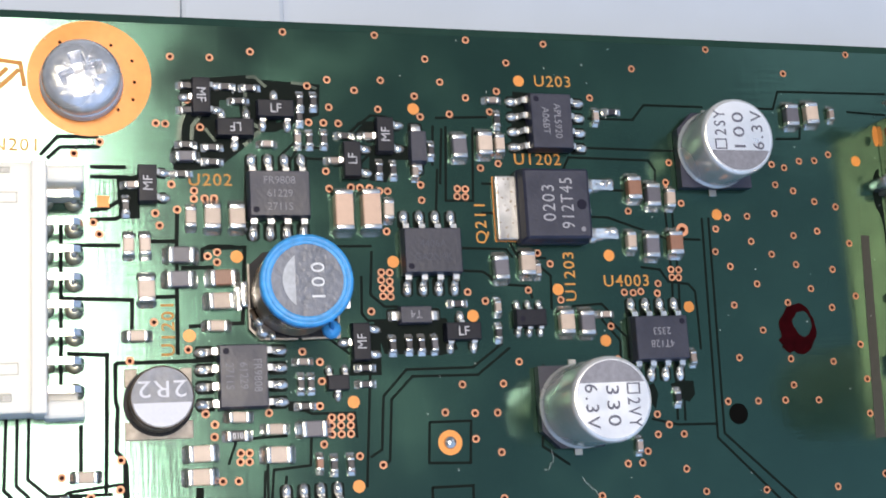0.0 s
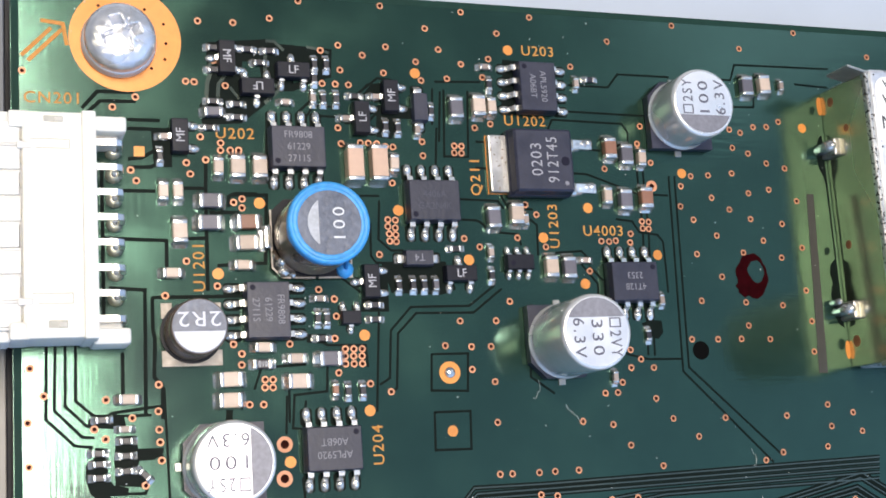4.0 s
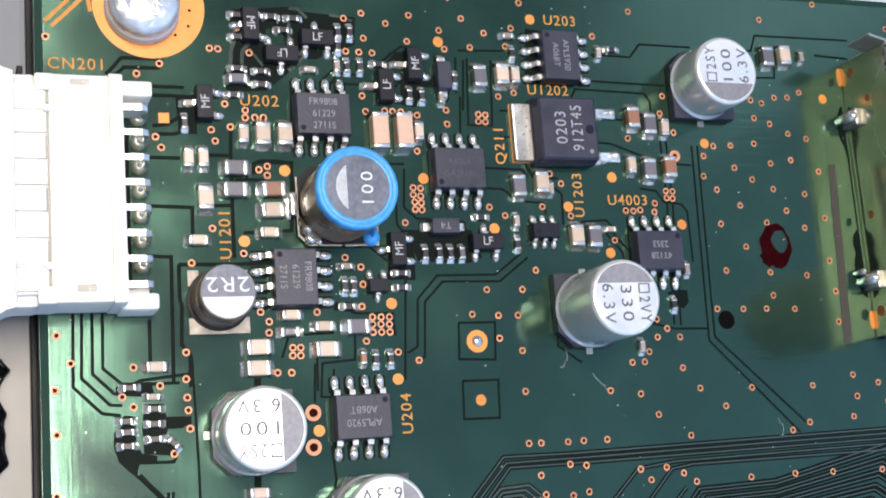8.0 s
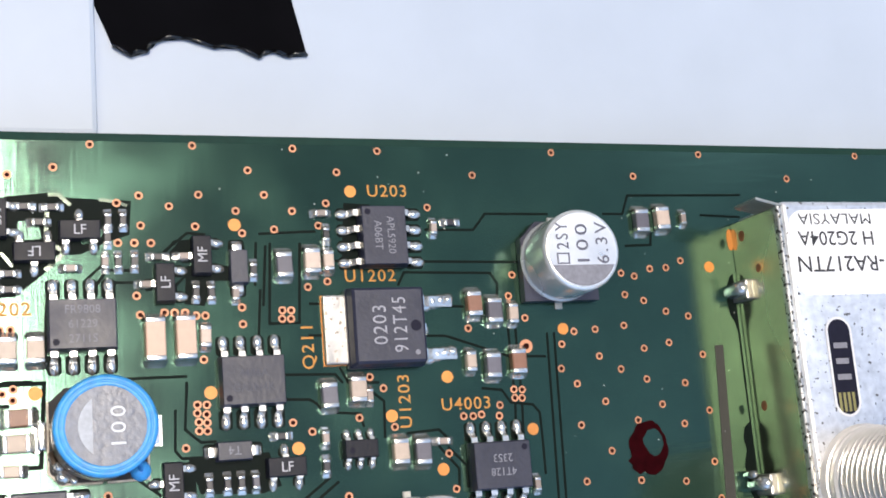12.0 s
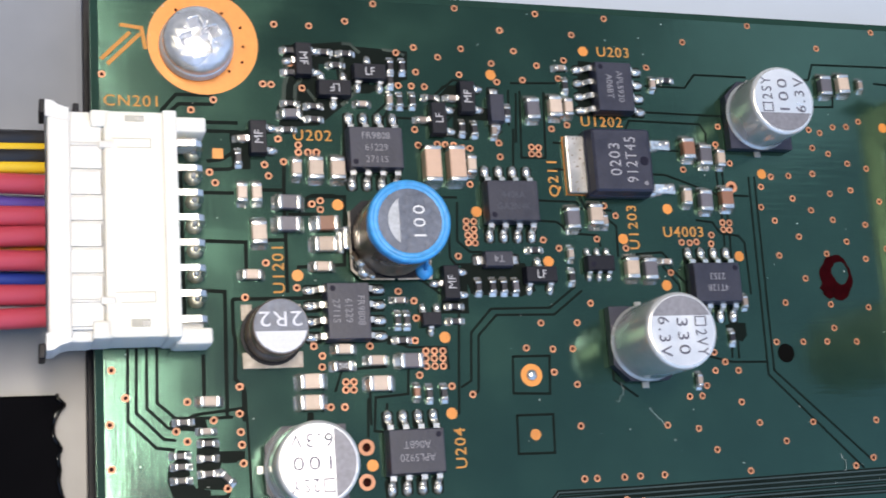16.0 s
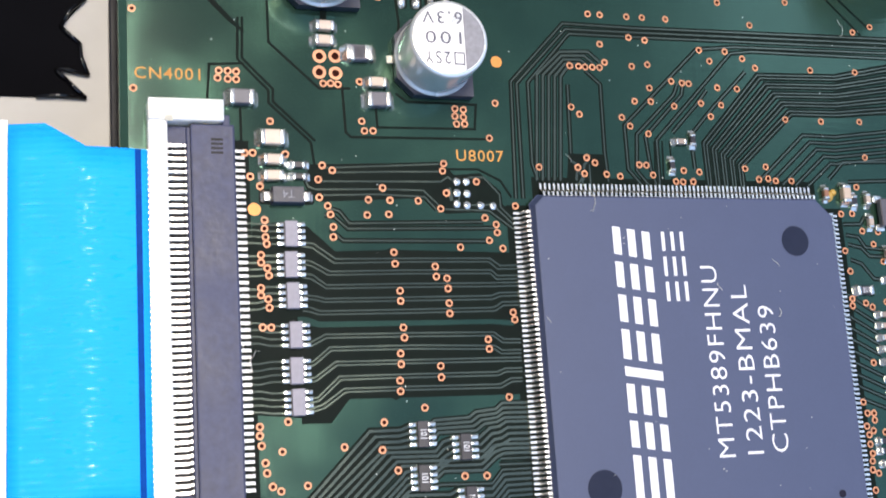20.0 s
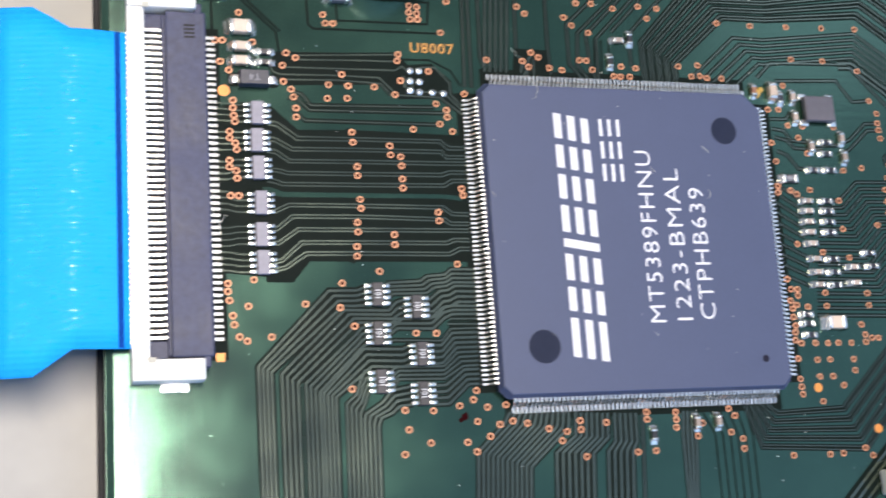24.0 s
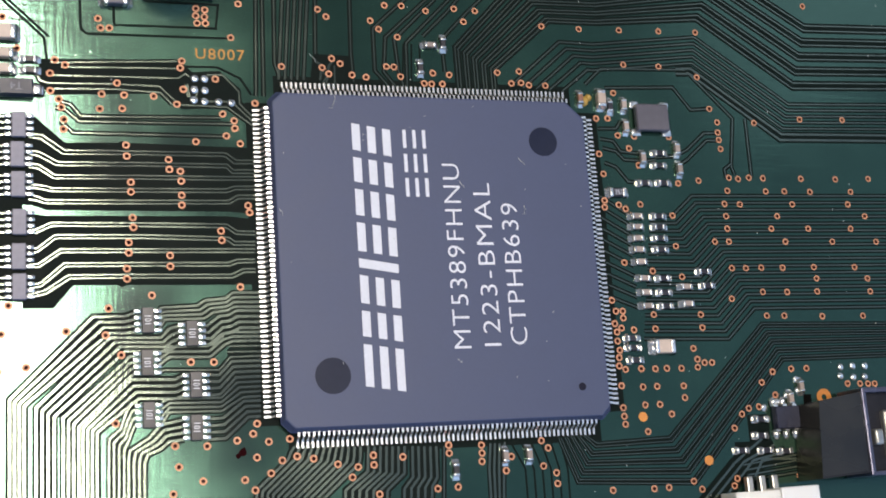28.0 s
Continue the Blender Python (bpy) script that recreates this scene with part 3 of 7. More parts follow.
def electrolytic(x, y, rz, R, H, lines, text_rot, bar_rot, label, base=6.4):
    """A surface-mount can: black base plate with two cut corners, aluminium can with a rolled rim, dark polarity segment, printed lines."""
    e = thing("electrolytic_capacitor", x, y, rz, label, "capacitor", "aluminium can capacitors")
    h, c = base / 2, base * 0.22
    part("base_plate", prism(bmesh.new(), [(-h, -h + c), (-h + c, -h), (h, -h), (h, h), (-h + c, h), (-h, h - c)], 0.1, 1.0), EPOXY, e, "black plastic base with cut corners")
    for s in (-1, 1):
        part("pad", boxed(-0.35 + s * (h + 0.2), 0.35 + s * (h + 0.2), -0.33, 0.33, 0.0, 0.14, r=0.05), DULL_STEEL, e, "bright soldered tab")
    part("can", lathe(bmesh.new(), [(R * 1.03, 0.95), (R * 1.035, 1.06), (R * 0.985, 1.16), (R * 0.955, 1.4), (R * 0.985, 1.6), (R, 1.85), (R, H - 0.5), (R * 0.99, H - 0.25), (R * 0.965, H - 0.09), (R * 0.925, H - 0.01), (R * 0.9, H)], 64), ALU_SIDE, e, "bright aluminium can", smooth=True)
    lid = part("lid", disc(bmesh.new(), 0, 0, 0, R * 0.905, H + 0.015, 64), ALU, e, "matt printed aluminium top")
    seg = []
    b, cut = bmesh.new(), 0.42
    a0 = math.acos(cut)
    for i in range(21):
        a = -a0 + 2 * a0 * i / 20
        seg.append((R * 0.89 * math.cos(a + radians(bar_rot)), R * 0.89 * math.sin(a + radians(bar_rot))))
    part("polarity_mark", flat(b, seg, H + 0.03), ALU_DARK, lid, "dark printed segment")
    a = radians(text_rot)
    off_c = -0.16 * R
    for i, t in enumerate(lines):
        off = (1 - i) * R * 0.52
        cx = off_c * math.cos(radians(bar_rot)) - off * math.sin(a)
        cy = off_c * math.sin(radians(bar_rot)) + off * math.cos(a)
        words("marking", t, cx, cy, H + 0.04, R * 0.31, CAN_PRINT, lid, rz=text_rot, space=1.25, length=R * (0.92 if i == 1 else 1.02), bold=0.006)
    return e


# ---- large parts on the board ----
def screw(x, y):
    e = thing("screw", x, y, 20, "zinc cross-head screw in a copper ring", "screw")
    h = bmesh.new()
    lathe(h, [(2.8, 0.02), (2.98, 0.12), (3.0, 0.34), (2.86, 0.42), (2.92, 0.5), (2.94, 0.82), (2.84, 0.95), (2.6, 1.0)], 56)
    part("washer", h, ZINC, e, "zinc spring washer under the head", smooth=True)
    h = bmesh.new()
    lathe(h, [(2.7, 0.8), (2.82, 1.0), (2.84, 1.5), (2.76, 1.85), (2.5, 2.1)], 64, cap=False)
    # domed top with a tapering cross recess
    rings, na, nr = [], 144, 46
    for k in range(nr + 1):
        r = 2.5 - 2.48 * k / nr
        row = []
        for i in range(na):
            a = 2 * math.pi * i / na
            px, py = r * math.cos(a), r * math.sin(a)
            z = 2.1 + 0.62 * (1 - (r / 2.5) ** 2) ** 0.75
            u, v = abs(px), abs(py)
            depth = 0.0
            for along, across in ((u, v), (v, u)):
                if along < 1.62 and across < 0.50:
                    depth = max(depth, min(1.0, (0.50 - across) / 0.10) * min(1.25, 2.4 * (1.62 - along)))
            tick = 0.10 * max(0.0, 1 - abs(u - v) / 0.14) if 0.75 < r < 1.35 else 0.0
            dents = 0.05 * noise.noise((px * 1.7, py * 1.7, 3.1))
            row.append(h.verts.new((px, py, z - max(depth, tick) + dents)))
        rings.append(row)
    for ra, rb in zip(rings, rings[1:]):
        for i in range(na):
            j = (i + 1) % na
            h.faces.new((ra[i], ra[j], rb[j], rb[i]))
    h.faces.new(rings[-1])
    part("head", h, SCREW_ZINC, e, "dented zinc pan head with a cross recess", smooth=True)
    return e


screw(8.33, -5.5)
part("screw_pad", disc(bmesh.new(), 8.92, -5.1, 0, 4.48, 0.02, 64), COPPER, board, "orange bare copper ring")
for deg, rr in ((59, 3.05), (25, 3.4), (-4, 3.25), (-27, 3.5), (-50, 3.15), (128, 3.45)):
    a = radians(deg)
    part("small_hole", disc(bmesh.new(), 8.92 + rr * math.cos(a), -5.1 + rr * math.sin(a), 0, 0.13, 0.025, 10), HOLE, board, "tiny drilled hole")


def power_inductor(x, y):
    e = thing("power_inductor", x, y, 0, "brown ferrite inductor with a blue lacquered rim, marked 100", "inductor")
    part("base_plate", prism(bmesh.new(), [(-2.5, -3.3), (3.3, -3.3), (3.3, 2.0), (2.0, 3.2), (-2.2, 3.2), (-3.3, 2.2), (-3.3, -2.5)], 0.05, 0.5), BLACK, e, "black plastic base")
    for line in ([(-3.35, 2.3), (-3.35, -2.55), (-2.55, -3.35), (0.2, -3.4)], [(0.5, -3.4), (3.35, -3.35), (3.35, -0.5)]):
        part("base_rim", ribbon(bmesh.new(), line, 0.15, 0.55), PLATE, e, "thin tinned edge of the base")
    for s in (-1, 1):
        part("terminal", boxed(-0.32 + s * 3.75, 0.32 + s * 3.75, -1.0, 0.9, 0.0, 1.15, r=0.14, seg=2), SOLDER, e, "tinned clip terminal", smooth=True)
        part("terminal_pad", boxed(-0.3 + s * 4.1, 0.3 + s * 4.1, -1.15, 1.05, 0.0, 0.12, r=0.05), SOLDER, e, "soldered pad")
    part("lacquer_drip", lathe(bmesh.new(), [(0.75, 0.4), (0.7, 0.75), (0.42, 1.0), (0.1, 1.08)], 12, (2.75, -2.75)), BLUE_RIM, e, "blue lacquer drip", smooth=True)
    part("lacquer_drip", tube(bmesh.new(), [(2.75, -2.75, 0.9), (2.5, -2.3, 2.2), (2.15, -2.42, 3.4)], 0.16, 8), BLUE_RIM, e, "blue lacquer run", smooth=True)
    for dx, dy, r, hh in ((-2.75, -2.2, 0.42, 1.5), (-2.45, -2.9, 0.5, 1.0), (-3.1, -1.6, 0.28, 0.9), (-1.7, -3.15, 0.3, 0.8)):
        part("solder_bead", lathe(bmesh.new(), [(r, 0.45), (r * 0.98, hh * 0.75), (r * 0.6, hh), (r * 0.15, hh * 1.06)], 14, (dx, dy)), SOLDER, e, "shiny solder bead", smooth=True)
    part("wire_end", tube(bmesh.new(), [(-3.2, -1.2, 0.6), (-2.95, -2.0, 1.1), (-2.3, -2.5, 1.0), (-1.6, -2.9, 0.7)], 0.2, 8), FERRITE, e, "end of the winding", smooth=True)
    R, H = 3.3, 6.5
    part("core", lathe(bmesh.new(), [(R * 0.93, 0.5), (R * 0.97, 0.8), (R, 1.4), (R, H - 0.6), (R * 0.97, H - 0.1)], 64), FERRITE, e, "brown ferrite drum", smooth=True)
    rim = lathe(bmesh.new(), [(R * 0.995, H - 1.0), (R * 1.012, H - 0.6), (R * 1.015, H - 0.2), (R * 0.995, H + 0.04), (R * 0.93, H + 0.10), (R * 0.90, H + 0.07), (R * 0.885, H + 0.02), (R * 0.87, H + 0.06), (R * 0.81, H + 0.07), (R * 0.775, H + 0.0)], 64, cap=False)
    for v in rim.verts:
        if v.co.z < H - 0.5:
            v.co.z += 0.28 * noise.noise((v.co.x * 1.1, v.co.y * 1.1, 0.5)) + 0.12 * math.sin(3 * math.atan2(v.co.y, v.co.x))
    part("rim", rim, BLUE_RIM, e, "bright blue lacquered rim", smooth=True)
    top = part("top", disc(bmesh.new(), 0, 0, 0, R * 0.82, H + 0.02, 56), FERRITE_TOP, e, "grey top face")
    seg = []
    for i in range(17):
        a = math.pi - 0.95 + 1.9 * i / 16
        seg.append((0.05 + R * 0.66 * math.cos(a) + 0.35, R * 0.66 * math.sin(a)))
    part("printed_segment", flat(bmesh.new(), seg, H + 0.04), mat("pale_print", (0.42, 0.44, 0.48), 0.6, var=0.25, grain=3500), top, "pale printed segment")
    words("marking", "100", 0.75, 0, H + 0.04, 0.95, mat("inductor_print", (0.62, 0.64, 0.68), 0.6), top, rz=90, length=2.5, label="pale printed number", space=1.3)
    return e


power_inductor(23.5, -21.65)


def small_inductor(x, y):
    e = thing("drum_inductor", x, y, 0, "grey ferrite drum inductor marked 2R2", "inductor")
    for xa, xb, ya, yb in ((-2.4, 2.4, -2.7, -1.4), (-2.4, -1.5, 1.1, 2.4), (1.5, 2.4, 1.1, 2.4)):
        part("base_plate", boxed(xa, xb, ya, yb, 0.02, 0.22, r=0.06, seg=2), PLATE, e, "dull tinned base plate")
    # a black disc stands in for the shade in the gap below the drum
    part("gap_shade", disc(bmesh.new(), 0, 0, 0, 2.5, 0.23, 40), BLACK, e, "black disc painted as the shade under the drum")
    part("lower_flange", lathe(bmesh.new(), [(2.1, 0.25), (2.25, 0.45), (2.25, 1.0), (2.0, 1.25), (1.5, 1.3)], 40), FERRITE, e, smooth=True)
    part("winding", lathe(bmesh.new(), [(1.9, 1.2), (1.9, 3.0)], 40), mat("copper_winding", (0.30, 0.12, 0.04), 0.4, 0.6, grain=3000), e, smooth=True)
    part("core", lathe(bmesh.new(), [(1.6, 2.5), (2.1, 2.7), (2.22, 2.85), (2.22, 3.7), (2.13, 3.92), (2.05, 3.95)], 48), FERRITE, e, "grey ferrite flange", smooth=True)
    top = part("top", disc(bmesh.new(), 0, 0, 0, 2.1, 3.965, 48), FERRITE_TOP, e)
    seg = [(2.02 * math.cos(a), 2.02 * math.sin(a)) for a in [math.pi * 1.06 + 0.88 * math.pi * i / 16 for i in range(17)]]
    part("printed_segment", flat(bmesh.new(), seg, 3.98), PRINT_WHITE, top, "white printed segment")
    words("marking", "2R2", 0, 0.55, 3.98, 1.15, PRINT_WHITE, top, rz=180, length=3.3, space=1.1)
    return e


small_inductor(13.5, -29.3)

electrolytic(45.5, -30.9, 90, 3.2, 7.6, ("\u25a12VY", "330", "6.3V"), 180, 0, "tall aluminium can capacitor marked 330 6.3V")
electrolytic(59.3, -10.1, -90, 3.2, 5.35, ("\u25a12SY", "100", "6.3V"), 180, 0, "squat aluminium can capacitor marked 100 6.3V, beside the tuner")
electrolytic(15.6, -39.8, 0, 3.2, 5.35, ("\u25a12SY", "100", "6.3V"), 180, 0, "squat aluminium can capacitor marked 100 6.3V")
electrolytic(24.7, -46.9, 0, 3.2, 5.35, ("\u25a12SY", "100", "6.3V"), 180, 0, "squat aluminium can capacitor marked 100 6.3V")


def processor(cx, cy):
    e = thing("processor", cx, cy, 0, "large square dark grey processor with white printing", "chip")
    b, c, h = bmesh.new(), 1.5, 14.0

    def oct_(k, z):
        a, d, g = h - k, 0.75, c
        return [(a - d, -a), (a, -a + d), (a, a - g), (a - g, a), (-a + d, a), (-a, a - d), (-a, -a + d), (-a + d, -a)]
    rings = []
    for k, z in ((0.35, 0.12), (0.0, 0.78), (0.05, 0.82), (0.28, 1.46), (0.36, 1.5)):
        rings.append([b.verts.new((x, y, z)) for x, y in oct_(k, z)])
    for r0, r1 in zip(rings, rings[1:]):
        for i in range(8):
            j = (i + 1) % 8
            b.faces.new((r0[i], r0[j], r1[j], r1[i]))
    b.faces.new(rings[-1])
    b.faces.new(rings[0][::-1])
    body = part("body", b, EPOXY_CHIP, e, "dark grey moulding with cut corners")
    lead = None
    for side in range(4):
        for i in range(64):
            m = pose(0, 0, 0, 0, 0, 90 * side) @ pose(0, (i - 31.5) * 0.4 * MM, 0)
            if lead is None:
                lead = part("lead", strip3(bmesh.new(), [(13.9, 0.8), (14.25, 0.78), (14.5, 0.3), (14.65, 0.1), (15.15, 0.09)], -0.095, 0.095, 0.11), TIN, e)
                o = lead
            else:
                o = new("lead", lead.data)
                o.parent = e
            o.matrix_basis = m
    z = 1.52
    for x, y, r in ((9.75, 10.05, 1.3), (-9.8, -9.7, 1.45), (11.35, -11.25, 0.33)):
        part("mould_mark", disc(bmesh.new(), x, y, 0, r, z, 40), CHIP_DIMPLE if r > 1 else DIMPLE, body, "smooth round mould mark")
    words("part_number", "MT5389FHNU", 1.15, 0.05, z, 1.5, PRINT_WHITE, body, rz=90, space=1.12, length=15.7, bold=-0.012)
    words("part_number", "1223-BMAL", 3.75, -0.7, z, 1.5, PRINT_WHITE, body, rz=90, space=1.12, length=13.9, bold=-0.012)
    words("part_number", "CTPHB639", 6.1, -1.55, z, 1.5, PRINT_WHITE, body, rz=90, space=1.12, length=12.1, bold=-0.012)
    # maker's mark as plain white slanted bars
    y = -10.85
    for wdt in (3.4, 2.1, 2.3, 0.75, 2.4, 2.2, 2.1, 2.3):
        rows = ((-7.2, -3.9),) if wdt < 1 else ((-7.2, -6.5), (-5.9, -5.2), (-4.6, -3.9))
        for xa, xb in rows:
            da, db = 0.16 * (-3.9 - xa) - 0.3, 0.16 * (-3.9 - xb) - 0.3
            part("maker_mark", flat(bmesh.new(), [(xa, y + da), (xb, y + db), (xb, y + wdt + db), (xa, y + wdt + da)], z), PRINT_WHITE, body, "white printed bar")
        y += wdt + 0.62
    for k in range(3):
        ya = 5.0 + k * 2.1
        for xa in (-2.85, -2.0, -1.15):
            part("maker_mark", flat(bmesh.new(), [(xa, ya), (xa + 0.3, ya), (xa + 0.3, ya + 1.6), (xa, ya + 1.6)], z), PRINT_WHITE, body, "thin white printed bar")
    return e


processor(46.0, -72.2)


def tuner():
    e = thing("tuner_module", 76.3, -34.3, 0, "tinned steel tuner box with a white label and threaded socket", "tuner")
    x1, y1, H = 46.0, 27.6, 7.2
    part("case", boxed(0.0, x1, 0.0, y1, 0.6, H, r=0.4, seg=3), STEEL, e, "speckled tinned steel cover")
    part("side_wall", boxed(-0.3, -0.02, 0.2, 27.3, 0.0, 6.5, r=0.08), SIDE_STEEL, e, "mirror-bright steel side wall")
    part("cover_edge", boxed(-0.38, 0.12, 0.1, 27.5, 6.35, 7.05, r=0.2, seg=3), EDGE_STEEL, e, "rough folded edge of the cover")
    flange = boxed(-2.3, 0.4, -0.12, 0.12, 3.8, 7.1, r=0.08)
    part("end_flange", flange, DULL_STEEL, e, "bent flange at the corner").matrix_basis = pose(0, 27.3 * MM, 0, 0, 0, -14)
    part("end_flange", boxed(-0.5, 0.5, -0.15, 0.35, 4.5, 7.15, r=0.12, seg=2), DULL_STEEL, e, "bent flange at the corner")
    for yy in (5.5, 21.4):
        part("fixing_tab", boxed(-0.95, -0.2, yy - 0.85, yy + 0.85, 0.0, 2.2, r=0.18, seg=2), TAB_TIN, e, "bent tinned tab")
        part("solder_joint", lathe(bmesh.new(), [(0.62, 0.0), (0.6, 1.6), (0.48, 2.1), (0.2, 2.35), (0.05, 2.38)], 18, (-1.1, yy + 0.1)), SOLDER, e, "round solder blob", smooth=True)
    part("solder_joint", lathe(bmesh.new(), [(0.34, 0.0), (0.33, 1.1), (0.2, 1.4), (0.04, 1.45)], 14, (-1.65, 6.4)), SOLDER, e, "small solder blob", smooth=True)
    for yy, zz, q in ((11.8, 1.7, 0.45), (22.9, 3.4, 0.4), (2.6, 1.2, 0.6), (26.0, 1.5, 0.5)):
        part("rust_spot", lathe(bmesh.new(), [(q, -0.02), (q * 0.8, 0.01)], 12), RUST, e, "brown corrosion mark").matrix_basis = pose(-0.31 * MM, yy * MM, zz * MM, 0, -90, 0)
    corner = []
    for cx, cy, r, a0 in ((12.6, 25.7, 1.3, 0), (1.75, 25.5, 1.3, 90), (1.75, 21.2, 1.3, 180)):
        corner += [(cx + r * math.cos(radians(a0 + 15 * k)), cy + r * math.sin(radians(a0 + 15 * k))) for k in range(7)]
    corner += [(10.9, 19.9), (13.1, 21.2)]
    label = part("label", prism(bmesh.new(), corner, H, H + 0.05), LABEL, e, "white printed paper label with cut corners")
    for t, yy, xx, s, n in (("SUT-RA217TN", 22.4, 6.65, 1.25, 11.6), ("H 2G204A", 24.5, 4.75, 1.15, 7.2), ("MALAYSIA", 26.1, 4.85, 0.9, 7.0)):
        words("printed_line", t, xx, yy, H + 0.07, s, PRINT_BLACK, label, rz=180, length=n, bold=0.012 if s > 1 else 0.0)
    # the long slot in the cover, with its turned-up rim and the printed parts inside
    slot, cx, cy, r, half = [], 3.75, 14.15, 1.12, 2.75
    for i in range(32):
        a = 2 * math.pi * (i + 0.5) / 32
        slot.append((cx + r * math.cos(a), cy + (half if math.sin(a) > 0 else -half) + r * math.sin(a)))
    part("vent_slot", flat(bmesh.new(), slot, H + 0.02), DIMPLE, e, "dark slot in the cover")
    part("slot_rim", ribbon(bmesh.new(), slot, 0.2, H + 0.05, closed=True), NICKEL, e, "bright turned rim of the slot")
    gold = mat("inner_gold", (0.22, 0.20, 0.07), 0.5)
    for k in range(4):
        part("slot_contact", flat(bmesh.new(), [(2.95 + k * 0.42, 10.6), (3.2 + k * 0.42, 10.6), (3.2 + k * 0.42, 12.1), (2.95 + k * 0.42, 12.1)], H + 0.03), gold, e, "gold track inside the slot")
    for k, ln in enumerate((1.3, 1.2, 1.3)):
        part("printed_bar", flat(bmesh.new(), [(cx - ln / 2, 13.1 + k * 1.25), (cx + ln / 2, 13.1 + k * 1.25), (cx + ln / 2, 13.55 + k * 1.25), (cx - ln / 2, 13.55 + k * 1.25)], H + 0.03), PRINT_GREY, e, "faint printed bar inside the slot")
    prof = [(4.55, H - 0.1), (4.6, H + 0.15), (4.45, H + 0.6), (4.1, H + 0.75), (4.35, H + 0.95), (4.4, H + 1.5), (4.2, H + 1.75), (3.95, H + 1.85)]
    z = H + 2.2
    for k in range(22):
        prof += [(4.25, z), (3.72, z + 0.25), (3.72, z + 0.32), (4.25, z + 0.57)]
        z += 0.62
    prof += [(3.8, z + 0.2), (2.5, z + 0.2)]
    part("threaded_socket", lathe(bmesh.new(), prof, 72, (4.75, 5.0)), NICKEL, e, "nickel threaded aerial socket", smooth=False)
    return e


tuner()


# ---- connectors and cables ----
def wire_header():
    e = thing("wire_connector", 0, -21.6, 0, "cream plug-in wire connector with tinned pins", "connector")
    part("header_body", boxed(0.55, 5.3, -8.55, 8.55, 0.3, 5.55, r=0.2, seg=2), CREAM, e, "cream header shroud")
    for s in (-1, 1):
        part("header_cheek", boxed(-0.4, 1.0, s * 7.95 - 0.65, s * 7.95 + 0.65, 0.3, 5.55, r=0.18, seg=2), CREAM, e, "cream cheek of the header")
    part("header_wall", boxed(4.85, 5.9, -8.65, 8.65, 0.2, 5.8, r=0.15, seg=2), CREAM, e, "raised cream wall of the header")
    for s in (-1, 1):
        part("ear", boxed(5.6, 8.4, s * 8.25 - 0.62, s * 8.25 + 0.62, 0.1, 3.7, r=0.25, seg=2), CREAM, e, "cream locating ear")
        part("ear_web", boxed(5.5, 7.9, s * 7.3 - 0.4, s * 7.3 + 0.4, 0.1, 2.2, r=0.15, seg=2), CREAM, e, "lower web of the ear")
    # windows and latch outlines lie on the face; their shade is in the colour
    for xa, xb, ya, yb in ((2.1, 3.5, 7.75, 8.2), (2.3, 3.65, -7.8, -7.25)):
        part("latch_window", boxed(xa, xb, ya, yb, 5.5, 5.57, r=0.02), RECESS, e, "small latch window drawn as painted shade")
        part("latch_window_sill", boxed(xb - 0.6, xb - 0.05, ya + 0.05, yb - 0.12, 5.52, 5.585), CREAM, e)
    for xa, xb, ya, yb in ((1.1, 3.95, 5.7, 6.4), (1.2, 4.05, -6.0, -5.25)):
        part("latch_slot", ribbon(bmesh.new(), [(xa, yb), (xb, yb), (xb, ya), (xa + 0.4, ya)], 0.07, 5.565), RECESS, e, "pressed outline of a latch drawn as painted shade")
    plug = part("plug_body", boxed(-3.45, -1.75, -8.4, 8.4, 0.6, 5.3, r=0.25, seg=2), WHITE_NYL, e, "white plug housing")
    for s in (-1, 1):
        wing = prism(bmesh.new(), [(-3.6, s * 8.1), (-1.9, s * 7.7), (-1.9, s * 8.75), (-2.6, s * 8.95), (-3.1, s * 9.3), (-3.6, s * 9.35)][::s], 1.2, 5.35)
        bmesh.ops.recalc_face_normals(wing, faces=wing.faces)
        part("plug_wing", wing, WHITE_NYL, e, "flared shoulder of the plug")
        part("plug_shoulder", boxed(-2.2, -0.35, s * 8.2 - 0.5, s * 8.2 + 0.5, 0.5, 4.7, r=0.2, seg=2), WHITE_NYL, e)
    for cx, cy, sh in ((-3.75, 9.2, 0.5), (-1.35, 8.95, 0.45), (-3.85, -9.2, 0.5)):
        part("clip", boxed(cx - sh / 2, cx + sh / 2, cy - 0.55, cy + 0.55, 1.5, 4.3, r=0.12, seg=2), BLACK, e, "dark clip at the plug's corner")
    # solid strip whose grey colour paints the groove's shadow
    part("seam", boxed(0.36, 0.6, -7.3, 7.3, 0.6, 5.1), mat("groove_shadow", (0.42, 0.41, 0.40), 0.7), e, "seam between plug and header with its shadow painted on")
    for k in range(8):
        y = 6.95 - 1.96 * k
        part("plug_cell", boxed(-1.85, 0.38 + 0.06 * math.sin(2.7 * k), y - 0.87, y + 0.85, 0.8, 5.3, r=0.03), WHITE_NYL, e, "white terminal chamber of the plug")
        part("cell_rib", boxed(-1.8, 0.45, y - 1.105, y - 0.885, 0.8, 5.15 + (0.2 if k in (0, 6) else 0), r=0.04), WHITE_NYL, e, "rib between two chambers")
        if k in (0, 6):
            part("latch_tongue", boxed(0.2, 1.25, y - 1.3, y - 0.78, 5.0, 5.6, r=0.08, seg=2), WHITE_NYL, e, "latching tongue")
        part("lock_tip", boxed(0.4, 0.58, y - 0.55 + 0.1 * (k % 3), y + 0.1, 3.0, 5.2, r=0.05), RECESS, e, "metal tip in the seam")
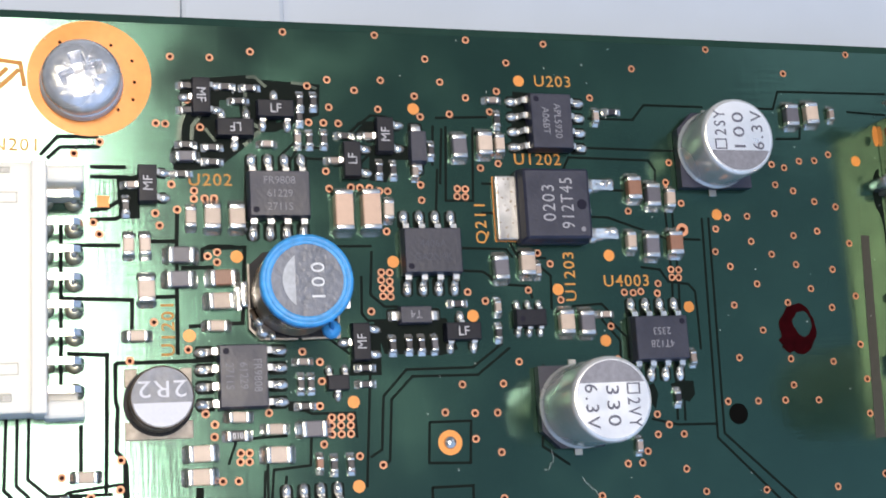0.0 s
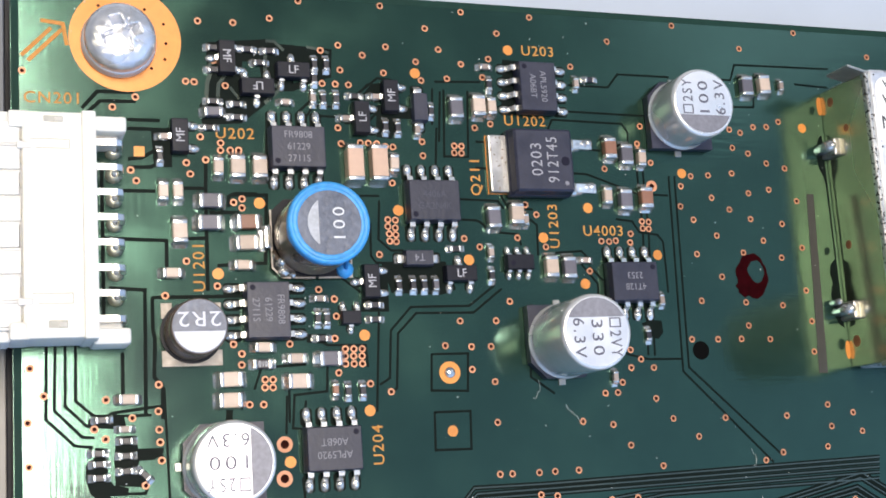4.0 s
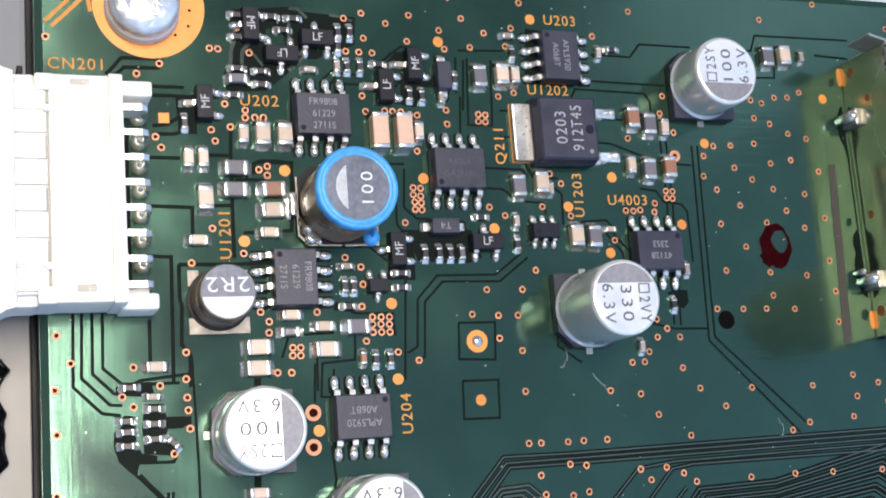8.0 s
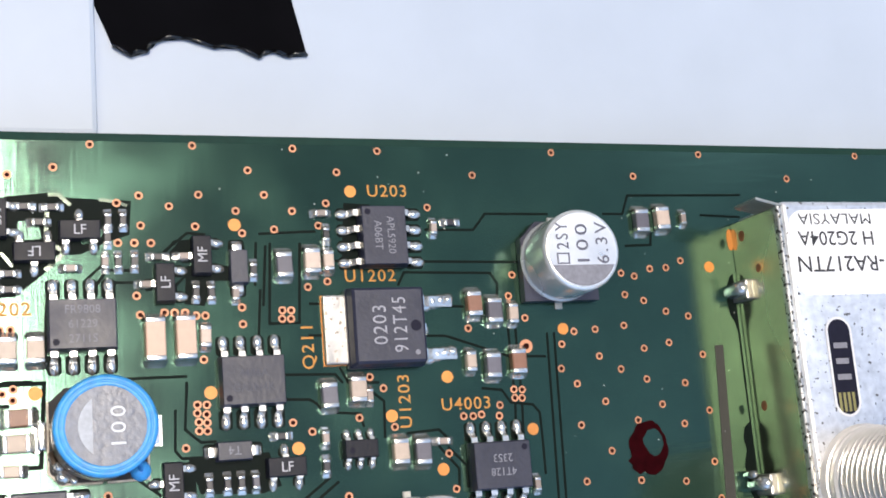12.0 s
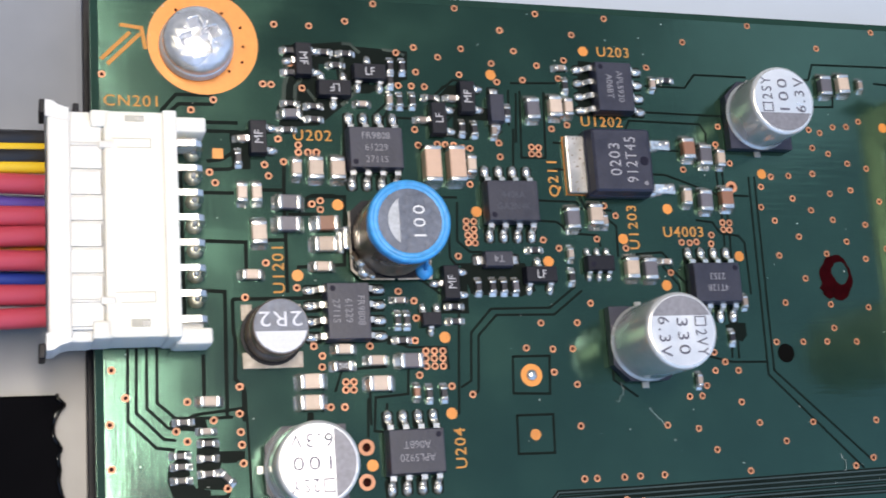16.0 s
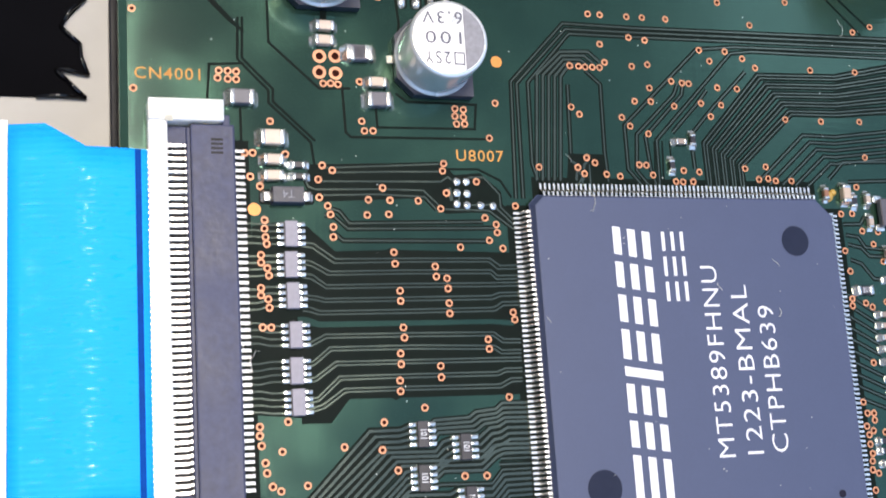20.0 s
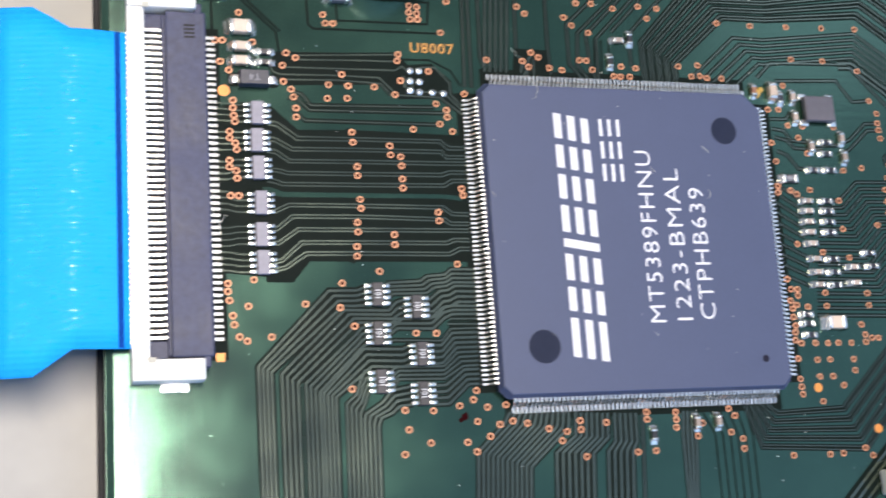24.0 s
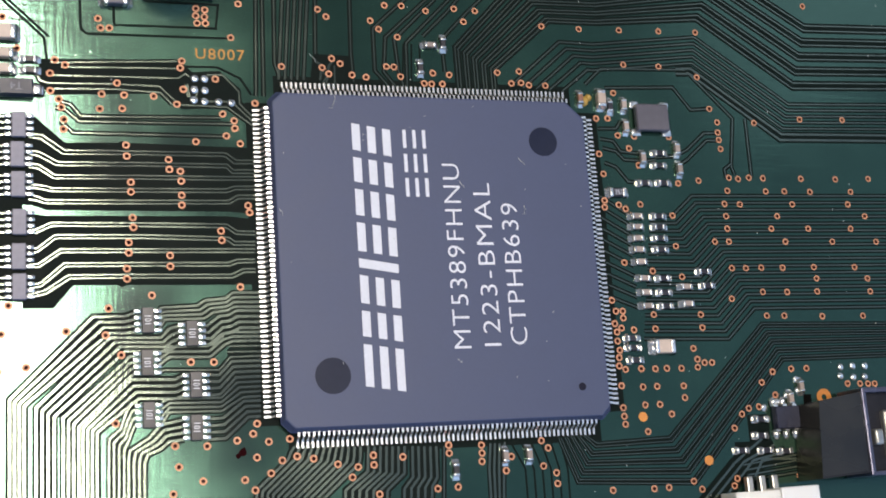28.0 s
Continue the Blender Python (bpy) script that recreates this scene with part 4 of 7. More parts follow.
    for k in range(8):
        y = 6.95 - 1.97 * k
        part("pin", strip3(bmesh.new(), [(5.8, 2.9), (7.6, 2.9), (7.95, 2.7), (8.15, 1.6), (8.2, 0.1)], y - 0.24, y + 0.24, 0.36), TIN, e, "square tinned pin")
        for xx, q in ((5.75, 0.55), (7.7, 0.62)):
            part("solder_joint", lathe(bmesh.new(), [(q * 1.12, 0.01), (q * 1.05, 0.22), (q * 0.78, 0.5), (q * 0.5, 0.66), (q * 0.34, 0.6)], 16, (xx, y)), FLUX_SOLDER, e, "shiny solder ring with flux", smooth=True)
            part("pin_end", lathe(bmesh.new(), [(q * 0.34, 0.3), (q * 0.32, 0.95), (q * 0.12, 1.05)], 10, (xx, y)), STEEL, e, smooth=True)
    return e


wire_header()


def wire(colour, y0, z0, r, drift, dz):
    pts = []
    for i in range(13):
        t = i / 12
        pts.append((-3.6 - 60 * t, y0 + drift * t + 0.35 * math.sin(5 * t + y0), z0 - dz * t * t))
    ob = part("wire", tube(bmesh.new(), pts, r, 12), WIRES[colour], None, smooth=True)
    return tagged(ob, colour + " insulated wire leading into the cream connector", "wire", "wires into the connector")


for c, y, r in (("black", -14.7, 0.68), ("yellow", -15.65, 0.52), ("black", -16.62, 0.68), ("yellow", -17.5, 0.5)):
    wire(c, y, 4.2, r, 0.25 * (18 + y), 3.5)
for k in range(6):
    wire("red", -18.57 - 1.95 * k, 4.1, 0.78, 0.6 - 0.25 * k, 3.5)
for k, c in enumerate(("purple", "green", "orange", "blue", "white")):
    wire(c, -19.5 - 1.95 * k, 2.9, 0.66, 0.6 - 0.3 * k, 3.5)
for k in range(3):
    wire("white", -21.7 - 1.95 * k, 1.7, 0.6, 0.3 - 0.3 * k, 3.0)


def ribbon_connector():
    e = thing("ribbon_connector", 0, 0, 0, "white ribbon cable connector with a dark latch and fine contacts", "connector")
    y0, y1 = -82.2, -53.2
    part("housing", boxed(1.9, 3.3, y0 - 0.2, y1 + 0.2, 0.1, 2.0, r=0.12, seg=2), WHITE_NYL, e, "white housing bar")
    part("floor_plate", boxed(3.2, 8.2, y0, y1, 0.05, 0.55), BLACK, e, "dark contact floor")
    part("latch", boxed(5.0, 8.3, y0 + 0.1, y1 - 0.1, 0.6, 1.8, r=0.15, seg=2), FPC_BLACK, e, "dark grey flip latch")
    part("latch_lip", boxed(4.72, 5.1, y0 + 0.25, y1 - 0.25, 0.5, 1.35, r=0.08), FPC_BLACK, e, "lower lip of the latch")
    for k in range(4):
        part("moulded_mark", boxed(6.5, 7.4, -54.6 - 0.34 * k, -54.42 - 0.34 * k, 1.78, 1.83), BLACK, e, "moulded mark on the latch")
    for a, b_, sgn in ((y1 + 0.05, y1 + 1.75, 1), (y0 - 1.75, y0 - 0.05, -1)):
        part("end_cheek", boxed(1.9, 7.5, a, b_, 0.05, 2.25, r=0.15, seg=2), WHITE_NYL, e, "white end cheek")
        # the notch is a darker piece on top, its shade painted
        part("cheek_notch", boxed(3.1, 3.7, (a + b_) / 2 - sgn * 0.75 - 0.22, (a + b_) / 2 - sgn * 0.75 + 0.22, 2.2, 2.27), RECESS, e, "notch in the cheek drawn as painted shade")
        part("hinge_pin", boxed(7.4, 8.0, (a + b_) / 2 - sgn * 0.7 - 0.5, (a + b_) / 2 - sgn * 0.7 + 0.5, 0.3, 1.7, r=0.12, seg=2), FPC_BLACK, e, "dark hinge end of the latch")
    part("cavity", boxed(3.3, 4.8, y0 + 0.1, y0 + 1.5, 0.5, 1.0, r=0.05), FPC_BLACK, e, "dark end cavity")
    part("cavity", boxed(3.3, 4.8, y1 - 1.5, y1 - 0.1, 0.5, 1.0, r=0.05), FPC_BLACK, e, "dark end cavity")
    for yy in (y0 - 2.0, y1 + 1.9):
        part("end_tab", boxed(4.2, 6.4, yy - 0.45, yy + 0.45, 0.0, 0.25, r=0.05), SOLDER, e, "soldered tab")
    con, foot, barb = None, None, None
    n = 51
    for i in range(n):
        y = -54.9 - (25.6) * i / (n - 1)
        if con is None:
            con = part("contact", boxed(3.25, 4.45, -0.13, 0.13, 0.9, 1.4, r=0.04), TIN, e)
            barb = part("barb", boxed(4.5, 4.78, -0.05, 0.2, 0.7, 1.15, r=0.04), TIN, e)
            foot = part("foot", strip3(bmesh.new(), [(8.0, 0.5), (8.3, 0.45), (8.5, 0.12), (9.25, 0.08)], -0.13, 0.13, 0.14), TIN, e)
            con.matrix_basis = foot.matrix_basis = barb.matrix_basis = pose(0, y * MM, 0)
        else:
            for src, nm in ((con, "contact"), (foot, "foot"), (barb, "barb")):
                o = new(nm, src.data)
                o.parent = e
                o.matrix_basis = pose(0, y * MM, 0)
    return e


ribbon_connector()


def flat_cable():
    e = thing("flat_cable", 0, 0, 0, "flat ribbon cable with a bright blue stiffener", "cable")
    # the stiffener bows up a little along its length, then falls away from the board
    stations = [2.2, 1.2, 0.2, -0.6, -1.2, -1.6, -1.9, -2.2, -2.5, -2.9, -3.4, -4.0, -4.6, -5.4, -6.0, -7.0, -8.0]

    def rise(x):
        d = x + 2.2
        return 1.95 - (0.085 * d * d / (1 + 0.45 * abs(d)) if d > 0 else 0.085 * d * d / (1 + 0.3 * abs(d)))

    def edge(x, side):
        k = min(1.0, max(0.0, (-2.5 - x) / 2.9))
        return (-55.3 - 0.2 * k + 2.0 * k) if side > 0 else (-81.3 - 2.0 * k)
    b = bmesh.new()
    rows = []
    for x in stations:
        ys = [edge(x, 1) + (edge(x, -1) - edge(x, 1)) * j / 12 for j in range(13)]
        rows.append([b.verts.new((x, y, rise(x))) for y in ys] + [b.verts.new((x, y, rise(x) - 0.25)) for y in reversed(ys)])
    for r0, r1 in zip(rows, rows[1:]):
        for j in range(26):
            b.faces.new((r0[j], r0[(j + 1) % 26], r1[(j + 1) % 26], r1[j]))
    b.faces.new(rows[0])
    b.faces.new(rows[-1][::-1])
    bmesh.ops.recalc_face_normals(b, faces=b.faces)
    part("stiffener", b, BLUE, e, "bright blue ribbed plastic stiffener", smooth=True)
    part("fold", boxed(0.95, 1.38, -81.25, -55.35, rise(1.1) - 0.05, rise(1.1) + 0.07), mat("deep_blue", (0.0, 0.045, 0.26), 0.6, spec=0.05), e, "deep blue fold line")
    tooth = part("tooth", boxed(1.83, 1.96, -55.58, -55.4, 1.4, 1.85), DULL_STEEL, e, "fine metal tooth at the cable's end")
    for k in range(1, 60):
        o = new("tooth", tooth.data)
        o.parent, o.matrix_basis = e, pose(0, -0.43 * k * MM, 0)
    z9 = rise(-7.95)
    film = strip3(bmesh.new(), [(-7.95, z9 + 0.06), (-8.9, z9), (-14, z9 - 0.6), (-30, -2.5), (-60, -5), (-110, -5.5)], -83.3, -54.3, 0.2)
    part("film", film, SILVER_FILM, e, "silvery shielding film")
    part("film_edge", boxed(-8.75, -7.95, -83.4, -53.2, z9 - 0.02, z9 + 0.17, r=0.05), FILM_EDGE, e, "white end strip of the film")
    part("film_margin", strip3(bmesh.new(), [(-8.6, z9), (-14, z9 - 0.6), (-30, -2.4), (-60, -4.9), (-110, -5.4)], -54.5, -53.2, 0.28), FILM_EDGE, e, "white margin of the film")
    return e


flat_cable()


def torn_tape(name, pts, z, label, edge):
    ob = part(name, prism(bmesh.new(), pts, z, z + 0.25), TAPE)
    for k in edge:
        a, b = Vector(pts[k]), Vector(pts[k + 1])
        tip = [(a.x, a.y, z + 0.3), ((a.x + b.x) / 2 - 0.25, (a.y + b.y) / 2 + 0.1, z + 0.6), (b.x, b.y, z + 0.3)]
        part("torn_edge", tube(bmesh.new(), tip, 0.17, 8), TAPE_EDGE, ob, "curled glossy torn edge", smooth=True)
    return tagged(ob, label, "tape", "pieces of black tape")


torn_tape("black_tape", [(23.5, 40), (24.6, 12.5), (26.0, 9.0), (27.4, 8.2), (28.6, 8.6), (29.6, 9.6), (31.6, 9.9), (34.0, 9.2), (36.0, 9.3), (37.6, 8.5), (38.8, 9.1), (40.0, 8.7), (41.6, 8.9), (40.6, 13.5), (40.0, 40)], -6.2, "black cloth tape with a torn end on the pale panel", (2, 3, 4, 5, 6, 7, 8, 9, 10, 11))
torn_tape("black_tape", [(-40, -32.6), (-2.6, -32.8), (-2.0, -33.6), (-2.9, -35.3), (-2.3, -37.0), (-2.4, -38.6), (-2.2, -40.8), (-4.1, -43.2), (-2.6, -44.6), (-2.0, -47.2), (-4.5, -46.8), (-3.5, -47.8), (-2.2, -49.1), (-6.0, -49.1), (-40, -49.0)], -5.88, "glossy black tape torn beside the board edge", (1, 2, 3, 4, 5, 6, 7, 8, 9, 10, 11, 12))


# ---- chips and transistors ----
so8(22.6, -14.15, 90, ("FR9808", "61229", "2711S"), -90, "black eight-lead regulator chip marked FR9808")
so8(34.3, -18.55, 90, ("4406A", "GA2N4K"), -90, "black eight-lead transistor chip with faint marking", ink=PRINT_FAINT)
so8(19.5, -27.75, 0, ("FR9808", "61229", "2711S"), -90, "black eight-lead regulator chip marked FR9808", code="u1201")
so8(24.4, -39.05, -90, ("APL5920", "A06BT"), 270, "black eight-lead regulator chip marked APL5920", code="u204")
so8(44.85, -8.0, 0, ("APL5920", "A06BT"), -90, "black eight-lead regulator chip marked APL5920", code="u203")
so8(52.85, -25.75, -90, ("4T128", "2353"), 270, "black eight-lead chip marked 4T128")

sot23(17.0, -6.45, 0, "MF", -90)
sot23(22.6, -7.35, -90, "LF", 90)
sot23(19.5, -8.9, 90, "LF", 90)
sot23(12.95, -13.3, 0, "MF", 90)
sot23(31.1, -9.25, 0, "MF", 90)
sot23(28.4, -11.25, 0, "LF", 90)
sot23(36.5, -24.8, -90, "LF", 90)
sot23(28.45, -25.4, 0, "MF", 90)


def diode(x, y, rz, text=""):
    key = ("diode", text)
    if key not in PROTO:
        e = thing("diode", 0, 0, 0, "small black diode with a flat lead at each end", "diode", "diodes")
        b = bmesh.new()
        box(b, -1.3, 1.3, -0.68, 0.68, 0.1, 0.5, r=0.04)
        box(b, -1.3, 1.3, -0.68, 0.68, 0.5, 0.95, r=0.05, top=0.94)
        body = part("body", b, EPOXY, e, "matt black moulding")
        for s in (-1, 1):
            xa, xb = sorted((s * 1.25, s * 1.8))
            part("lead", boxed(xa, xb, -0.36, 0.36, 0.05, 0.34, r=0.06, seg=2), TIN, e, "flat tinned lead", smooth=True)
            part("solder_joint", fillet(bmesh.new(), s * 1.78, s, 0.9, 0.3, 0.25), SOLDER, e, "shiny solder fillet", smooth=True)
        if text:
            words("marking", text, 0, 0, 0.962, 0.6, PRINT_GREY, body, rz=180)
        CLEAR[e.name] = [(0, 0, 4.3, 1.2)]
        PROTO[key] = e
    return place(PROTO[key], x, y, rz)


diode(32.8, -23.45, 0, "T4")
diode(12.4, -58.45, 0, "T4")
diode(33.75, -10.15, 90)
place(small_outline("six_pin_chip", "h8", 1.35, 2.6, 0.95, (-1, 0, 1), (-1, 0, 1), 0.34, 0.55, "small black six-lead chip", "chip", "small chips", 0.92, (), True), 42.1, -23.85, 90)
place(small_outline("small_chip", "s3", 1.15, 1.7, 0.8, (0,), (-1, 1), 0.36, 0.5, "tiny black three-lead chip", "chip", "small chips", 0.6, (), False), 26.6, -28.4, 90)
place(small_outline("small_chip", "ic28", 2.0, 2.4, 0.9, (-1, 0, 1), (-1, 0, 1), 0.4, 0.5, "small grey six-lead chip", "chip", "small chips", 0.95, (), False), 76.9, -86.7, 90)


def power_transistor(x, y):
    e = thing("power_transistor", x, y, 0, "big black power transistor with a tinned tab, marked 0203", "transistor")
    b = bmesh.new()
    box(b, -2.95, 2.95, -3.0, 3.0, 0.1, 1.1, r=0.12)
    box(b, -2.95, 2.95, -3.0, 3.0, 1.1, 2.3, r=0.16, top=0.93)
    body = part("body", b, EPOXY, e, "black moulding")
    part("tab", boxed(-4.6, -2.8, -2.6, 2.6, 0.05, 0.7, r=0.15, seg=2), TAB_TIN, e, "wide tinned tab")
    part("tab_pad", boxed(-4.66, -2.8, -2.66, 2.66, 0.0, 0.03), COPPER, e, "bare copper pad")
    for yy, w, r in ((1.95, 1.1, 2.9), (-2.1, 1.1, 3.0), (-0.1, 0.8, 0.55)):
        part("lead", strip3(bmesh.new(), [(2.85, 1.0), (3.1, 0.95), (3.1 + 0.2 * r, 0.45), (2.75 + r, 0.2)], yy - w * 0.36, yy + w * 0.36, 0.35), SOLDER, e, "solder-covered lead")
        for k in range(4 if r > 1 else 1):
            q = w * (0.6 - 0.05 * k)
            part("solder_joint", lathe(bmesh.new(), [(q, 0.0), (q * 0.92, 0.22), (q * 0.6, 0.48), (q * 0.2, 0.58)], 14, (3.55 + 0.62 * k - (0.3 if r < 1 else 0), yy + 0.1 * (k - 1))), SOLDER, e, "lumpy solder", smooth=True)
    for dx, dy, r in ((2.0, -0.1, 0.42),):
        part("mould_mark", disc(bmesh.new(), dx, dy, 0, r, 2.315, 24), DIMPLE, body)
    part("pin_one_mark", disc(bmesh.new(), 2.0, -2.1, 0, 0.2, 2.315, 16), PRINT_GREY, body)
    words("marking", "0203", -0.8, 0.0, 2.32, 1.05, PRINT_DPAK, body, rz=90, space=1.15, length=2.9)
    words("marking", "912T45", 0.75, 0.0, 2.32, 1.05, PRINT_DPAK, body, rz=90, space=1.15, length=4.1)
    return e


power_transistor(44.5, -15.0)


def array_part(name, x, y, w, body, text, label, group):
    key = (name,)
    if key not in PROTO:
        e = thing(name, 0, 0, 0, label, "resistor array", group)
        part("body", boxed(-w / 2, w / 2, -1.0, 1.0, 0.05, 0.5, r=0.04), body, e)
        for s in (-1, 1):
            for k in range(4):
                yy = (k - 1.5) * 0.5
                part("terminal", boxed(s * (w / 2 + 0.3) - 0.32, s * (w / 2 + 0.3) + 0.32, yy - 0.16, yy + 0.16, 0.0, 0.3, r=0.08, seg=2), SOLDER, e, "bright soldered end", smooth=True)
        if text:
            words("marking", text, 0, 0, 0.515, 0.5, PRINT_WHITE, e, rz=90, wide=0.85)
        PROTO[key] = e
    return place(PROTO[key], x, y, 0)


for ax, ay in ((22.1, -77.0), (22.0, -80.3), (22.05, -84.3), (25.45, -78.1), (25.65, -82.1), (25.6, -85.4)):
    array_part("resistor_array", ax, ay, 0.9, RES_BLACK, "101", "black four-way resistor array marked 101", "resistor arrays")
for ax, ay in ((12.6, -61.4), (12.5, -63.8), (12.55, -66.2), (12.65, -69.2), (12.6, -71.9), (12.65, -74.25)):
    array_part("filter_array", ax, ay, 1.0, mat("array_grey", (0.22, 0.21, 0.26), 0.5, var=0.15, grain=2500) if "array_grey" not in bpy.data.materials else bpy.data.materials["array_grey"], "", "grey four-way filter array", "filter arrays")

e = thing("crystal", 66.9, -59.35, 0, "flat grey metal crystal package with bright corners", "crystal")
part("lid", boxed(-1.6, 1.6, -1.25, 1.25, 0.2, 0.85, r=0.1), mat("crystal_lid", (0.095, 0.088, 0.105), 0.45, 0.2, var=0.12), e, "grey metal lid")
for cx, cy in ((-1.5, -1.3), (1.5, -1.3), (-1.5, 1.3), (1.5, 1.3)):
    part("solder_joint", boxed(cx - 0.45, cx + 0.45, cy - 0.32, cy + 0.32, 0.0, 0.28, r=0.1, seg=2), SOLDER, e, smooth=True)

# ---- at the far corner: black jack and white plug ----
e = thing("audio_jack", 77.55, -92.3, 0, "scuffed black plastic jack with a dark steel frame", "socket")
part("body", prism(bmesh.new(), [(0.0, 0.0), (4.75, 0.3), (5.1, 7.3), (0.55, 6.6)], 0.1, 4.0), JACK_TOP, e, "scuffed black plastic body")
part("top_edge", ribbon(bmesh.new(), [(0.1, 0.1), (4.7, 0.4), (5.0, 7.2)], 0.14, 4.01), BLACK, e, "worn black edge")
part("inner_frame", boxed(4.85, 10.5, 0.2, 7.5, 0.1, 3.4, r=0.3, seg=2), BLACK, e, "black inner body")
for xa, xb, ya, yb in ((4.8, 5.25, 0.1, 7.5), (4.8, 10.5, 7.15, 7.6), (4.8, 10.5, 0.0, 0.4)):
    part("frame", boxed(xa, xb, ya, yb, 0.3, 4.15, r=0.14, seg=2), mat("dark_frame", (0.09, 0.09, 0.13), 0.3, 0.5, var=0.3) if "dark_frame" not in bpy.data.materials else bpy.data.materials["dark_frame"], e, "dark steel frame")
part("contact", boxed(5.7, 6.6, 2.6, 4.0, 1.0, 4.05, r=0.25, seg=2), DULL_STEEL, e, "steel spring contact", smooth=True)
part("contact", boxed(6.9, 7.6, 1.4, 5.6, 1.0, 3.9, r=0.25, seg=2), DULL_STEEL, e, "steel spring contact", smooth=True)
part("barrel", lathe(bmesh.new(), [(2.3, 0.5), (2.3, 3.5), (1.9, 3.8), (1.0, 3.85)], 24, (10.4, 3.6)), NICKEL, e, smooth=True)
part("test_pad", disc(bmesh.new(), 81.3, -85.0, 0.25, 0.75, 0.033, 24), COPPER, board, "copper ring beside the jack")
part("jack_slot", flat(bmesh.new(), [(78.9, -91.3), (79.6, -91.3), (80.0, -84.7), (79.2, -84.7)], 0.033), BORE, board, "dark slot beside the jack")
e = thing("white_connector", 69.4, -96.4, 0.5, "small white wire connector with a cream insert", "connector")
part("body", boxed(4.6, 8.3, 0.0, 3.6, 0.1, 3.1, r=0.15, seg=2), WHITE_NYL, e, "white nylon body")
part("insert", boxed(0.4, 4.7, 0.1, 3.45, 0.1, 2.9, r=0.15, seg=2), CREAM, e, "cream insert")
part("latch", boxed(-0.9, 0.5, 0.3, 2.6, 0.1, 2.4, r=0.25, seg=2), CREAM, e, "cream latch")
for k in range(2):
    part("slot", boxed(2.35 + 1.15 * k, 2.85 + 1.15 * k, 0.7, 2.6, 2.0, 2.915, r=0.1), SLOT_TAN, e, "tan recess")
for k in range(3):
    part("pin", boxed(2.6 + 1.22 * k, 3.2 + 1.22 * k, 3.3, 4.75, 0.5, 1.1, r=0.12, seg=2), DULL_STEEL, e, "flat tinned pin")


# ---- chip capacitors and resistors, area by area ----
chip_part("c03", 11.54, -17.86, 269, "tan")
chip_part("c03", 12.71, -17.84, 271.5, "tan")
chip_part("c05", 15.28, -18.64, 359, "grey")
chip_part("c05", 15.15, -20.44, 0, "grey")
chip_part("c05", 12.76, -21.15, 271, "tan")
chip_part("c03", 16.05, -15.77, 269, "tan")
chip_part("c05", 17.64, -15.73, 269.5, "tan")
chip_part("c05", 19.47, -15.74, 270, "tan")
chip_part("c12", 27.54, -15.32, 270, "tan")
chip_part("c12", 29.69, -15.27, 270.5, "tan")
chip_part("c03", 31.16, -15.16, 268.5, "tan")
chip_part("c05", 18.29, -20.37, 1.5, "brown")
chip_part("c05", 18.13, -22.09, 1, "tan")
chip_part("c03", 17.78, -23.93, 358.5, "tan")
chip_part("c03", 12.05, -24.54, 359, "tan")
chip_part("c03", 8.43, -34.42, 359, "tan")
chip_part("c02", 24.05, -26.73, 359.5, "tan")
chip_part("r02", 23.85, -28.36, 269.5)
chip_part("r02", 24.61, -28.38, 270)
chip_part("r02", 24.12, -30.04, 359.5)
chip_part("c03", 19.18, -30.66, 358.5, "tan")
chip_part("r03", 19.06, -32.00, 0, mark="010")
chip_part("c03", 21.83, -31.64, 359, "tan")
chip_part("c05", 24.65, -31.74, 0, "grey")
chip_part("c05", 16.41, -33.16, 1, "tan")
chip_part("c05", 16.33, -34.82, 359.5, "tan")
chip_part("c05", 21.95, -33.49, 359, "tan")
chip_part("c02", 25.02, -34.28, 269.5, "brown")
chip_part("r02", 26.10, -34.43, 269.5)
chip_part("r02", 27.35, -34.42, 271.5)
chip_part("r02", 28.79, -27.34, 359)
chip_part("r02", 28.75, -28.56, 0)
chip_part("r02", 31.01, -25.70, 270.5)
chip_part("r02", 32.29, -25.68, 270.5)
chip_part("r02", 33.29, -25.69, 271.5)
chip_part("c02", 34.30, -25.70, 271.5, "grey")
chip_part("r02", 36.34, -22.57, 1)
chip_part("c02", 39.59, -22.91, 271, "tan")
chip_part("r02", 39.55, -24.93, 269.5)
chip_part("c05", 45.19, -24.22, 270.5, "tan")
chip_part("c05", 46.91, -24.32, 270.5, "grey")
chip_part("c02", 48.61, -23.65, 359.5, "tan")
chip_part("c05", 40.02, -19.82, 271.5, "grey")
chip_part("c05", 42.24, -19.47, 269, "tan")
chip_part("c02", 43.13, -19.97, 269.5, "tan")
chip_part("c05", 37.18, -10.01, 271.5, "grey")
chip_part("c05", 39.33, -9.73, 270, "tan")
chip_part("c03", 40.59, -9.73, 270.5, "tan")
chip_part("c02", 40.27, -6.04, 1, "tan")
chip_part("r02", 40.60, -7.64, 269)
chip_part("r02", 18.86, -5.52, 0)
chip_part("r02", 20.74, -5.57, 1)
chip_part("r02", 19.86, -6.65, 1.5)
chip_part("r02", 24.60, -6.54, 271)
chip_part("r02", 25.65, -6.52, 270)
chip_part("r02", 24.52, -7.79, 271)
chip_part("c02", 24.31, -9.58, 269.5, "tan")
chip_part("r02", 25.23, -9.57, 271)
chip_part("r02", 26.37, -9.53, 269.5)
chip_part("c02", 21.92, -10.02, 359.5, "tan")
chip_part("r02", 28.02, -9.24, 358.5)
chip_part("c02", 29.88, -9.24, 358.5, "tan")
chip_part("c02", 27.10, -11.26, 359.5, "tan")
chip_part("r02", 16.01, -5.52, 358.5)
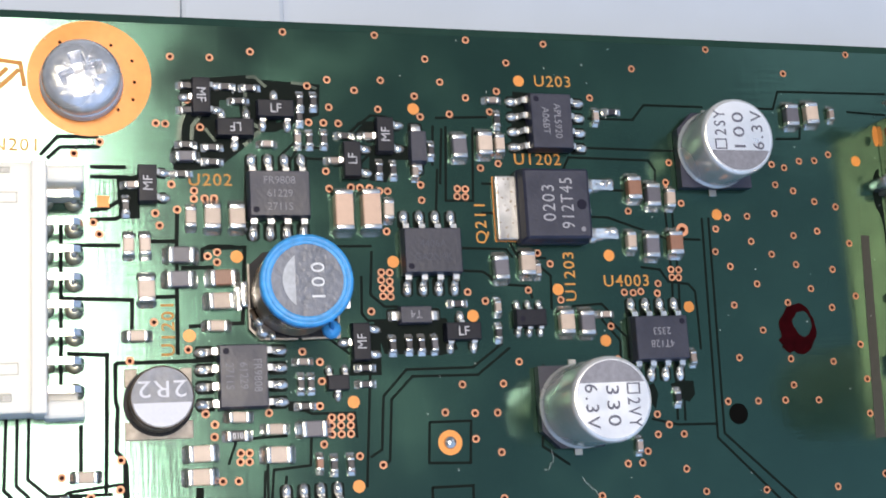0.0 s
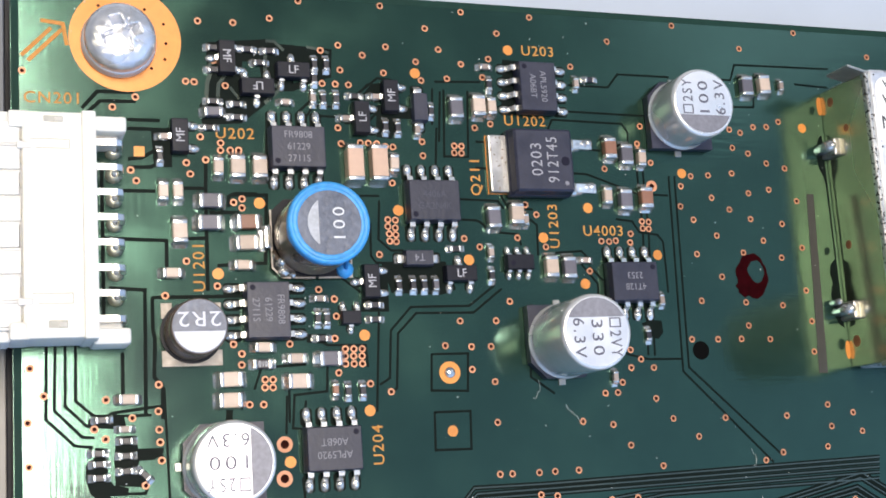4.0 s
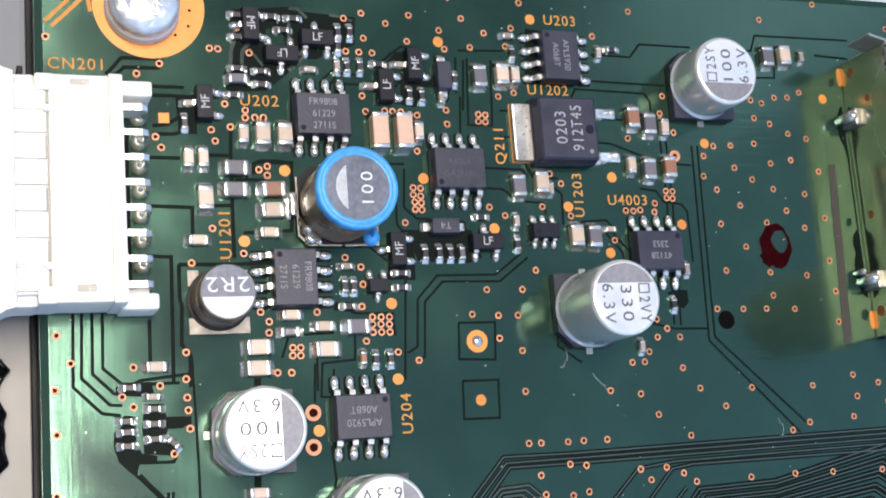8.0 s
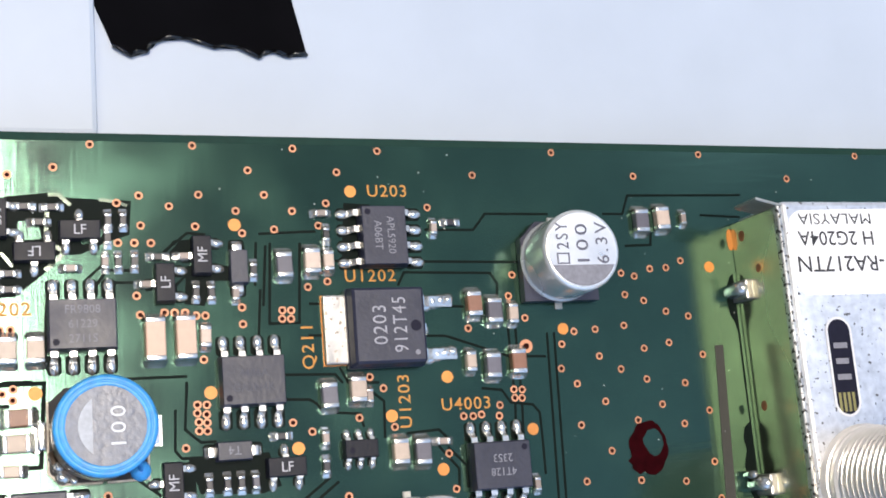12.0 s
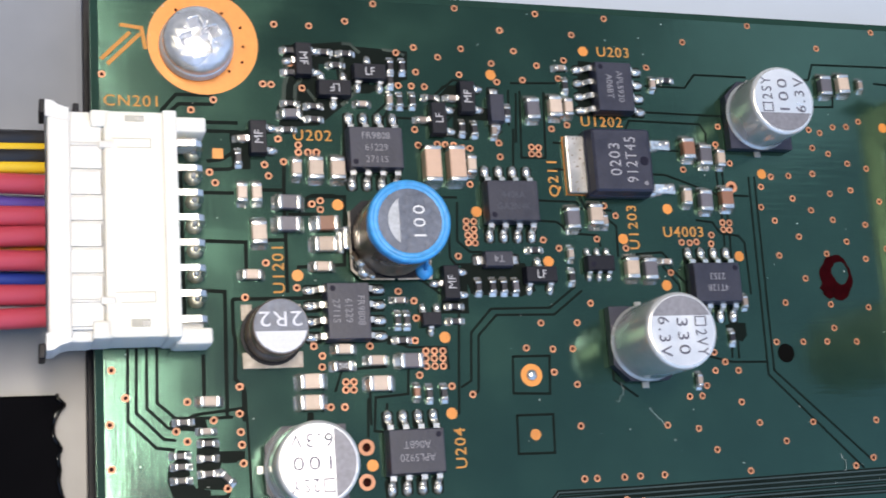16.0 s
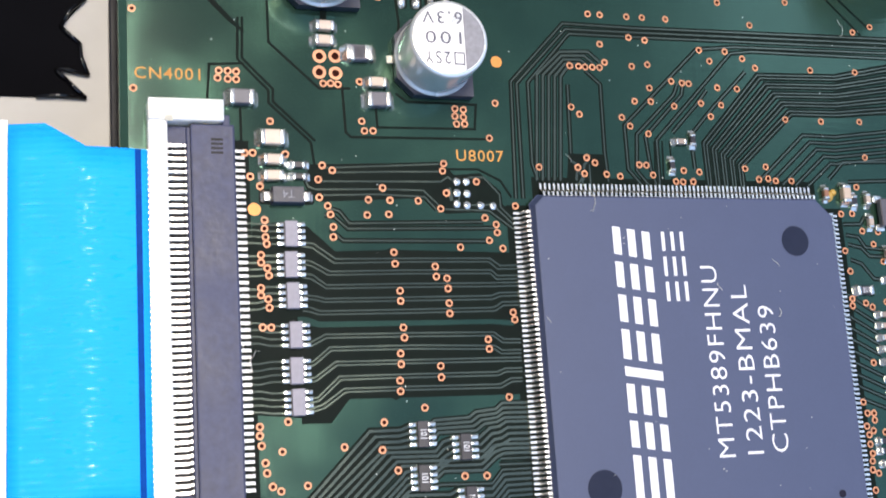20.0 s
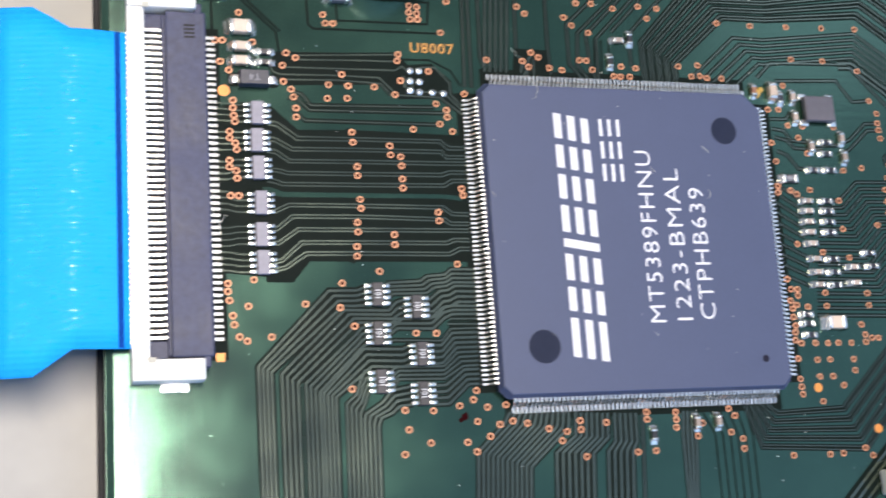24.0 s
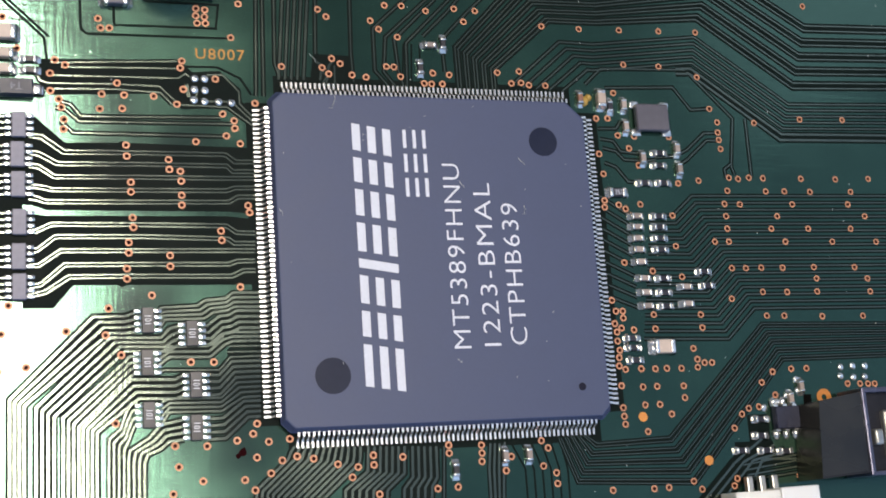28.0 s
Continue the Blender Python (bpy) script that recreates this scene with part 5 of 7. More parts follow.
chip_part("r02", 15.99, -7.43, 1)
chip_part("r02", 17.79, -10.33, 0)
chip_part("r02", 17.78, -11.46, 359)
chip_part("r02", 15.84, -10.16, 359)
chip_part("c03", 15.78, -11.12, 1.5, "grey")
chip_part("r02", 15.46, -12.42, 1.5)
chip_part("r02", 30.65, -11.86, 269)
chip_part("r02", 31.77, -11.92, 271.5)
chip_part("c02", 33.51, -12.04, 269.5, "tan")
chip_part("r02", 34.92, -10.30, 268.5)
chip_part("c02", 11.80, -13.30, 0.5, "tan")
chip_part("r02", 11.38, -14.90, 271)
chip_part("r02", 6.43, -35.91, 1)
chip_part("c02", 8.14, -36.68, 359.5, "tan")
chip_part("r02", 8.24, -37.59, 358.5)
chip_part("r02", 8.20, -38.72, 359)
chip_part("r02", 8.21, -39.87, 1.5)
chip_part("r02", 6.11, -38.43, 358.5)
chip_part("r02", 6.19, -39.25, 0.5)
chip_part("r02", 6.17, -40.28, 0.5)
chip_part("r02", 9.57, -40.23, 316.5)
chip_part("r02", 54.35, -30.49, 271.5)
chip_part("c02", 50.61, -34.15, 268.5, "tan")
chip_part("c02", 55.98, -27.33, 271.5, "tan")
chip_part("c03", 15.93, -44.43, 358.5, "tan")
chip_part("c03", 15.83, -45.65, 359.5, "tan")
chip_part("c05", 18.49, -46.59, 359.5, "grey")
chip_part("c05", 18.77, -46.67, 1.5, "grey")
chip_part("c03", 19.99, -49.01, 359.5, "tan")
chip_part("c05", 20.05, -50.48, 0.5, "grey")
chip_part("c05", 9.12, -50.64, 0, "grey")
chip_part("c05", 11.39, -53.82, 359.5, "tan")
chip_part("c03", 11.41, -55.57, 359, "tan")
chip_part("c03", 11.36, -56.85, 0, "tan")
chip_part("r02", 13.39, -55.91, 0)
chip_part("r02", 13.42, -56.83, 359.5)
chip_part("c03", 62.16, -57.63, 269.5, "tan")
chip_part("c02", 60.20, -57.59, 270, "brown")
chip_part("r02", 63.07, -58.24, 269)
chip_part("c02", 64.39, -58.09, 269.5, "tan")
chip_part("c02", 64.41, -60.14, 269.5, "tan")
chip_part("r02", 67.47, -62.54, 1)
chip_part("r02", 67.33, -63.70, 1.5)
chip_part("c02", 65.76, -63.04, 269.5, "tan")
chip_part("c02", 69.24, -62.12, 270, "tan")
chip_part("c02", 69.29, -64.01, 270.5, "tan")
chip_part("r02", 65.70, -65.35, 0.5)
chip_part("r02", 67.57, -65.33, 359.5)
chip_part("r03", 62.93, -66.27, 0.5, mark="351")
chip_part("c02", 64.53, -68.43, 0, "tan")
chip_part("c02", 64.48, -69.40, 358.5, "tan")
chip_part("c02", 64.42, -70.43, 1.5, "tan")
chip_part("c02", 64.41, -71.45, 359.5, "tan")
chip_part("r02", 66.71, -68.41, 0)
chip_part("r02", 66.68, -69.39, 359.5)
chip_part("r02", 66.64, -70.42, 359.5)
chip_part("r02", 66.61, -71.45, 359.5)
chip_part("c02", 64.48, -72.56, 0.5, "tan")
chip_part("c02", 64.67, -74.03, 358.5, "tan")
chip_part("c02", 64.69, -75.29, 358.5, "tan")
chip_part("c02", 64.69, -76.49, 358.5, "tan")
chip_part("r02", 66.55, -74.05, 1.5)
chip_part("r02", 66.54, -75.31, 0)
chip_part("r02", 66.54, -76.52, 1.5)
chip_part("c02", 68.64, -74.83, 358.5, "tan")
chip_part("c02", 68.62, -76.35, 0.5, "tan")
chip_part("r02", 70.59, -73.47, 0)
chip_part("r02", 70.82, -74.75, 1.5)
chip_part("c05", 65.80, -80.12, 359.5, "tan")
chip_part("r02", 62.98, -79.29, 0)
chip_part("r02", 63.00, -80.12, 0)
chip_part("r02", 63.12, -81.20, 0)
chip_part("c02", 46.52, -53.22, 0, "tan")
chip_part("r02", 47.74, -52.98, 268.5)
chip_part("r02", 45.53, -55.31, 271.5)
chip_part("r02", 46.24, -89.65, 270)
chip_part("c02", 50.53, -88.75, 270.5, "tan")
chip_part("c02", 52.61, -88.74, 270.5, "tan")
chip_part("r02", 74.50, -86.72, 0)
chip_part("r02", 74.36, -88.15, 358.5)
chip_part("r02", 72.30, -89.35, 0)
chip_part("r02", 74.73, -89.46, 1)
chip_part("r02", 76.63, -89.60, 1)
chip_part("c02", 78.92, -83.99, 271, "tan")
chip_part("c02", 77.73, -85.03, 270, "tan")
chip_part("c05", 51.96, -13.28, 271, "brown")
chip_part("c05", 53.60, -13.85, 269.5, "grey")
chip_part("c03", 55.17, -14.11, 268.5, "tan")
chip_part("c03", 51.34, -17.73, 269.5, "tan")
chip_part("c05", 53.12, -18.12, 268.5, "grey")
chip_part("c05", 55.26, -17.88, 270, "brown")
chip_part("c05", 67.32, -6.73, 270, "grey")
chip_part("c05", 69.28, -6.52, 271.5, "tan")
chip_part("c02", 71.36, -6.49, 269.5, "tan")
chip_part("c02", 49.19, -7.19, 268.5, "tan")
chip_part("r02", 50.65, -6.76, 0)


def lift():
    """A hair's breadth, so that no two flat pieces share a plane."""
    return 0.0018 * random.random()


def board_piece(name, b, m):
    bmesh.ops.recalc_face_normals(b, faces=b.faces)
    for f in b.faces:
        if f.normal.z < 0:
            f.normal_flip()
    return part(name, b, m, board)


def bare_patch(pts):
    """Board with no copper under the lacquer."""
    board_piece("bare_area", flat(bmesh.new(), pts, 0.006 + lift()), GAP)


def gap(pts, w=0.0):
    w = w or (0.3 if max(q[0] for q in pts) < 21 and min(q[1] for q in pts) > -37 else 0.2)
    board_piece("copper_gap", ribbon(bmesh.new(), pts, w, 0.0102 + lift()), GAP)


def between(n, a, b):
    for i in range(n):
        k = i / (n - 1) if n > 1 else 0.5
        yield [(p[0] + (q[0] - p[0]) * k, p[1] + (q[1] - p[1]) * k) for p, q in zip(a, b)]


def hairlines(n, a, b):
    """Dark gaps side by side in the copper."""
    for line in between(n, a, b):
        board_piece("copper_gap", ribbon(bmesh.new(), line, 0.16, 0.0120 + lift()), GAP)


def bundle(n, a, b):
    """Copper tracks side by side on bare board."""
    lines = list(between(n, a, b))
    pitch = (Vector(a[0]) - Vector(b[0])).length / max(1, n - 1) if n > 1 else 0.5
    mid = len(a) // 2
    pitch2 = (Vector(a[mid]) - Vector(b[mid])).length / max(1, n - 1) if n > 1 else 0.5
    w = min(0.21, max(0.07, 0.5 * min(pitch, pitch2)))
    bed = bmesh.new()
    for line in lines:
        ribbon(bed, line, max(w * 2.1, min(pitch, pitch2) * 1.12), 0.014 + 0.001 * random.random())
        board_piece("track", ribbon(bmesh.new(), line, w, 0.020 + lift()), TRACE)
    board_piece("bare_area", bed, GAP)


def paired_bundle(n, a, b):
    """Tracks that run two by two, with broad bare board between the pairs."""
    bed = bmesh.new()
    step, w = 1.0 / n, min(0.12, 0.13 * (Vector(a[0]) - Vector(b[0])).length / n)
    for i in range(n):
        for k in (step * (i + 0.32), step * (i + 0.68)):
            line = [(p[0] + (q[0] - p[0]) * k, p[1] + (q[1] - p[1]) * k) for p, q in zip(a, b)]
            ribbon(bed, line, 4.6 * w, 0.014 + 0.001 * random.random())
            board_piece("track", ribbon(bmesh.new(), line, w, 0.020 + lift()), TRACE)
    board_piece("bare_area", bed, GAP)


def track(pts, w=0.13, m=TRACE):
    """One copper track with a gap on either side."""
    board_piece("bare_area", ribbon(bmesh.new(), pts, w + 0.29, 0.013 + 0.001 * random.random()), GAP)
    board_piece("track", ribbon(bmesh.new(), pts, w, 0.020 + lift()), m)


def tracks(n, a, b, w=0.13, m=TRACE):
    for line in between(n, a, b):
        track(line, w, m)


def strip(w, pts):
    """A band of copper left standing on bare board."""
    w = 0.6 * w if w > 0.35 and pts[0][1] > -30 else w
    board_piece("track", ribbon(bmesh.new(), pts, w, 0.0165 + lift()), POUR if w > 0.35 and pts[0][1] < -30 else TRACE)


def island(pts):
    board_piece("copper_island", flat(bmesh.new(), pts, 0.0165 + lift()), POUR)


CLEAR_MESH = {}


def clearings():
    """Bare board round every soldered part."""
    for m, gx, gy, gw, gh in CLEARINGS:
        key = (round(gx, 3), round(gy, 3), round(gw, 3), round(gh, 3))
        if key not in CLEAR_MESH:
            a, b, c = gw / 2, gh / 2, min(0.18, gw / 5, gh / 5)
            ob = board_piece("bare_area", flat(bmesh.new(), [(gx - a + c, gy - b), (gx + a - c, gy - b), (gx + a, gy - b + c), (gx + a, gy + b - c), (gx + a - c, gy + b),
                                                            (gx - a + c, gy + b), (gx - a, gy + b - c), (gx - a, gy - b + c)], 0.0080), GAP)
            CLEAR_MESH[key] = ob.data
        else:
            ob = new("bare_area", CLEAR_MESH[key])
            ob.parent = board
        ob.matrix_basis = pose(0, 0, lift() * MM) @ m


def test_dot(x, y, r):
    part("test_pad", disc(bmesh.new(), x, y, 0, r, 0.024, 24), COPPER, board, "round bare copper pad")


VIA_MESH = {}


def via_at(x, y, r=0.305, r0=0.165):
    """A drilled via: copper ring, dark hole, and a thin dark gap round it. Past 300 they join one mesh."""
    if r == 0.305:
        VIA_MESH["n"] = VIA_MESH.get("n", 0) + 1
        if VIA_MESH["n"] > 290:
            disc(MORE_RINGS, x, y, r0, r, 0.028, 14)
            disc(MORE_HOLES, x, y, 0, r0, 0.026, 10)
            return
    if r not in VIA_MESH:
        ring = part("via", disc(bmesh.new(), 0, 0, r0, r, 0.028, 18), RING, board, "copper via ring")
        hole = part("hole", disc(bmesh.new(), 0, 0, 0, r0, 0.026, 14), HOLE, ring, "dark drilled hole")
        VIA_MESH[r] = (ring.data, hole.data)
    else:
        ring, hole = new("via", VIA_MESH[r][0]), new("hole", VIA_MESH[r][1])
        ring.parent, hole.parent = board, ring
    ring.matrix_basis = pose(x * MM, y * MM, 0)


MORE_RINGS, MORE_HOLES = bmesh.new(), bmesh.new()


def finish_tracks():
    for nm, b, m, lab in (("via_ring", MORE_RINGS, RING, "copper via rings"), ("via_hole", MORE_HOLES, HOLE, "dark drilled holes")):
        bmesh.ops.recalc_face_normals(b, faces=b.faces)
        for f in b.faces:
            if f.normal.z < 0:
                f.normal_flip()
        tagged(part(nm, b, m, board, lab), kind="stuff")


# ---- tracks, gaps in the copper, bare pads and vias ----
bare_patch([(15.45, -5.03), (20.51, -4.46), (21.47, -4.81), (26.27, -5.05), (26.10, -7.58), (24.32, -8.16), (22.70, -8.97), (20.99, -9.04), (20.20, -10.30), (18.20, -11.92), (14.91, -12.17), (14.75, -10.51), (15.50, -9.27)])
bare_patch([(28.93, -8.86), (29.65, -8.03), (30.79, -7.88), (30.72, -8.79), (28.14, -9.40)])
bare_patch([(30.02, -9.93), (32.29, -9.74), (33.45, -10.10), (33.38, -11.06), (32.09, -11.06), (31.23, -12.89), (29.82, -12.73)])
bare_patch([(29.60, -23.64), (35.41, -23.65), (36.22, -26.07), (34.90, -26.54), (30.39, -26.30)])
bare_patch([(5.42, -35.81), (5.91, -35.61), (8.13, -35.71), (8.27, -36.44), (7.69, -36.53), (5.40, -36.39)])
bare_patch([(7.51, -37.16), (9.00, -37.19), (9.12, -38.24), (11.04, -38.44), (11.02, -38.98), (9.26, -38.98), (9.08, -39.57), (9.71, -40.36), (9.62, -41.18), (7.38, -40.93), (7.29, -38.81)])
bare_patch([(5.92, -37.99), (6.82, -38.04), (6.83, -40.27), (7.25, -40.88), (8.36, -41.11), (8.35, -41.55), (7.03, -41.60), (6.84, -42.41), (6.36, -42.30), (5.50, -41.42), (5.16, -40.34), (5.19, -39.19), (5.82, -38.73)])
bare_patch([(10.75, -12.78), (12.50, -12.40), (12.37, -15.79), (10.92, -15.82)])
bare_patch([(42.17, -5.17), (44.25, -5.28), (43.74, -10.34), (41.65, -10.42)])
bare_patch([(28.10, -23.87), (30.16, -24.12), (30.07, -27.90), (27.57, -27.87)])
bare_patch([(22.89, -29.64), (24.55, -29.67), (24.50, -30.49), (22.85, -30.32)])
bare_patch([(24.71, -56.55), (28.06, -56.50), (29.92, -58.26), (29.82, -59.49), (27.61, -59.51), (24.86, -57.86)])
bare_patch([(9.66, -60.72), (12.01, -60.35), (14.16, -61.59), (13.97, -75.51), (9.17, -75.04)])
bare_patch([(12.87, -60.57), (13.80, -60.64), (16.04, -62.71), (20.05, -62.61), (20.49, -62.42), (20.92, -62.59), (30.27, -62.81), (30.71, -63.43), (30.31, -74.20), (20.60, -74.15), (20.21, -74.33), (19.87, -74.14), (16.58, -74.11), (15.12, -75.89), (12.87, -75.86)])
bare_patch([(14.24, -55.79), (25.09, -55.41), (26.07, -56.44), (28.28, -56.25), (29.99, -57.76), (30.05, -58.84), (30.86, -59.49), (30.80, -61.06), (28.82, -59.46), (25.16, -59.67), (23.49, -58.38), (14.99, -58.78), (13.89, -57.59)])
bare_patch([(36.20, -54.41), (39.57, -54.43), (39.72, -57.17), (35.79, -57.23)])
bare_patch([(73.3, -86.3), (75.4, -86.3), (75.4, -90.2), (71.8, -90.2), (71.8, -88.6), (73.3, -88.6)])
tracks(4, [(72.4, -90.6), (78.2, -89.9), (79.4, -88.3)], [(72.9, -91.9), (78.6, -91.4), (79.6, -90.3)])
bare_patch([(30.30, -85.50), (32.30, -85.50), (32.30, -58.90), (30.30, -58.90)])
bare_patch([(59.70, -85.50), (61.70, -85.50), (61.70, -58.90), (59.70, -58.90)])
bare_patch([(32.70, -87.90), (59.30, -87.90), (59.30, -85.90), (32.70, -85.90)])
bare_patch([(32.70, -58.50), (59.30, -58.50), (59.30, -56.50), (32.70, -56.50)])
bare_patch([(7.80, -82.20), (9.60, -82.20), (9.60, -54.00), (7.80, -54.00)])
gap([(5.36, -11.09), (6.59, -9.64), (9.50, -9.61)])
gap([(5.88, -11.31), (6.79, -10.43), (9.61, -10.37)])
gap([(8.89, -11.90), (11.47, -11.91)])
gap([(8.87, -12.65), (11.67, -12.66)])
gap([(8.88, -15.17), (10.00, -15.05), (11.38, -14.17)])
gap([(8.85, -15.86), (10.65, -15.82), (11.34, -15.44)])
gap([(6.81, -15.63), (6.78, -21.64), (6.75, -29.04)])
gap([(6.87, -17.78), (10.97, -17.80)])
gap([(13.13, -17.51), (14.98, -17.52)])
gap([(15.11, -15.24), (15.01, -17.52), (14.92, -25.95)])
gap([(6.85, -21.66), (11.75, -21.84), (11.70, -24.0)])
gap([(12.82, -21.69), (14.95, -21.64)])
gap([(7.17, -25.64), (9.94, -25.82), (9.78, -35.72)])
gap([(10.51, -26.43), (14.64, -26.43), (17.77, -26.40)])
gap([(10.51, -26.43), (10.48, -29.06), (10.63, -29.66), (10.50, -32.73), (11.12, -33.41), (11.08, -36.02)])
gap([(15.26, -19.53), (17.71, -19.50)])
gap([(16.86, -19.04), (16.88, -18.16), (17.38, -17.91), (19.24, -17.92)])
gap([(17.20, -18.04), (20.02, -18.00), (19.71, -23.71), (15.76, -23.89)])
gap([(20.37, -11.51), (20.07, -17.05)])
gap([(28.86, -20.28), (28.75, -23.16), (29.20, -23.73), (31.09, -23.74)])
gap([(29.75, -18.34), (29.50, -21.72), (30.57, -22.68), (31.68, -22.68)])
gap([(24.92, -24.10), (27.69, -26.23)])
gap([(23.62, -17.94), (29.78, -17.95)])
gap([(35.40, -11.75), (34.97, -16.78), (33.40, -17.06)])
gap([(35.95, -8.42), (35.56, -13.01)])
gap([(22.89, -29.64), (24.59, -30.59), (27.85, -30.66), (27.96, -32.50)])
gap([(21.22, -34.11), (21.15, -36.77)])
gap([(18.37, -34.02), (19.01, -32.26), (22.74, -32.13)])
gap([(22.56, -35.05), (22.15, -38.58)])
gap([(8.10, -30.74), (8.07, -34.00)])
gap([(39.85, -25.73), (37.33, -27.53), (32.01, -27.54), (30.12, -29.51), (29.81, -33.48), (28.90, -34.01)])
gap([(40.45, -26.08), (37.69, -28.12), (32.46, -28.07), (30.74, -29.76), (30.38, -34.33), (29.71, -34.86)])
gap([(33.62, -31.60), (36.91, -31.62), (36.67, -34.80), (33.41, -34.65), (33.62, -31.55)])
gap([(33.56, -36.48), (36.77, -36.51), (36.64, -39.68), (33.44, -39.62), (33.56, -36.43)])
gap([(58.10, -15.67), (57.65, -33.84), (66.19, -42.48)])
gap([(58.71, -15.66), (58.28, -33.50), (67.20, -41.87)])
gap([(57.79, -32.72), (54.21, -32.64), (51.99, -32.09)])
gap([(5.50, -41.17), (8.44, -44.25), (9.04, -44.71), (8.95, -47.16)])
gap([(21.02, -34.58), (20.83, -37.69)])
gap([(29.21, -27.38), (28.54, -36.20)])
gap([(43.13, -27.47), (42.59, -33.83), (44.73, -35.35)])
gap([(46.05, -11.67), (46.61, -10.64), (53.69, -10.80), (54.23, -11.65), (54.13, -12.57)])
gap([(39.25, -9.64), (56.57, -9.97)])
gap([(39.00, -12.90), (51.26, -13.41)])
gap([(38.82, -15.29), (49.62, -15.66), (54.67, -17.41), (57.83, -17.54)])
gap([(59.17, -6.05), (53.71, -6.02), (52.60, -7.33), (48.55, -7.29)])
gap([(35.48, -7.55), (39.86, -7.38)])
gap([(38.56, -8.25), (38.20, -14.31), (35.96, -14.32), (36.30, -8.22)])
gap([(54.82, -15.13), (54.87, -20.81), (54.25, -32.29)])
gap([(55.43, -14.92), (55.45, -20.84), (54.91, -32.35)])
gap([(65.88, -6.09), (66.52, -4.47), (77.36, -4.38)])
gap([(64.05, -6.03), (65.89, -6.05)])
gap([(73.17, -6.14), (77.06, -6.32)])
gap([(68.34, -7.59), (68.19, -8.67), (65.80, -8.73)])
gap([(41.04, -17.73), (41.60, -18.88), (44.04, -19.00)])
gap([(45.47, -13.00), (45.60, -14.13)])
gap([(11.25, -33.6), (11.45, -42.32), (11.46, -45.88), (15.36, -49.55), (17.89, -49.46)])
gap([(9.08, -43.89), (8.97, -47.40), (11.31, -49.85), (11.28, -50.87), (14.49, -53.99), (14.75, -56.27)])
gap([(9.44, -43.87), (9.33, -47.29), (11.67, -49.74), (11.63, -50.76), (14.85, -53.89)])
gap([(17.21, -49.15), (17.34, -53.13), (17.77, -53.49), (29.27, -53.37)])
gap([(19.89, -50.94), (19.94, -52.63), (28.11, -52.54), (28.36, -50.46), (22.50, -50.42), (21.60, -49.74)])
gap([(9.49, -47.70), (6.77, -47.91), (6.51, -51.21), (7.80, -51.35)])
gap([(9.06, -51.31), (9.06, -54.26)])
gap([(30.85, -58.25), (29.98, -56.84), (28.11, -55.93), (25.47, -55.98)])
gap([(28.95, -67.07), (30.87, -67.09)])
gap([(24.14, -8.81), (24.10, -9.79), (23.07, -10.75), (23.03, -11.70)])
gap([(26.25, -10.19), (24.41, -10.15), (23.71, -11.19), (23.68, -11.89)])
gap([(27.56, -11.11), (25.04, -11.05), (24.34, -11.91)])
gap([(28.34, -9.16), (29.25, -8.10), (30.47, -8.04)])
gap([(30.34, -10.28), (29.25, -11.33), (29.22, -11.87)])
gap([(35.24, -8.18), (35.02, -11.48)])
gap([(31.54, -7.58), (30.22, -7.46), (28.42, -8.88)])
gap([(36.46, -18.12), (40.68, -18.25), (41.22, -18.93)])
gap([(36.34, -19.91), (38.65, -20.03), (39.21, -20.41), (39.52, -21.01), (42.40, -21.24), (42.62, -22.24)])
gap([(43.44, -19.71), (44.30, -20.41), (44.18, -23.15)])
gap([(52.18, -19.80), (53.84, -20.01), (54.51, -21.02), (56.32, -21.25), (56.85, -21.89), (56.89, -24.33), (56.88, -26.63)])
gap([(45.89, -22.91), (48.45, -22.76), (49.02, -23.34)])
gap([(48.33, -23.96), (49.00, -24.76), (49.83, -25.77), (49.73, -27.29)])
gap([(49.07, -24.11), (50.46, -25.53), (50.44, -27.22)])
bare_patch([(54.90, -29.11), (55.93, -29.20), (55.99, -30.27), (55.40, -30.88), (54.61, -30.51), (53.84, -29.38)])
bare_patch([(51.72, -29.44), (52.45, -29.26), (52.74, -30.11), (52.42, -31.37), (51.82, -30.38)])
hairlines(3, [(43.91, -56.86), (44.20, -53.13)], [(45.50, -56.84), (45.65, -53.10)])
hairlines(6, [(51.20, -87.76), (52.26, -89.89), (52.37, -142.63)], [(55.49, -87.49), (56.01, -90.08), (55.72, -142.85)])
hairlines(5, [(60.47, -84.12), (61.52, -84.16)], [(60.93, -79.76), (61.91, -79.54)])
bundle(4, [(21.20, -76.30), (20.43, -76.60), (18.02, -76.60), (11.95, -82.75), (12.06, -139.94)], [(21.17, -77.85), (20.15, -77.91), (19.18, -77.89), (12.99, -83.25), (12.97, -140.00)])
bundle(4, [(24.49, -77.43), (23.75, -77.63), (23.09, -78.33), (19.26, -78.25), (13.83, -83.41), (13.71, -140.05)], [(24.45, -78.89), (23.93, -79.24), (23.53, -79.40), (20.38, -79.32), (15.12, -84.13), (14.84, -140.12)])
bundle(4, [(21.14, -79.69), (20.63, -79.77), (20.37, -80.11), (15.77, -84.24), (15.41, -140.16)], [(21.11, -81.09), (20.77, -81.25), (20.47, -81.50), (16.90, -84.96), (16.41, -140.22)])
bundle(4, [(24.74, -81.29), (24.08, -81.62), (20.77, -81.51), (17.19, -85.06), (16.66, -140.24)], [(24.70, -82.86), (24.13, -83.10), (21.33, -83.00), (18.21, -85.44), (17.56, -140.29)])
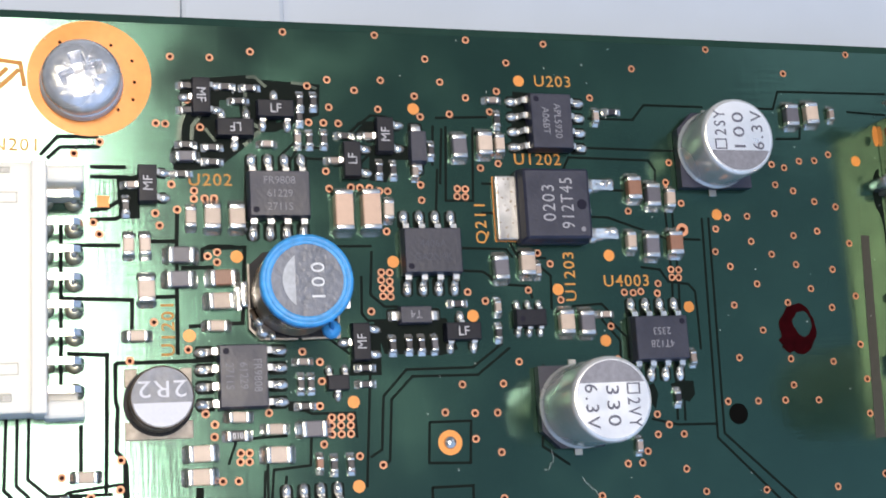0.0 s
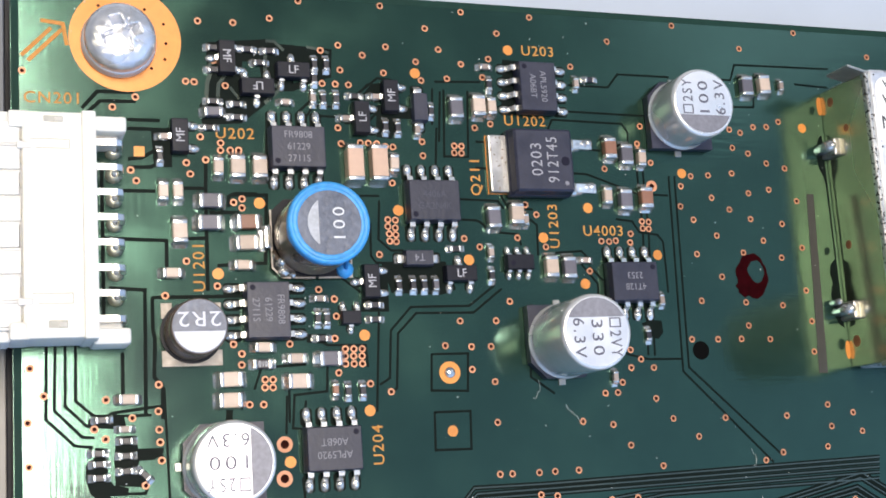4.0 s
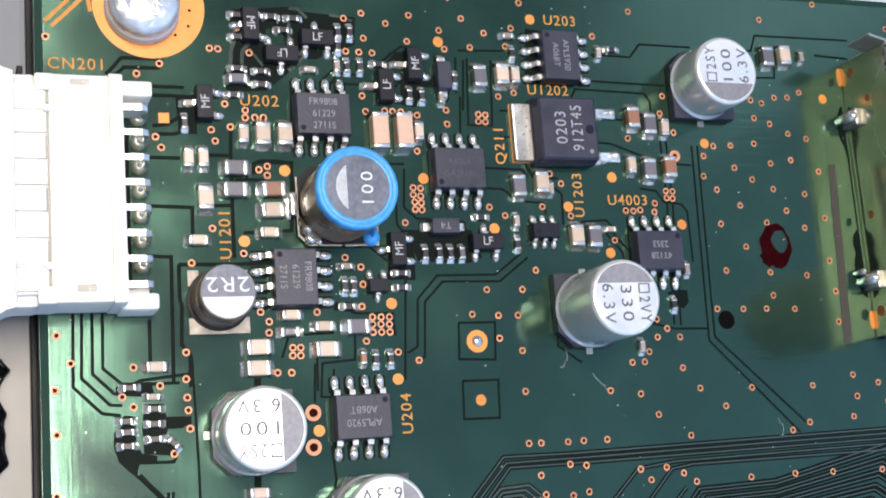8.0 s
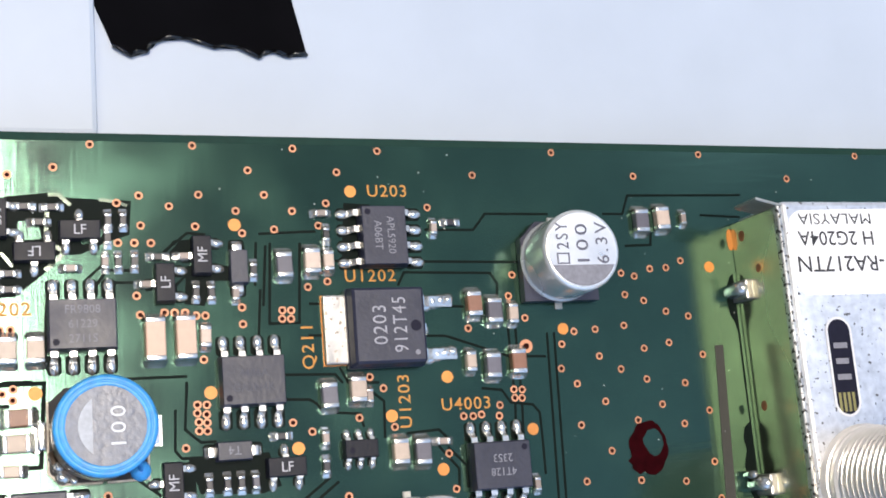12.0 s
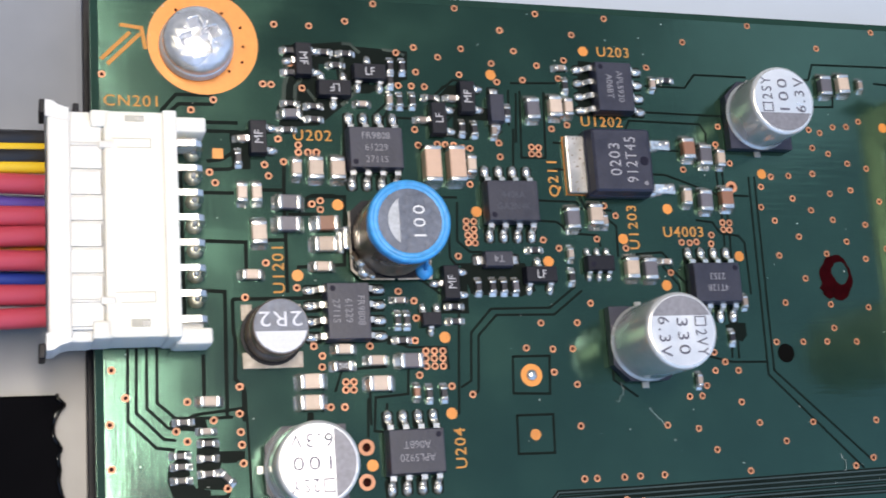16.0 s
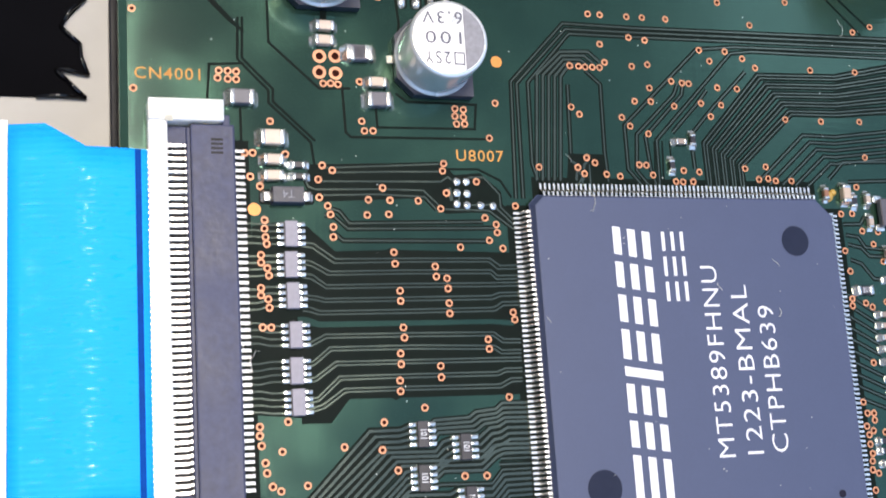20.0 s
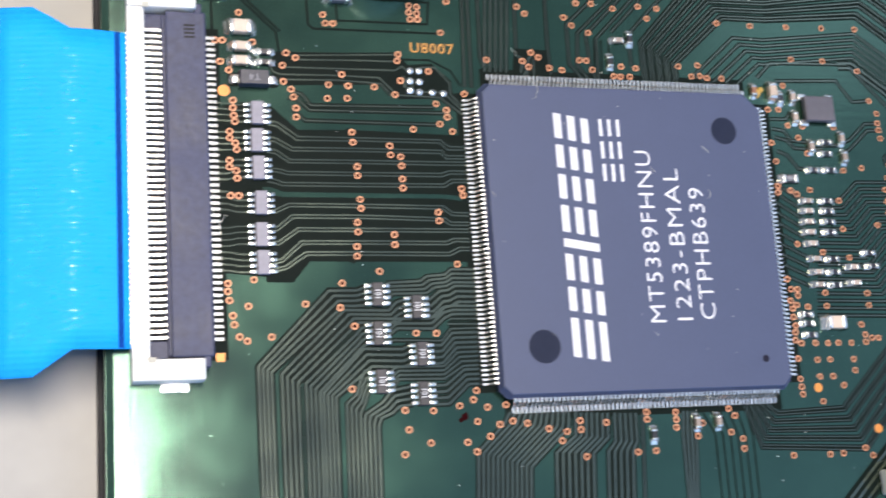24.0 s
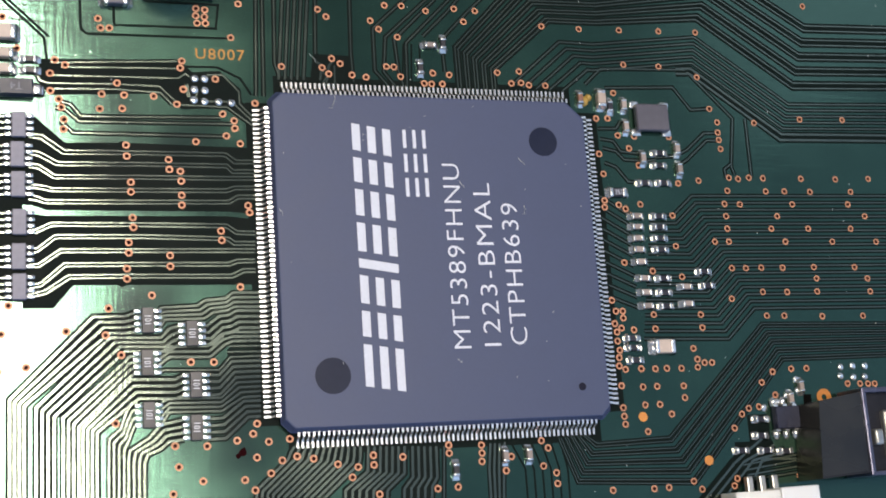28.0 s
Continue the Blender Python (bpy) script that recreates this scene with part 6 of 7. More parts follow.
bundle(4, [(21.20, -83.26), (20.74, -83.33), (20.30, -84.21), (19.95, -85.26), (19.07, -85.99), (18.32, -140.34)], [(21.17, -84.89), (20.91, -85.18), (20.69, -85.72), (20.52, -86.22), (20.18, -86.76), (19.30, -140.40)])
bundle(4, [(24.73, -84.73), (22.94, -85.05), (22.07, -86.00), (20.59, -86.91), (20.50, -87.49), (19.60, -140.42)], [(24.69, -86.24), (23.54, -86.36), (22.89, -86.89), (21.92, -87.27), (21.66, -87.89), (20.62, -140.49)])
bundle(4, [(22.79, -76.32), (23.14, -75.97), (25.97, -75.84), (26.51, -75.44), (28.20, -75.28), (28.75, -74.83), (31.01, -74.86)], [(22.75, -77.88), (23.42, -76.92), (26.47, -76.88), (27.19, -76.40), (28.26, -76.28), (28.85, -75.97), (30.96, -76.00)])
bundle(4, [(26.28, -77.46), (26.63, -77.47), (27.62, -76.72), (28.38, -76.64), (28.97, -76.29), (30.95, -76.32)], [(26.24, -78.94), (27.11, -78.96), (28.02, -78.08), (28.56, -78.00), (29.24, -77.66), (30.89, -77.69)])
bundle(3, [(22.71, -79.73), (23.71, -79.05), (26.67, -79.04), (27.75, -78.17), (28.65, -78.00), (30.88, -78.05)], [(22.69, -80.61), (23.70, -79.85), (26.82, -79.93), (27.99, -78.98), (28.62, -78.72), (30.85, -78.73)])
bundle(4, [(26.56, -81.34), (27.47, -81.37), (28.48, -80.33), (30.79, -80.31)], [(26.51, -82.93), (27.51, -82.87), (28.79, -81.59), (30.74, -81.56)])
bundle(4, [(23.06, -83.32), (23.62, -83.08), (27.59, -83.14), (28.86, -81.99), (30.73, -81.96)], [(23.02, -84.96), (23.59, -84.12), (27.56, -84.19), (29.26, -83.16), (30.68, -83.12)])
bundle(4, [(26.45, -84.76), (27.67, -84.72), (29.34, -83.47), (30.67, -83.47)], [(26.41, -86.32), (27.84, -86.30), (29.65, -84.71), (30.62, -84.71)])
bundle(5, [(33.18, -56.79), (33.95, -47.60), (36.17, -45.50), (38.77, -45.37), (39.74, -46.24)], [(35.28, -56.76), (36.08, -47.71), (36.72, -46.88), (37.18, -46.86), (37.50, -46.85)])
bundle(2, [(36.70, -56.73), (36.92, -55.37), (36.34, -55.04)], [(37.31, -56.72), (37.53, -55.36), (37.87, -55.01)])
paired_bundle(5, [(48.66, -57.29), (48.62, -53.02), (54.68, -46.52), (63.09, -46.32)], [(52.62, -57.08), (52.61, -55.36), (58.13, -50.59), (62.48, -50.55)])
paired_bundle(5, [(62.97, -46.32), (75.88, -43.60), (84.67, -48.87), (143.82, -47.25)], [(62.36, -50.56), (72.61, -49.74), (82.06, -56.25), (142.61, -54.43)])
bundle(2, [(70.14, -54.32), (71.71, -54.25), (80.44, -60.38), (141.92, -59.42)], [(70.08, -54.82), (71.53, -54.76), (80.18, -60.93), (141.82, -60.05)])
paired_bundle(5, [(58.06, -87.37), (59.04, -87.88), (65.50, -87.60), (75.76, -77.97), (138.93, -79.14)], [(55.24, -87.48), (56.63, -91.50), (67.79, -92.22), (77.70, -81.80), (138.36, -81.12)])
bundle(4, [(31.50, -126.86), (71.56, -90.40), (74.62, -88.34)], [(72.95, -92.40), (74.37, -90.15), (77.73, -90.31)])
bundle(12, [(33.19, -87.15), (32.81, -87.66), (32.66, -88.09), (30.09, -90.39), (26.23, -144.16)], [(38.45, -87.40), (38.41, -88.20), (38.29, -88.73), (34.67, -91.86), (30.39, -144.44)])
bundle(7, [(39.10, -87.43), (38.94, -89.42), (37.07, -90.78), (33.54, -144.65)], [(42.08, -87.57), (41.94, -89.71), (40.46, -90.97), (36.52, -144.85)])
bundle(5, [(42.74, -87.60), (42.62, -90.06), (41.86, -90.91), (37.76, -144.93)], [(44.73, -87.69), (44.65, -90.17), (44.17, -90.91), (39.79, -145.07)])
bundle(4, [(49.38, -87.68), (49.12, -89.73), (48.62, -142.44)], [(50.56, -87.73), (50.39, -89.79), (45.99, -142.33)])
gap([(2.45, -27.56), (2.33, -35.68), (4.39, -37.75), (5.76, -37.95)], 0.24)
gap([(3.13, -27.57), (2.95, -35.04), (4.97, -37.12), (5.87, -37.21)], 0.24)
gap([(3.85, -27.58), (3.75, -34.74), (5.32, -36.31), (7.61, -36.52)], 0.24)
gap([(4.63, -27.59), (4.52, -34.36), (5.88, -35.58), (6.90, -35.59), (7.23, -35.38), (9.57, -35.14), (11.18, -34.98)], 0.24)
gap([(7.23, -35.60), (8.55, -35.66), (10.23, -35.66)], 0.24)
gap([(9.12, -38.32), (11.05, -38.37)], 0.24)
gap([(9.26, -39.02), (10.43, -39.01)], 0.24)
gap([(7.01, -42.42), (8.74, -44.31), (9.53, -45.13)], 0.24)
gap([(7.03, -41.57), (9.58, -41.63), (9.76, -41.28), (9.71, -40.44)], 0.24)
gap([(24.52, -32.10), (24.37, -34.37), (21.64, -34.57), (21.40, -37.23), (22.39, -37.35)])
gap([(16.31, -35.55), (16.26, -36.42)], 0.55)
gap([(15.97, -43.01), (15.92, -44.00)], 0.55)
gap([(22.00, -41.23), (22.22, -43.79), (21.98, -45.25)])
strip(0.55, [(15.82, -7.46), (15.44, -8.55), (15.34, -9.76)])
strip(0.5, [(17.23, -7.49), (16.38, -8.60), (16.28, -9.72)])
strip(0.4, [(17.31, -8.81), (18.07, -9.80)])
island([(18.47, -6.55), (19.82, -6.48), (20.04, -7.85), (18.31, -7.93)])
strip(0.5, [(20.45, -5.61), (20.35, -7.45)])
strip(0.4, [(24.02, -4.97), (25.16, -5.11), (25.99, -5.42)])
strip(0.45, [(20.51, -4.61), (21.24, -4.62), (22.03, -5.38)])
strip(0.5, [(20.79, -8.31), (21.64, -8.77), (20.21, -10.10)])
strip(0.5, [(15.60, -6.98), (16.57, -6.45)])
strip(0.5, [(16.35, -11.17), (17.04, -11.48), (18.70, -11.52)])
island([(22.81, -7.13), (24.29, -7.16), (24.03, -8.07), (22.74, -8.23)])
track([(15.01, -56.08), (19.80, -55.83), (24.86, -55.56)])
track([(15.78, -56.43), (20.67, -56.27), (24.98, -56.19)])
track([(14.74, -57.14), (19.78, -57.08), (24.92, -57.02), (25.52, -56.61), (25.87, -56.89)])
track([(13.72, -56.57), (14.14, -57.59), (14.74, -57.80), (19.77, -57.70), (23.41, -57.76), (24.99, -59.29), (28.82, -59.36), (30.81, -60.86)])
track([(14.74, -58.55), (15.34, -58.25), (19.76, -58.13), (23.49, -58.29), (24.41, -59.31)])
track([(15.72, -59.31), (16.49, -59.52), (17.25, -60.49), (28.24, -60.30)])
track([(15.29, -59.84), (16.06, -59.96), (17.12, -60.91), (29.24, -60.81)])
track([(15.71, -60.95), (16.68, -61.86), (28.56, -61.89)])
strip(0.14, [(26.48, -57.98), (26.23, -58.87)])
strip(0.13, [(27.25, -56.64), (28.55, -56.59), (29.84, -58.01), (29.85, -59.04), (30.88, -60.13)])
strip(0.13, [(29.21, -58.91), (30.87, -60.52)])
strip(0.3, [(25.58, -57.53), (25.74, -58.59)])
strip(0.14, [(26.91, -58.94), (28.20, -58.90), (29.12, -58.87)])
strip(0.125, [(13.29, -61.99), (14.34, -62.10), (16.03, -63.31), (21.87, -63.28), (28.60, -63.28), (29.41, -63.88), (30.97, -63.85)])
strip(0.125, [(13.29, -62.31), (14.22, -62.43), (15.90, -63.64), (21.87, -63.56), (28.50, -63.57), (29.21, -64.17), (30.96, -64.14)])
strip(0.125, [(13.29, -63.37), (14.13, -63.49), (15.52, -64.29), (21.86, -64.22), (28.66, -64.23), (29.15, -64.70), (30.94, -64.67)])
strip(0.125, [(13.29, -63.69), (14.04, -63.81), (15.39, -64.57), (21.85, -64.50), (28.56, -64.52), (29.05, -64.99), (30.93, -64.96)])
strip(0.125, [(13.29, -64.42), (14.13, -64.54), (15.26, -65.35), (21.84, -65.29), (28.54, -65.28), (30.92, -65.25)])
strip(0.125, [(13.29, -64.74), (14.04, -64.86), (15.17, -65.62), (21.83, -65.57), (28.53, -65.57), (30.91, -65.53)])
strip(0.125, [(13.29, -66.10), (14.46, -66.22), (15.04, -66.40), (21.82, -66.36), (28.50, -66.32), (29.19, -66.08), (30.89, -66.06)])
strip(0.125, [(13.29, -66.37), (14.37, -66.50), (14.96, -66.67), (21.81, -66.64), (28.58, -66.61), (29.27, -66.36), (30.88, -66.34)])
strip(0.125, [(13.29, -67.01), (13.95, -67.09), (14.62, -67.36), (21.80, -67.33), (28.65, -67.27), (29.39, -66.83), (30.86, -66.82)])
strip(0.125, [(13.29, -67.32), (13.87, -67.41), (14.53, -67.63), (21.79, -67.61), (28.73, -67.55), (29.48, -67.12), (30.85, -67.10)])
strip(0.125, [(13.28, -69.79), (13.78, -69.74), (14.95, -69.16), (21.76, -69.17), (28.49, -69.24), (29.29, -69.80), (30.74, -69.84)])
strip(0.125, [(13.28, -70.06), (13.86, -70.01), (15.03, -69.43), (21.76, -69.45), (28.40, -69.52), (29.19, -70.08), (30.73, -70.12)])
strip(0.125, [(13.28, -71.26), (13.90, -71.21), (15.23, -70.14), (21.74, -70.13), (28.59, -70.31), (29.08, -70.68), (30.71, -70.68)])
strip(0.125, [(13.28, -71.57), (13.98, -71.48), (15.32, -70.41), (21.74, -70.41), (28.49, -70.59), (28.98, -70.96), (30.70, -70.96)])
strip(0.125, [(13.28, -72.49), (14.02, -72.41), (15.64, -71.26), (21.72, -71.27), (28.34, -71.28), (30.69, -71.29)])
strip(0.125, [(13.28, -72.76), (14.10, -72.67), (15.73, -71.53), (21.72, -71.54), (28.33, -71.56), (30.68, -71.57)])
strip(0.125, [(13.28, -74.07), (14.18, -73.91), (15.89, -72.37), (21.70, -72.36), (28.52, -72.39), (29.21, -72.12), (30.66, -72.13)])
strip(0.125, [(13.28, -74.34), (14.26, -74.17), (16.01, -72.64), (21.70, -72.63), (28.60, -72.67), (29.29, -72.40), (30.65, -72.41)])
strip(0.125, [(13.28, -74.82), (14.51, -74.48), (16.22, -73.31), (21.68, -73.31), (28.72, -73.36), (29.63, -72.91), (30.63, -72.91)])
strip(0.125, [(13.28, -75.08), (14.59, -74.75), (16.34, -73.58), (21.68, -73.58), (28.80, -73.64), (29.71, -73.19), (30.62, -73.19)])
island([(12.87, -67.78), (13.45, -67.77), (14.03, -67.95), (14.53, -68.17), (28.44, -68.21), (30.25, -68.34), (30.24, -68.76), (28.43, -68.58), (14.53, -68.62), (12.87, -68.32)])
track([(22.68, -81.14), (23.33, -80.85), (27.49, -80.97), (28.40, -79.97), (30.81, -79.95)])
track([(30.84, -79.14), (28.30, -79.12)])
track([(30.82, -79.59), (28.15, -79.56)])
track([(31.23, -58.34), (31.58, -48.34), (36.66, -42.94), (43.24, -43.00), (77.92, -42.63)])
track([(31.87, -58.33), (32.07, -48.47), (36.87, -43.44), (43.19, -43.41), (77.85, -43.08)])
track([(33.29, -56.69), (32.90, -55.36), (33.08, -48.33), (37.15, -43.83), (43.15, -43.83), (77.78, -43.54)])
track([(38.36, -47.06), (39.65, -48.27), (39.49, -54.24), (39.60, -56.78)])
track([(36.40, -54.41), (36.64, -48.38)])
strip(0.14, [(37.99, -55.35), (37.97, -57.20)])
strip(0.14, [(36.89, -55.76), (37.24, -56.34), (37.26, -57.21)])
strip(0.14, [(37.40, -56.24), (36.75, -57.22)])
track([(42.73, -57.13), (41.52, -55.67), (41.55, -51.81), (49.14, -44.67), (52.98, -44.27), (77.71, -44.02)])
track([(43.36, -57.12), (42.30, -55.76), (42.62, -52.58), (46.48, -48.92), (46.91, -47.98)])
track([(44.00, -57.01), (43.62, -55.63), (43.40, -52.75), (47.24, -48.89), (47.46, -47.96)])
track([(44.31, -57.10), (44.43, -53.03), (52.46, -44.88), (54.63, -44.62), (77.63, -44.60)])
track([(46.00, -52.33), (48.44, -49.87), (49.70, -48.38)])
track([(47.79, -55.55), (47.70, -52.54), (50.19, -49.91), (53.71, -46.56)])
tracks(5, [(53.66, -56.71), (58.77, -52.24), (62.23, -52.30)], [(58.70, -56.89), (61.29, -54.78), (61.87, -54.82)])
tracks(5, [(62.11, -52.30), (72.45, -51.10), (81.59, -57.39), (142.42, -55.72)], [(61.75, -54.82), (71.90, -53.69), (80.64, -59.82), (142.01, -58.48)])
track([(60.91, -56.20), (62.57, -54.63), (71.11, -54.39)])
track([(74.97, -64.41), (74.73, -63.61), (75.45, -58.97), (71.26, -54.60)])
track([(62.82, -56.45), (69.63, -56.15), (71.22, -58.28), (72.98, -58.11)])
track([(76.70, -64.60), (76.75, -58.93)])
track([(74.05, -64.75), (73.99, -63.89), (74.76, -63.34)])
tracks(17, [(65.97, -68.31), (68.20, -68.30), (70.34, -66.45), (140.92, -65.70)], [(64.18, -79.35), (72.42, -79.53), (75.34, -76.83), (139.16, -77.09)])
tracks(10, [(61.13, -66.44), (63.89, -68.22)], [(61.37, -75.57), (63.95, -76.61)])
track([(61.76, -60.32), (63.53, -60.28), (64.05, -59.57)])
track([(61.88, -61.27), (63.13, -61.45), (63.75, -62.39), (65.50, -62.56)])
track([(62.02, -62.11), (63.30, -62.40), (64.05, -63.17), (65.99, -63.24), (67.12, -63.11)])
track([(62.09, -63.47), (63.15, -63.87), (64.22, -65.21), (65.10, -65.25)])
track([(73.62, -60.44), (72.28, -60.48), (70.35, -62.14), (68.97, -62.75), (67.14, -62.90)])
track([(73.53, -61.15), (72.48, -61.17), (70.30, -63.05), (69.68, -63.43)])
track([(45.40, -87.72), (41.50, -141.64)])
for dx, dy in [(35.06, -38.12), (27.81, -29.85), (27.93, -36.09), (21.06, -39.91), (31.42, -19.19), (19.41, -18.70), (15.79, -24.57), (49.46, -18.81), (44.83, -21.55), (56.15, -23.14), (48.57, -25.74), (37.59, -23.52), (59.52, -15.41), (73.48, -10.60)]:
    test_dot(dx, dy, 0.47)
for dx, dy in [(42.76, -4.26)]:
    test_dot(dx, dy, 0.47)
for dx, dy in [(33.71, -6.86)]:
    test_dot(dx, dy, 0.47)
for dx, dy in [(9.88, -59.44), (30.42, -46.66)]:
    test_dot(dx, dy, 0.5)
for dx, dy in [(63.33, -86.06), (69.14, -90.03)]:
    test_dot(dx, dy, 0.42)
for vx, vy in [(20.65, -38.48), (20.53, -41.19)]:
    via_at(vx, vy, 0.66, 0.35)
for vx, vy in [(15.49, -46.86), (16.77, -46.80), (15.43, -48.19), (16.75, -48.23)]:
    via_at(vx, vy, 0.56, 0.3)
for vx, vy in [(56.21, -16.69)]:
    via_at(vx, vy, 0.55, 0.25)
for vx, vy in [(65.19, -11.00), (66.36, -11.27), (67.87, -10.67), (69.37, -10.60), (70.80, -10.04), (65.32, -12.78), (66.98, -13.31), (68.92, -14.24), (70.94, -14.69), (64.94, -15.30), (62.33, -15.54), (60.45, -15.65), (66.55, -17.21), (68.87, -16.83), (59.28, -16.63), (62.47, -17.70), (59.04, -18.56), (64.27, -18.81), (66.48, -19.71), (69.94, -20.16), (71.88, -17.91), (60.29, -19.82), (62.61, -21.32), (67.65, -21.79), (69.47, -23.44), (71.90, -22.49), (60.29, -23.07), (65.31, -22.95), (62.72, -25.22), (71.81, -26.63), (60.29, -27.44), (65.03, -27.66), (69.02, -28.00), (72.06, -29.57), (65.04, -29.84), (61.62, -31.03), (64.12, -31.06), (67.22, -31.15), (58.87, -30.97), (71.94, -32.46), (39.18, -37.59), (47.22, -37.87), (50.14, -38.28), (51.70, -40.16), (56.17, -38.03)]:
    via_at(vx, vy)
for vx, vy in [(58.62, -39.74), (61.55, -38.20), (68.12, -38.30), (72.74, -37.48), (75.50, -38.32), (72.92, -39.49), (76.31, -40.11), (72.24, -41.34), (67.30, -41.62), (65.37, -42.24), (39.07, -41.95), (40.20, -41.97), (42.70, -42.01), (44.18, -42.00), (46.43, -42.02), (54.72, -42.13), (39.94, -44.65), (42.71, -43.89), (44.22, -44.08), (49.38, -44.73), (51.92, -44.74), (50.31, -45.70), (53.58, -45.33), (54.78, -46.14), (60.38, -46.11), (65.04, -46.11), (69.13, -46.22), (74.61, -46.36), (42.75, -46.51), (44.25, -46.29), (44.23, -48.39), (46.38, -47.71), (47.39, -47.83), (48.03, -47.87), (50.79, -48.12), (52.72, -48.17), (36.99, -46.70), (37.80, -46.72), (38.40, -46.76), (39.06, -46.76), (39.73, -46.76), (40.24, -46.25), (36.39, -28.83), (39.71, -28.87), (34.89, -30.91)]:
    via_at(vx, vy)
for vx, vy in [(37.27, -31.06), (39.08, -31.09), (37.20, -33.01), (39.21, -34.12), (41.13, -27.21), (49.63, -35.51), (50.86, -35.50), (51.41, -34.62), (52.41, -33.35), (54.68, -33.41), (52.49, -31.75), (54.62, -36.17), (53.46, -32.62), (23.49, -0.86), (30.85, -0.82), (38.44, -0.92), (45.15, -1.00), (59.99, -0.89), (73.73, -0.84), (89.72, -0.73), (20.91, -2.59), (34.91, -2.67), (41.78, -2.74), (52.91, -2.87), (67.27, -2.81), (82.25, -2.90), (26.84, -4.66), (28.98, -5.45), (31.15, -4.57), (36.05, -4.56), (33.86, -5.80), (38.12, -5.81), (30.82, -6.97), (36.68, -7.22), (40.78, -5.20), (48.90, -5.52), (40.09, -6.94), (27.59, -8.19), (26.42, -8.17), (25.26, -8.16), (34.25, -7.50), (36.96, -13.35), (37.62, -13.37), (36.91, -13.98), (37.58, -14.00)]:
    via_at(vx, vy)
for vx, vy in [(28.37, -13.30), (29.08, -13.33), (29.83, -13.35), (30.61, -13.58), (31.28, -13.60), (33.97, -13.06), (33.98, -14.30), (31.03, -16.79), (39.00, -11.64), (40.52, -11.25), (55.55, -10.98), (55.09, -12.67), (56.33, -14.45), (55.36, -14.69), (51.49, -15.13), (43.31, -18.57), (44.32, -19.46), (42.31, -21.56), (45.00, -22.38), (38.68, -22.37), (37.28, -21.64), (29.50, -23.03), (49.11, -24.59), (49.48, -27.25), (50.53, -21.86), (51.30, -21.90), (51.99, -21.81), (53.57, -21.17), (53.44, -21.98), (54.85, -20.02), (55.54, -20.06), (54.87, -20.67), (55.47, -20.71), (30.43, -20.01), (31.10, -20.04), (30.40, -20.60), (31.06, -20.72), (30.49, -21.24), (31.07, -21.31), (30.49, -21.87), (31.08, -21.91), (0.85, -8.16), (9.58, -9.99), (7.75, -10.91), (13.67, -8.48)]:
    via_at(vx, vy)
for vx, vy in [(14.82, -3.20), (17.78, -3.17), (25.25, -5.21), (16.00, -6.57), (16.94, -8.72), (14.36, -8.50), (26.90, -6.89), (26.45, -12.04), (26.66, -13.42), (30.11, -16.87), (14.72, -13.18), (13.52, -15.39), (15.10, -15.11), (13.81, -16.32), (9.49, -16.96), (9.07, -16.09), (16.38, -13.66), (16.35, -14.28), (17.15, -14.25), (17.85, -14.24), (17.26, -18.65), (17.97, -18.36), (17.94, -19.11), (11.52, -26.30), (13.28, -23.52), (15.69, -25.57), (16.82, -30.32), (17.47, -31.10), (17.42, -31.99), (17.36, -33.32), (21.43, -30.42), (24.07, -25.96), (25.37, -26.77), (25.46, -28.21), (25.24, -30.05), (19.28, -33.24), (19.92, -33.26), (19.24, -33.87), (19.89, -33.89), (26.09, -30.94), (26.82, -30.96), (27.54, -30.97), (26.05, -31.54), (26.77, -31.55), (27.50, -31.57)]:
    via_at(vx, vy)
for vx, vy in [(26.06, -32.18), (26.78, -32.20), (27.50, -32.21), (17.94, -35.19), (19.08, -35.23), (25.43, -32.89), (28.10, -33.88), (29.85, -34.62), (1.20, -31.76), (2.19, -33.90), (1.01, -35.87), (1.08, -39.17), (6.78, -34.36), (10.82, -33.33), (10.74, -35.40), (10.77, -36.82), (10.82, -37.80), (10.90, -39.21), (9.64, -41.04), (5.88, -36.57), (6.70, -37.36), (8.74, -35.84), (1.00, -43.65), (1.03, -50.06), (11.35, -52.38), (12.44, -55.00), (9.29, -54.98), (9.90, -54.96), (9.66, -56.86), (10.37, -57.61), (7.50, -48.39), (8.19, -48.40), (8.85, -48.42), (7.39, -48.99), (8.17, -49.05), (8.83, -49.07), (15.70, -49.12), (16.30, -49.09), (16.89, -49.16), (18.66, -48.86), (18.67, -52.16), (18.86, -52.95), (19.55, -52.93), (29.32, -53.28), (26.53, -50.86)]:
    via_at(vx, vy)
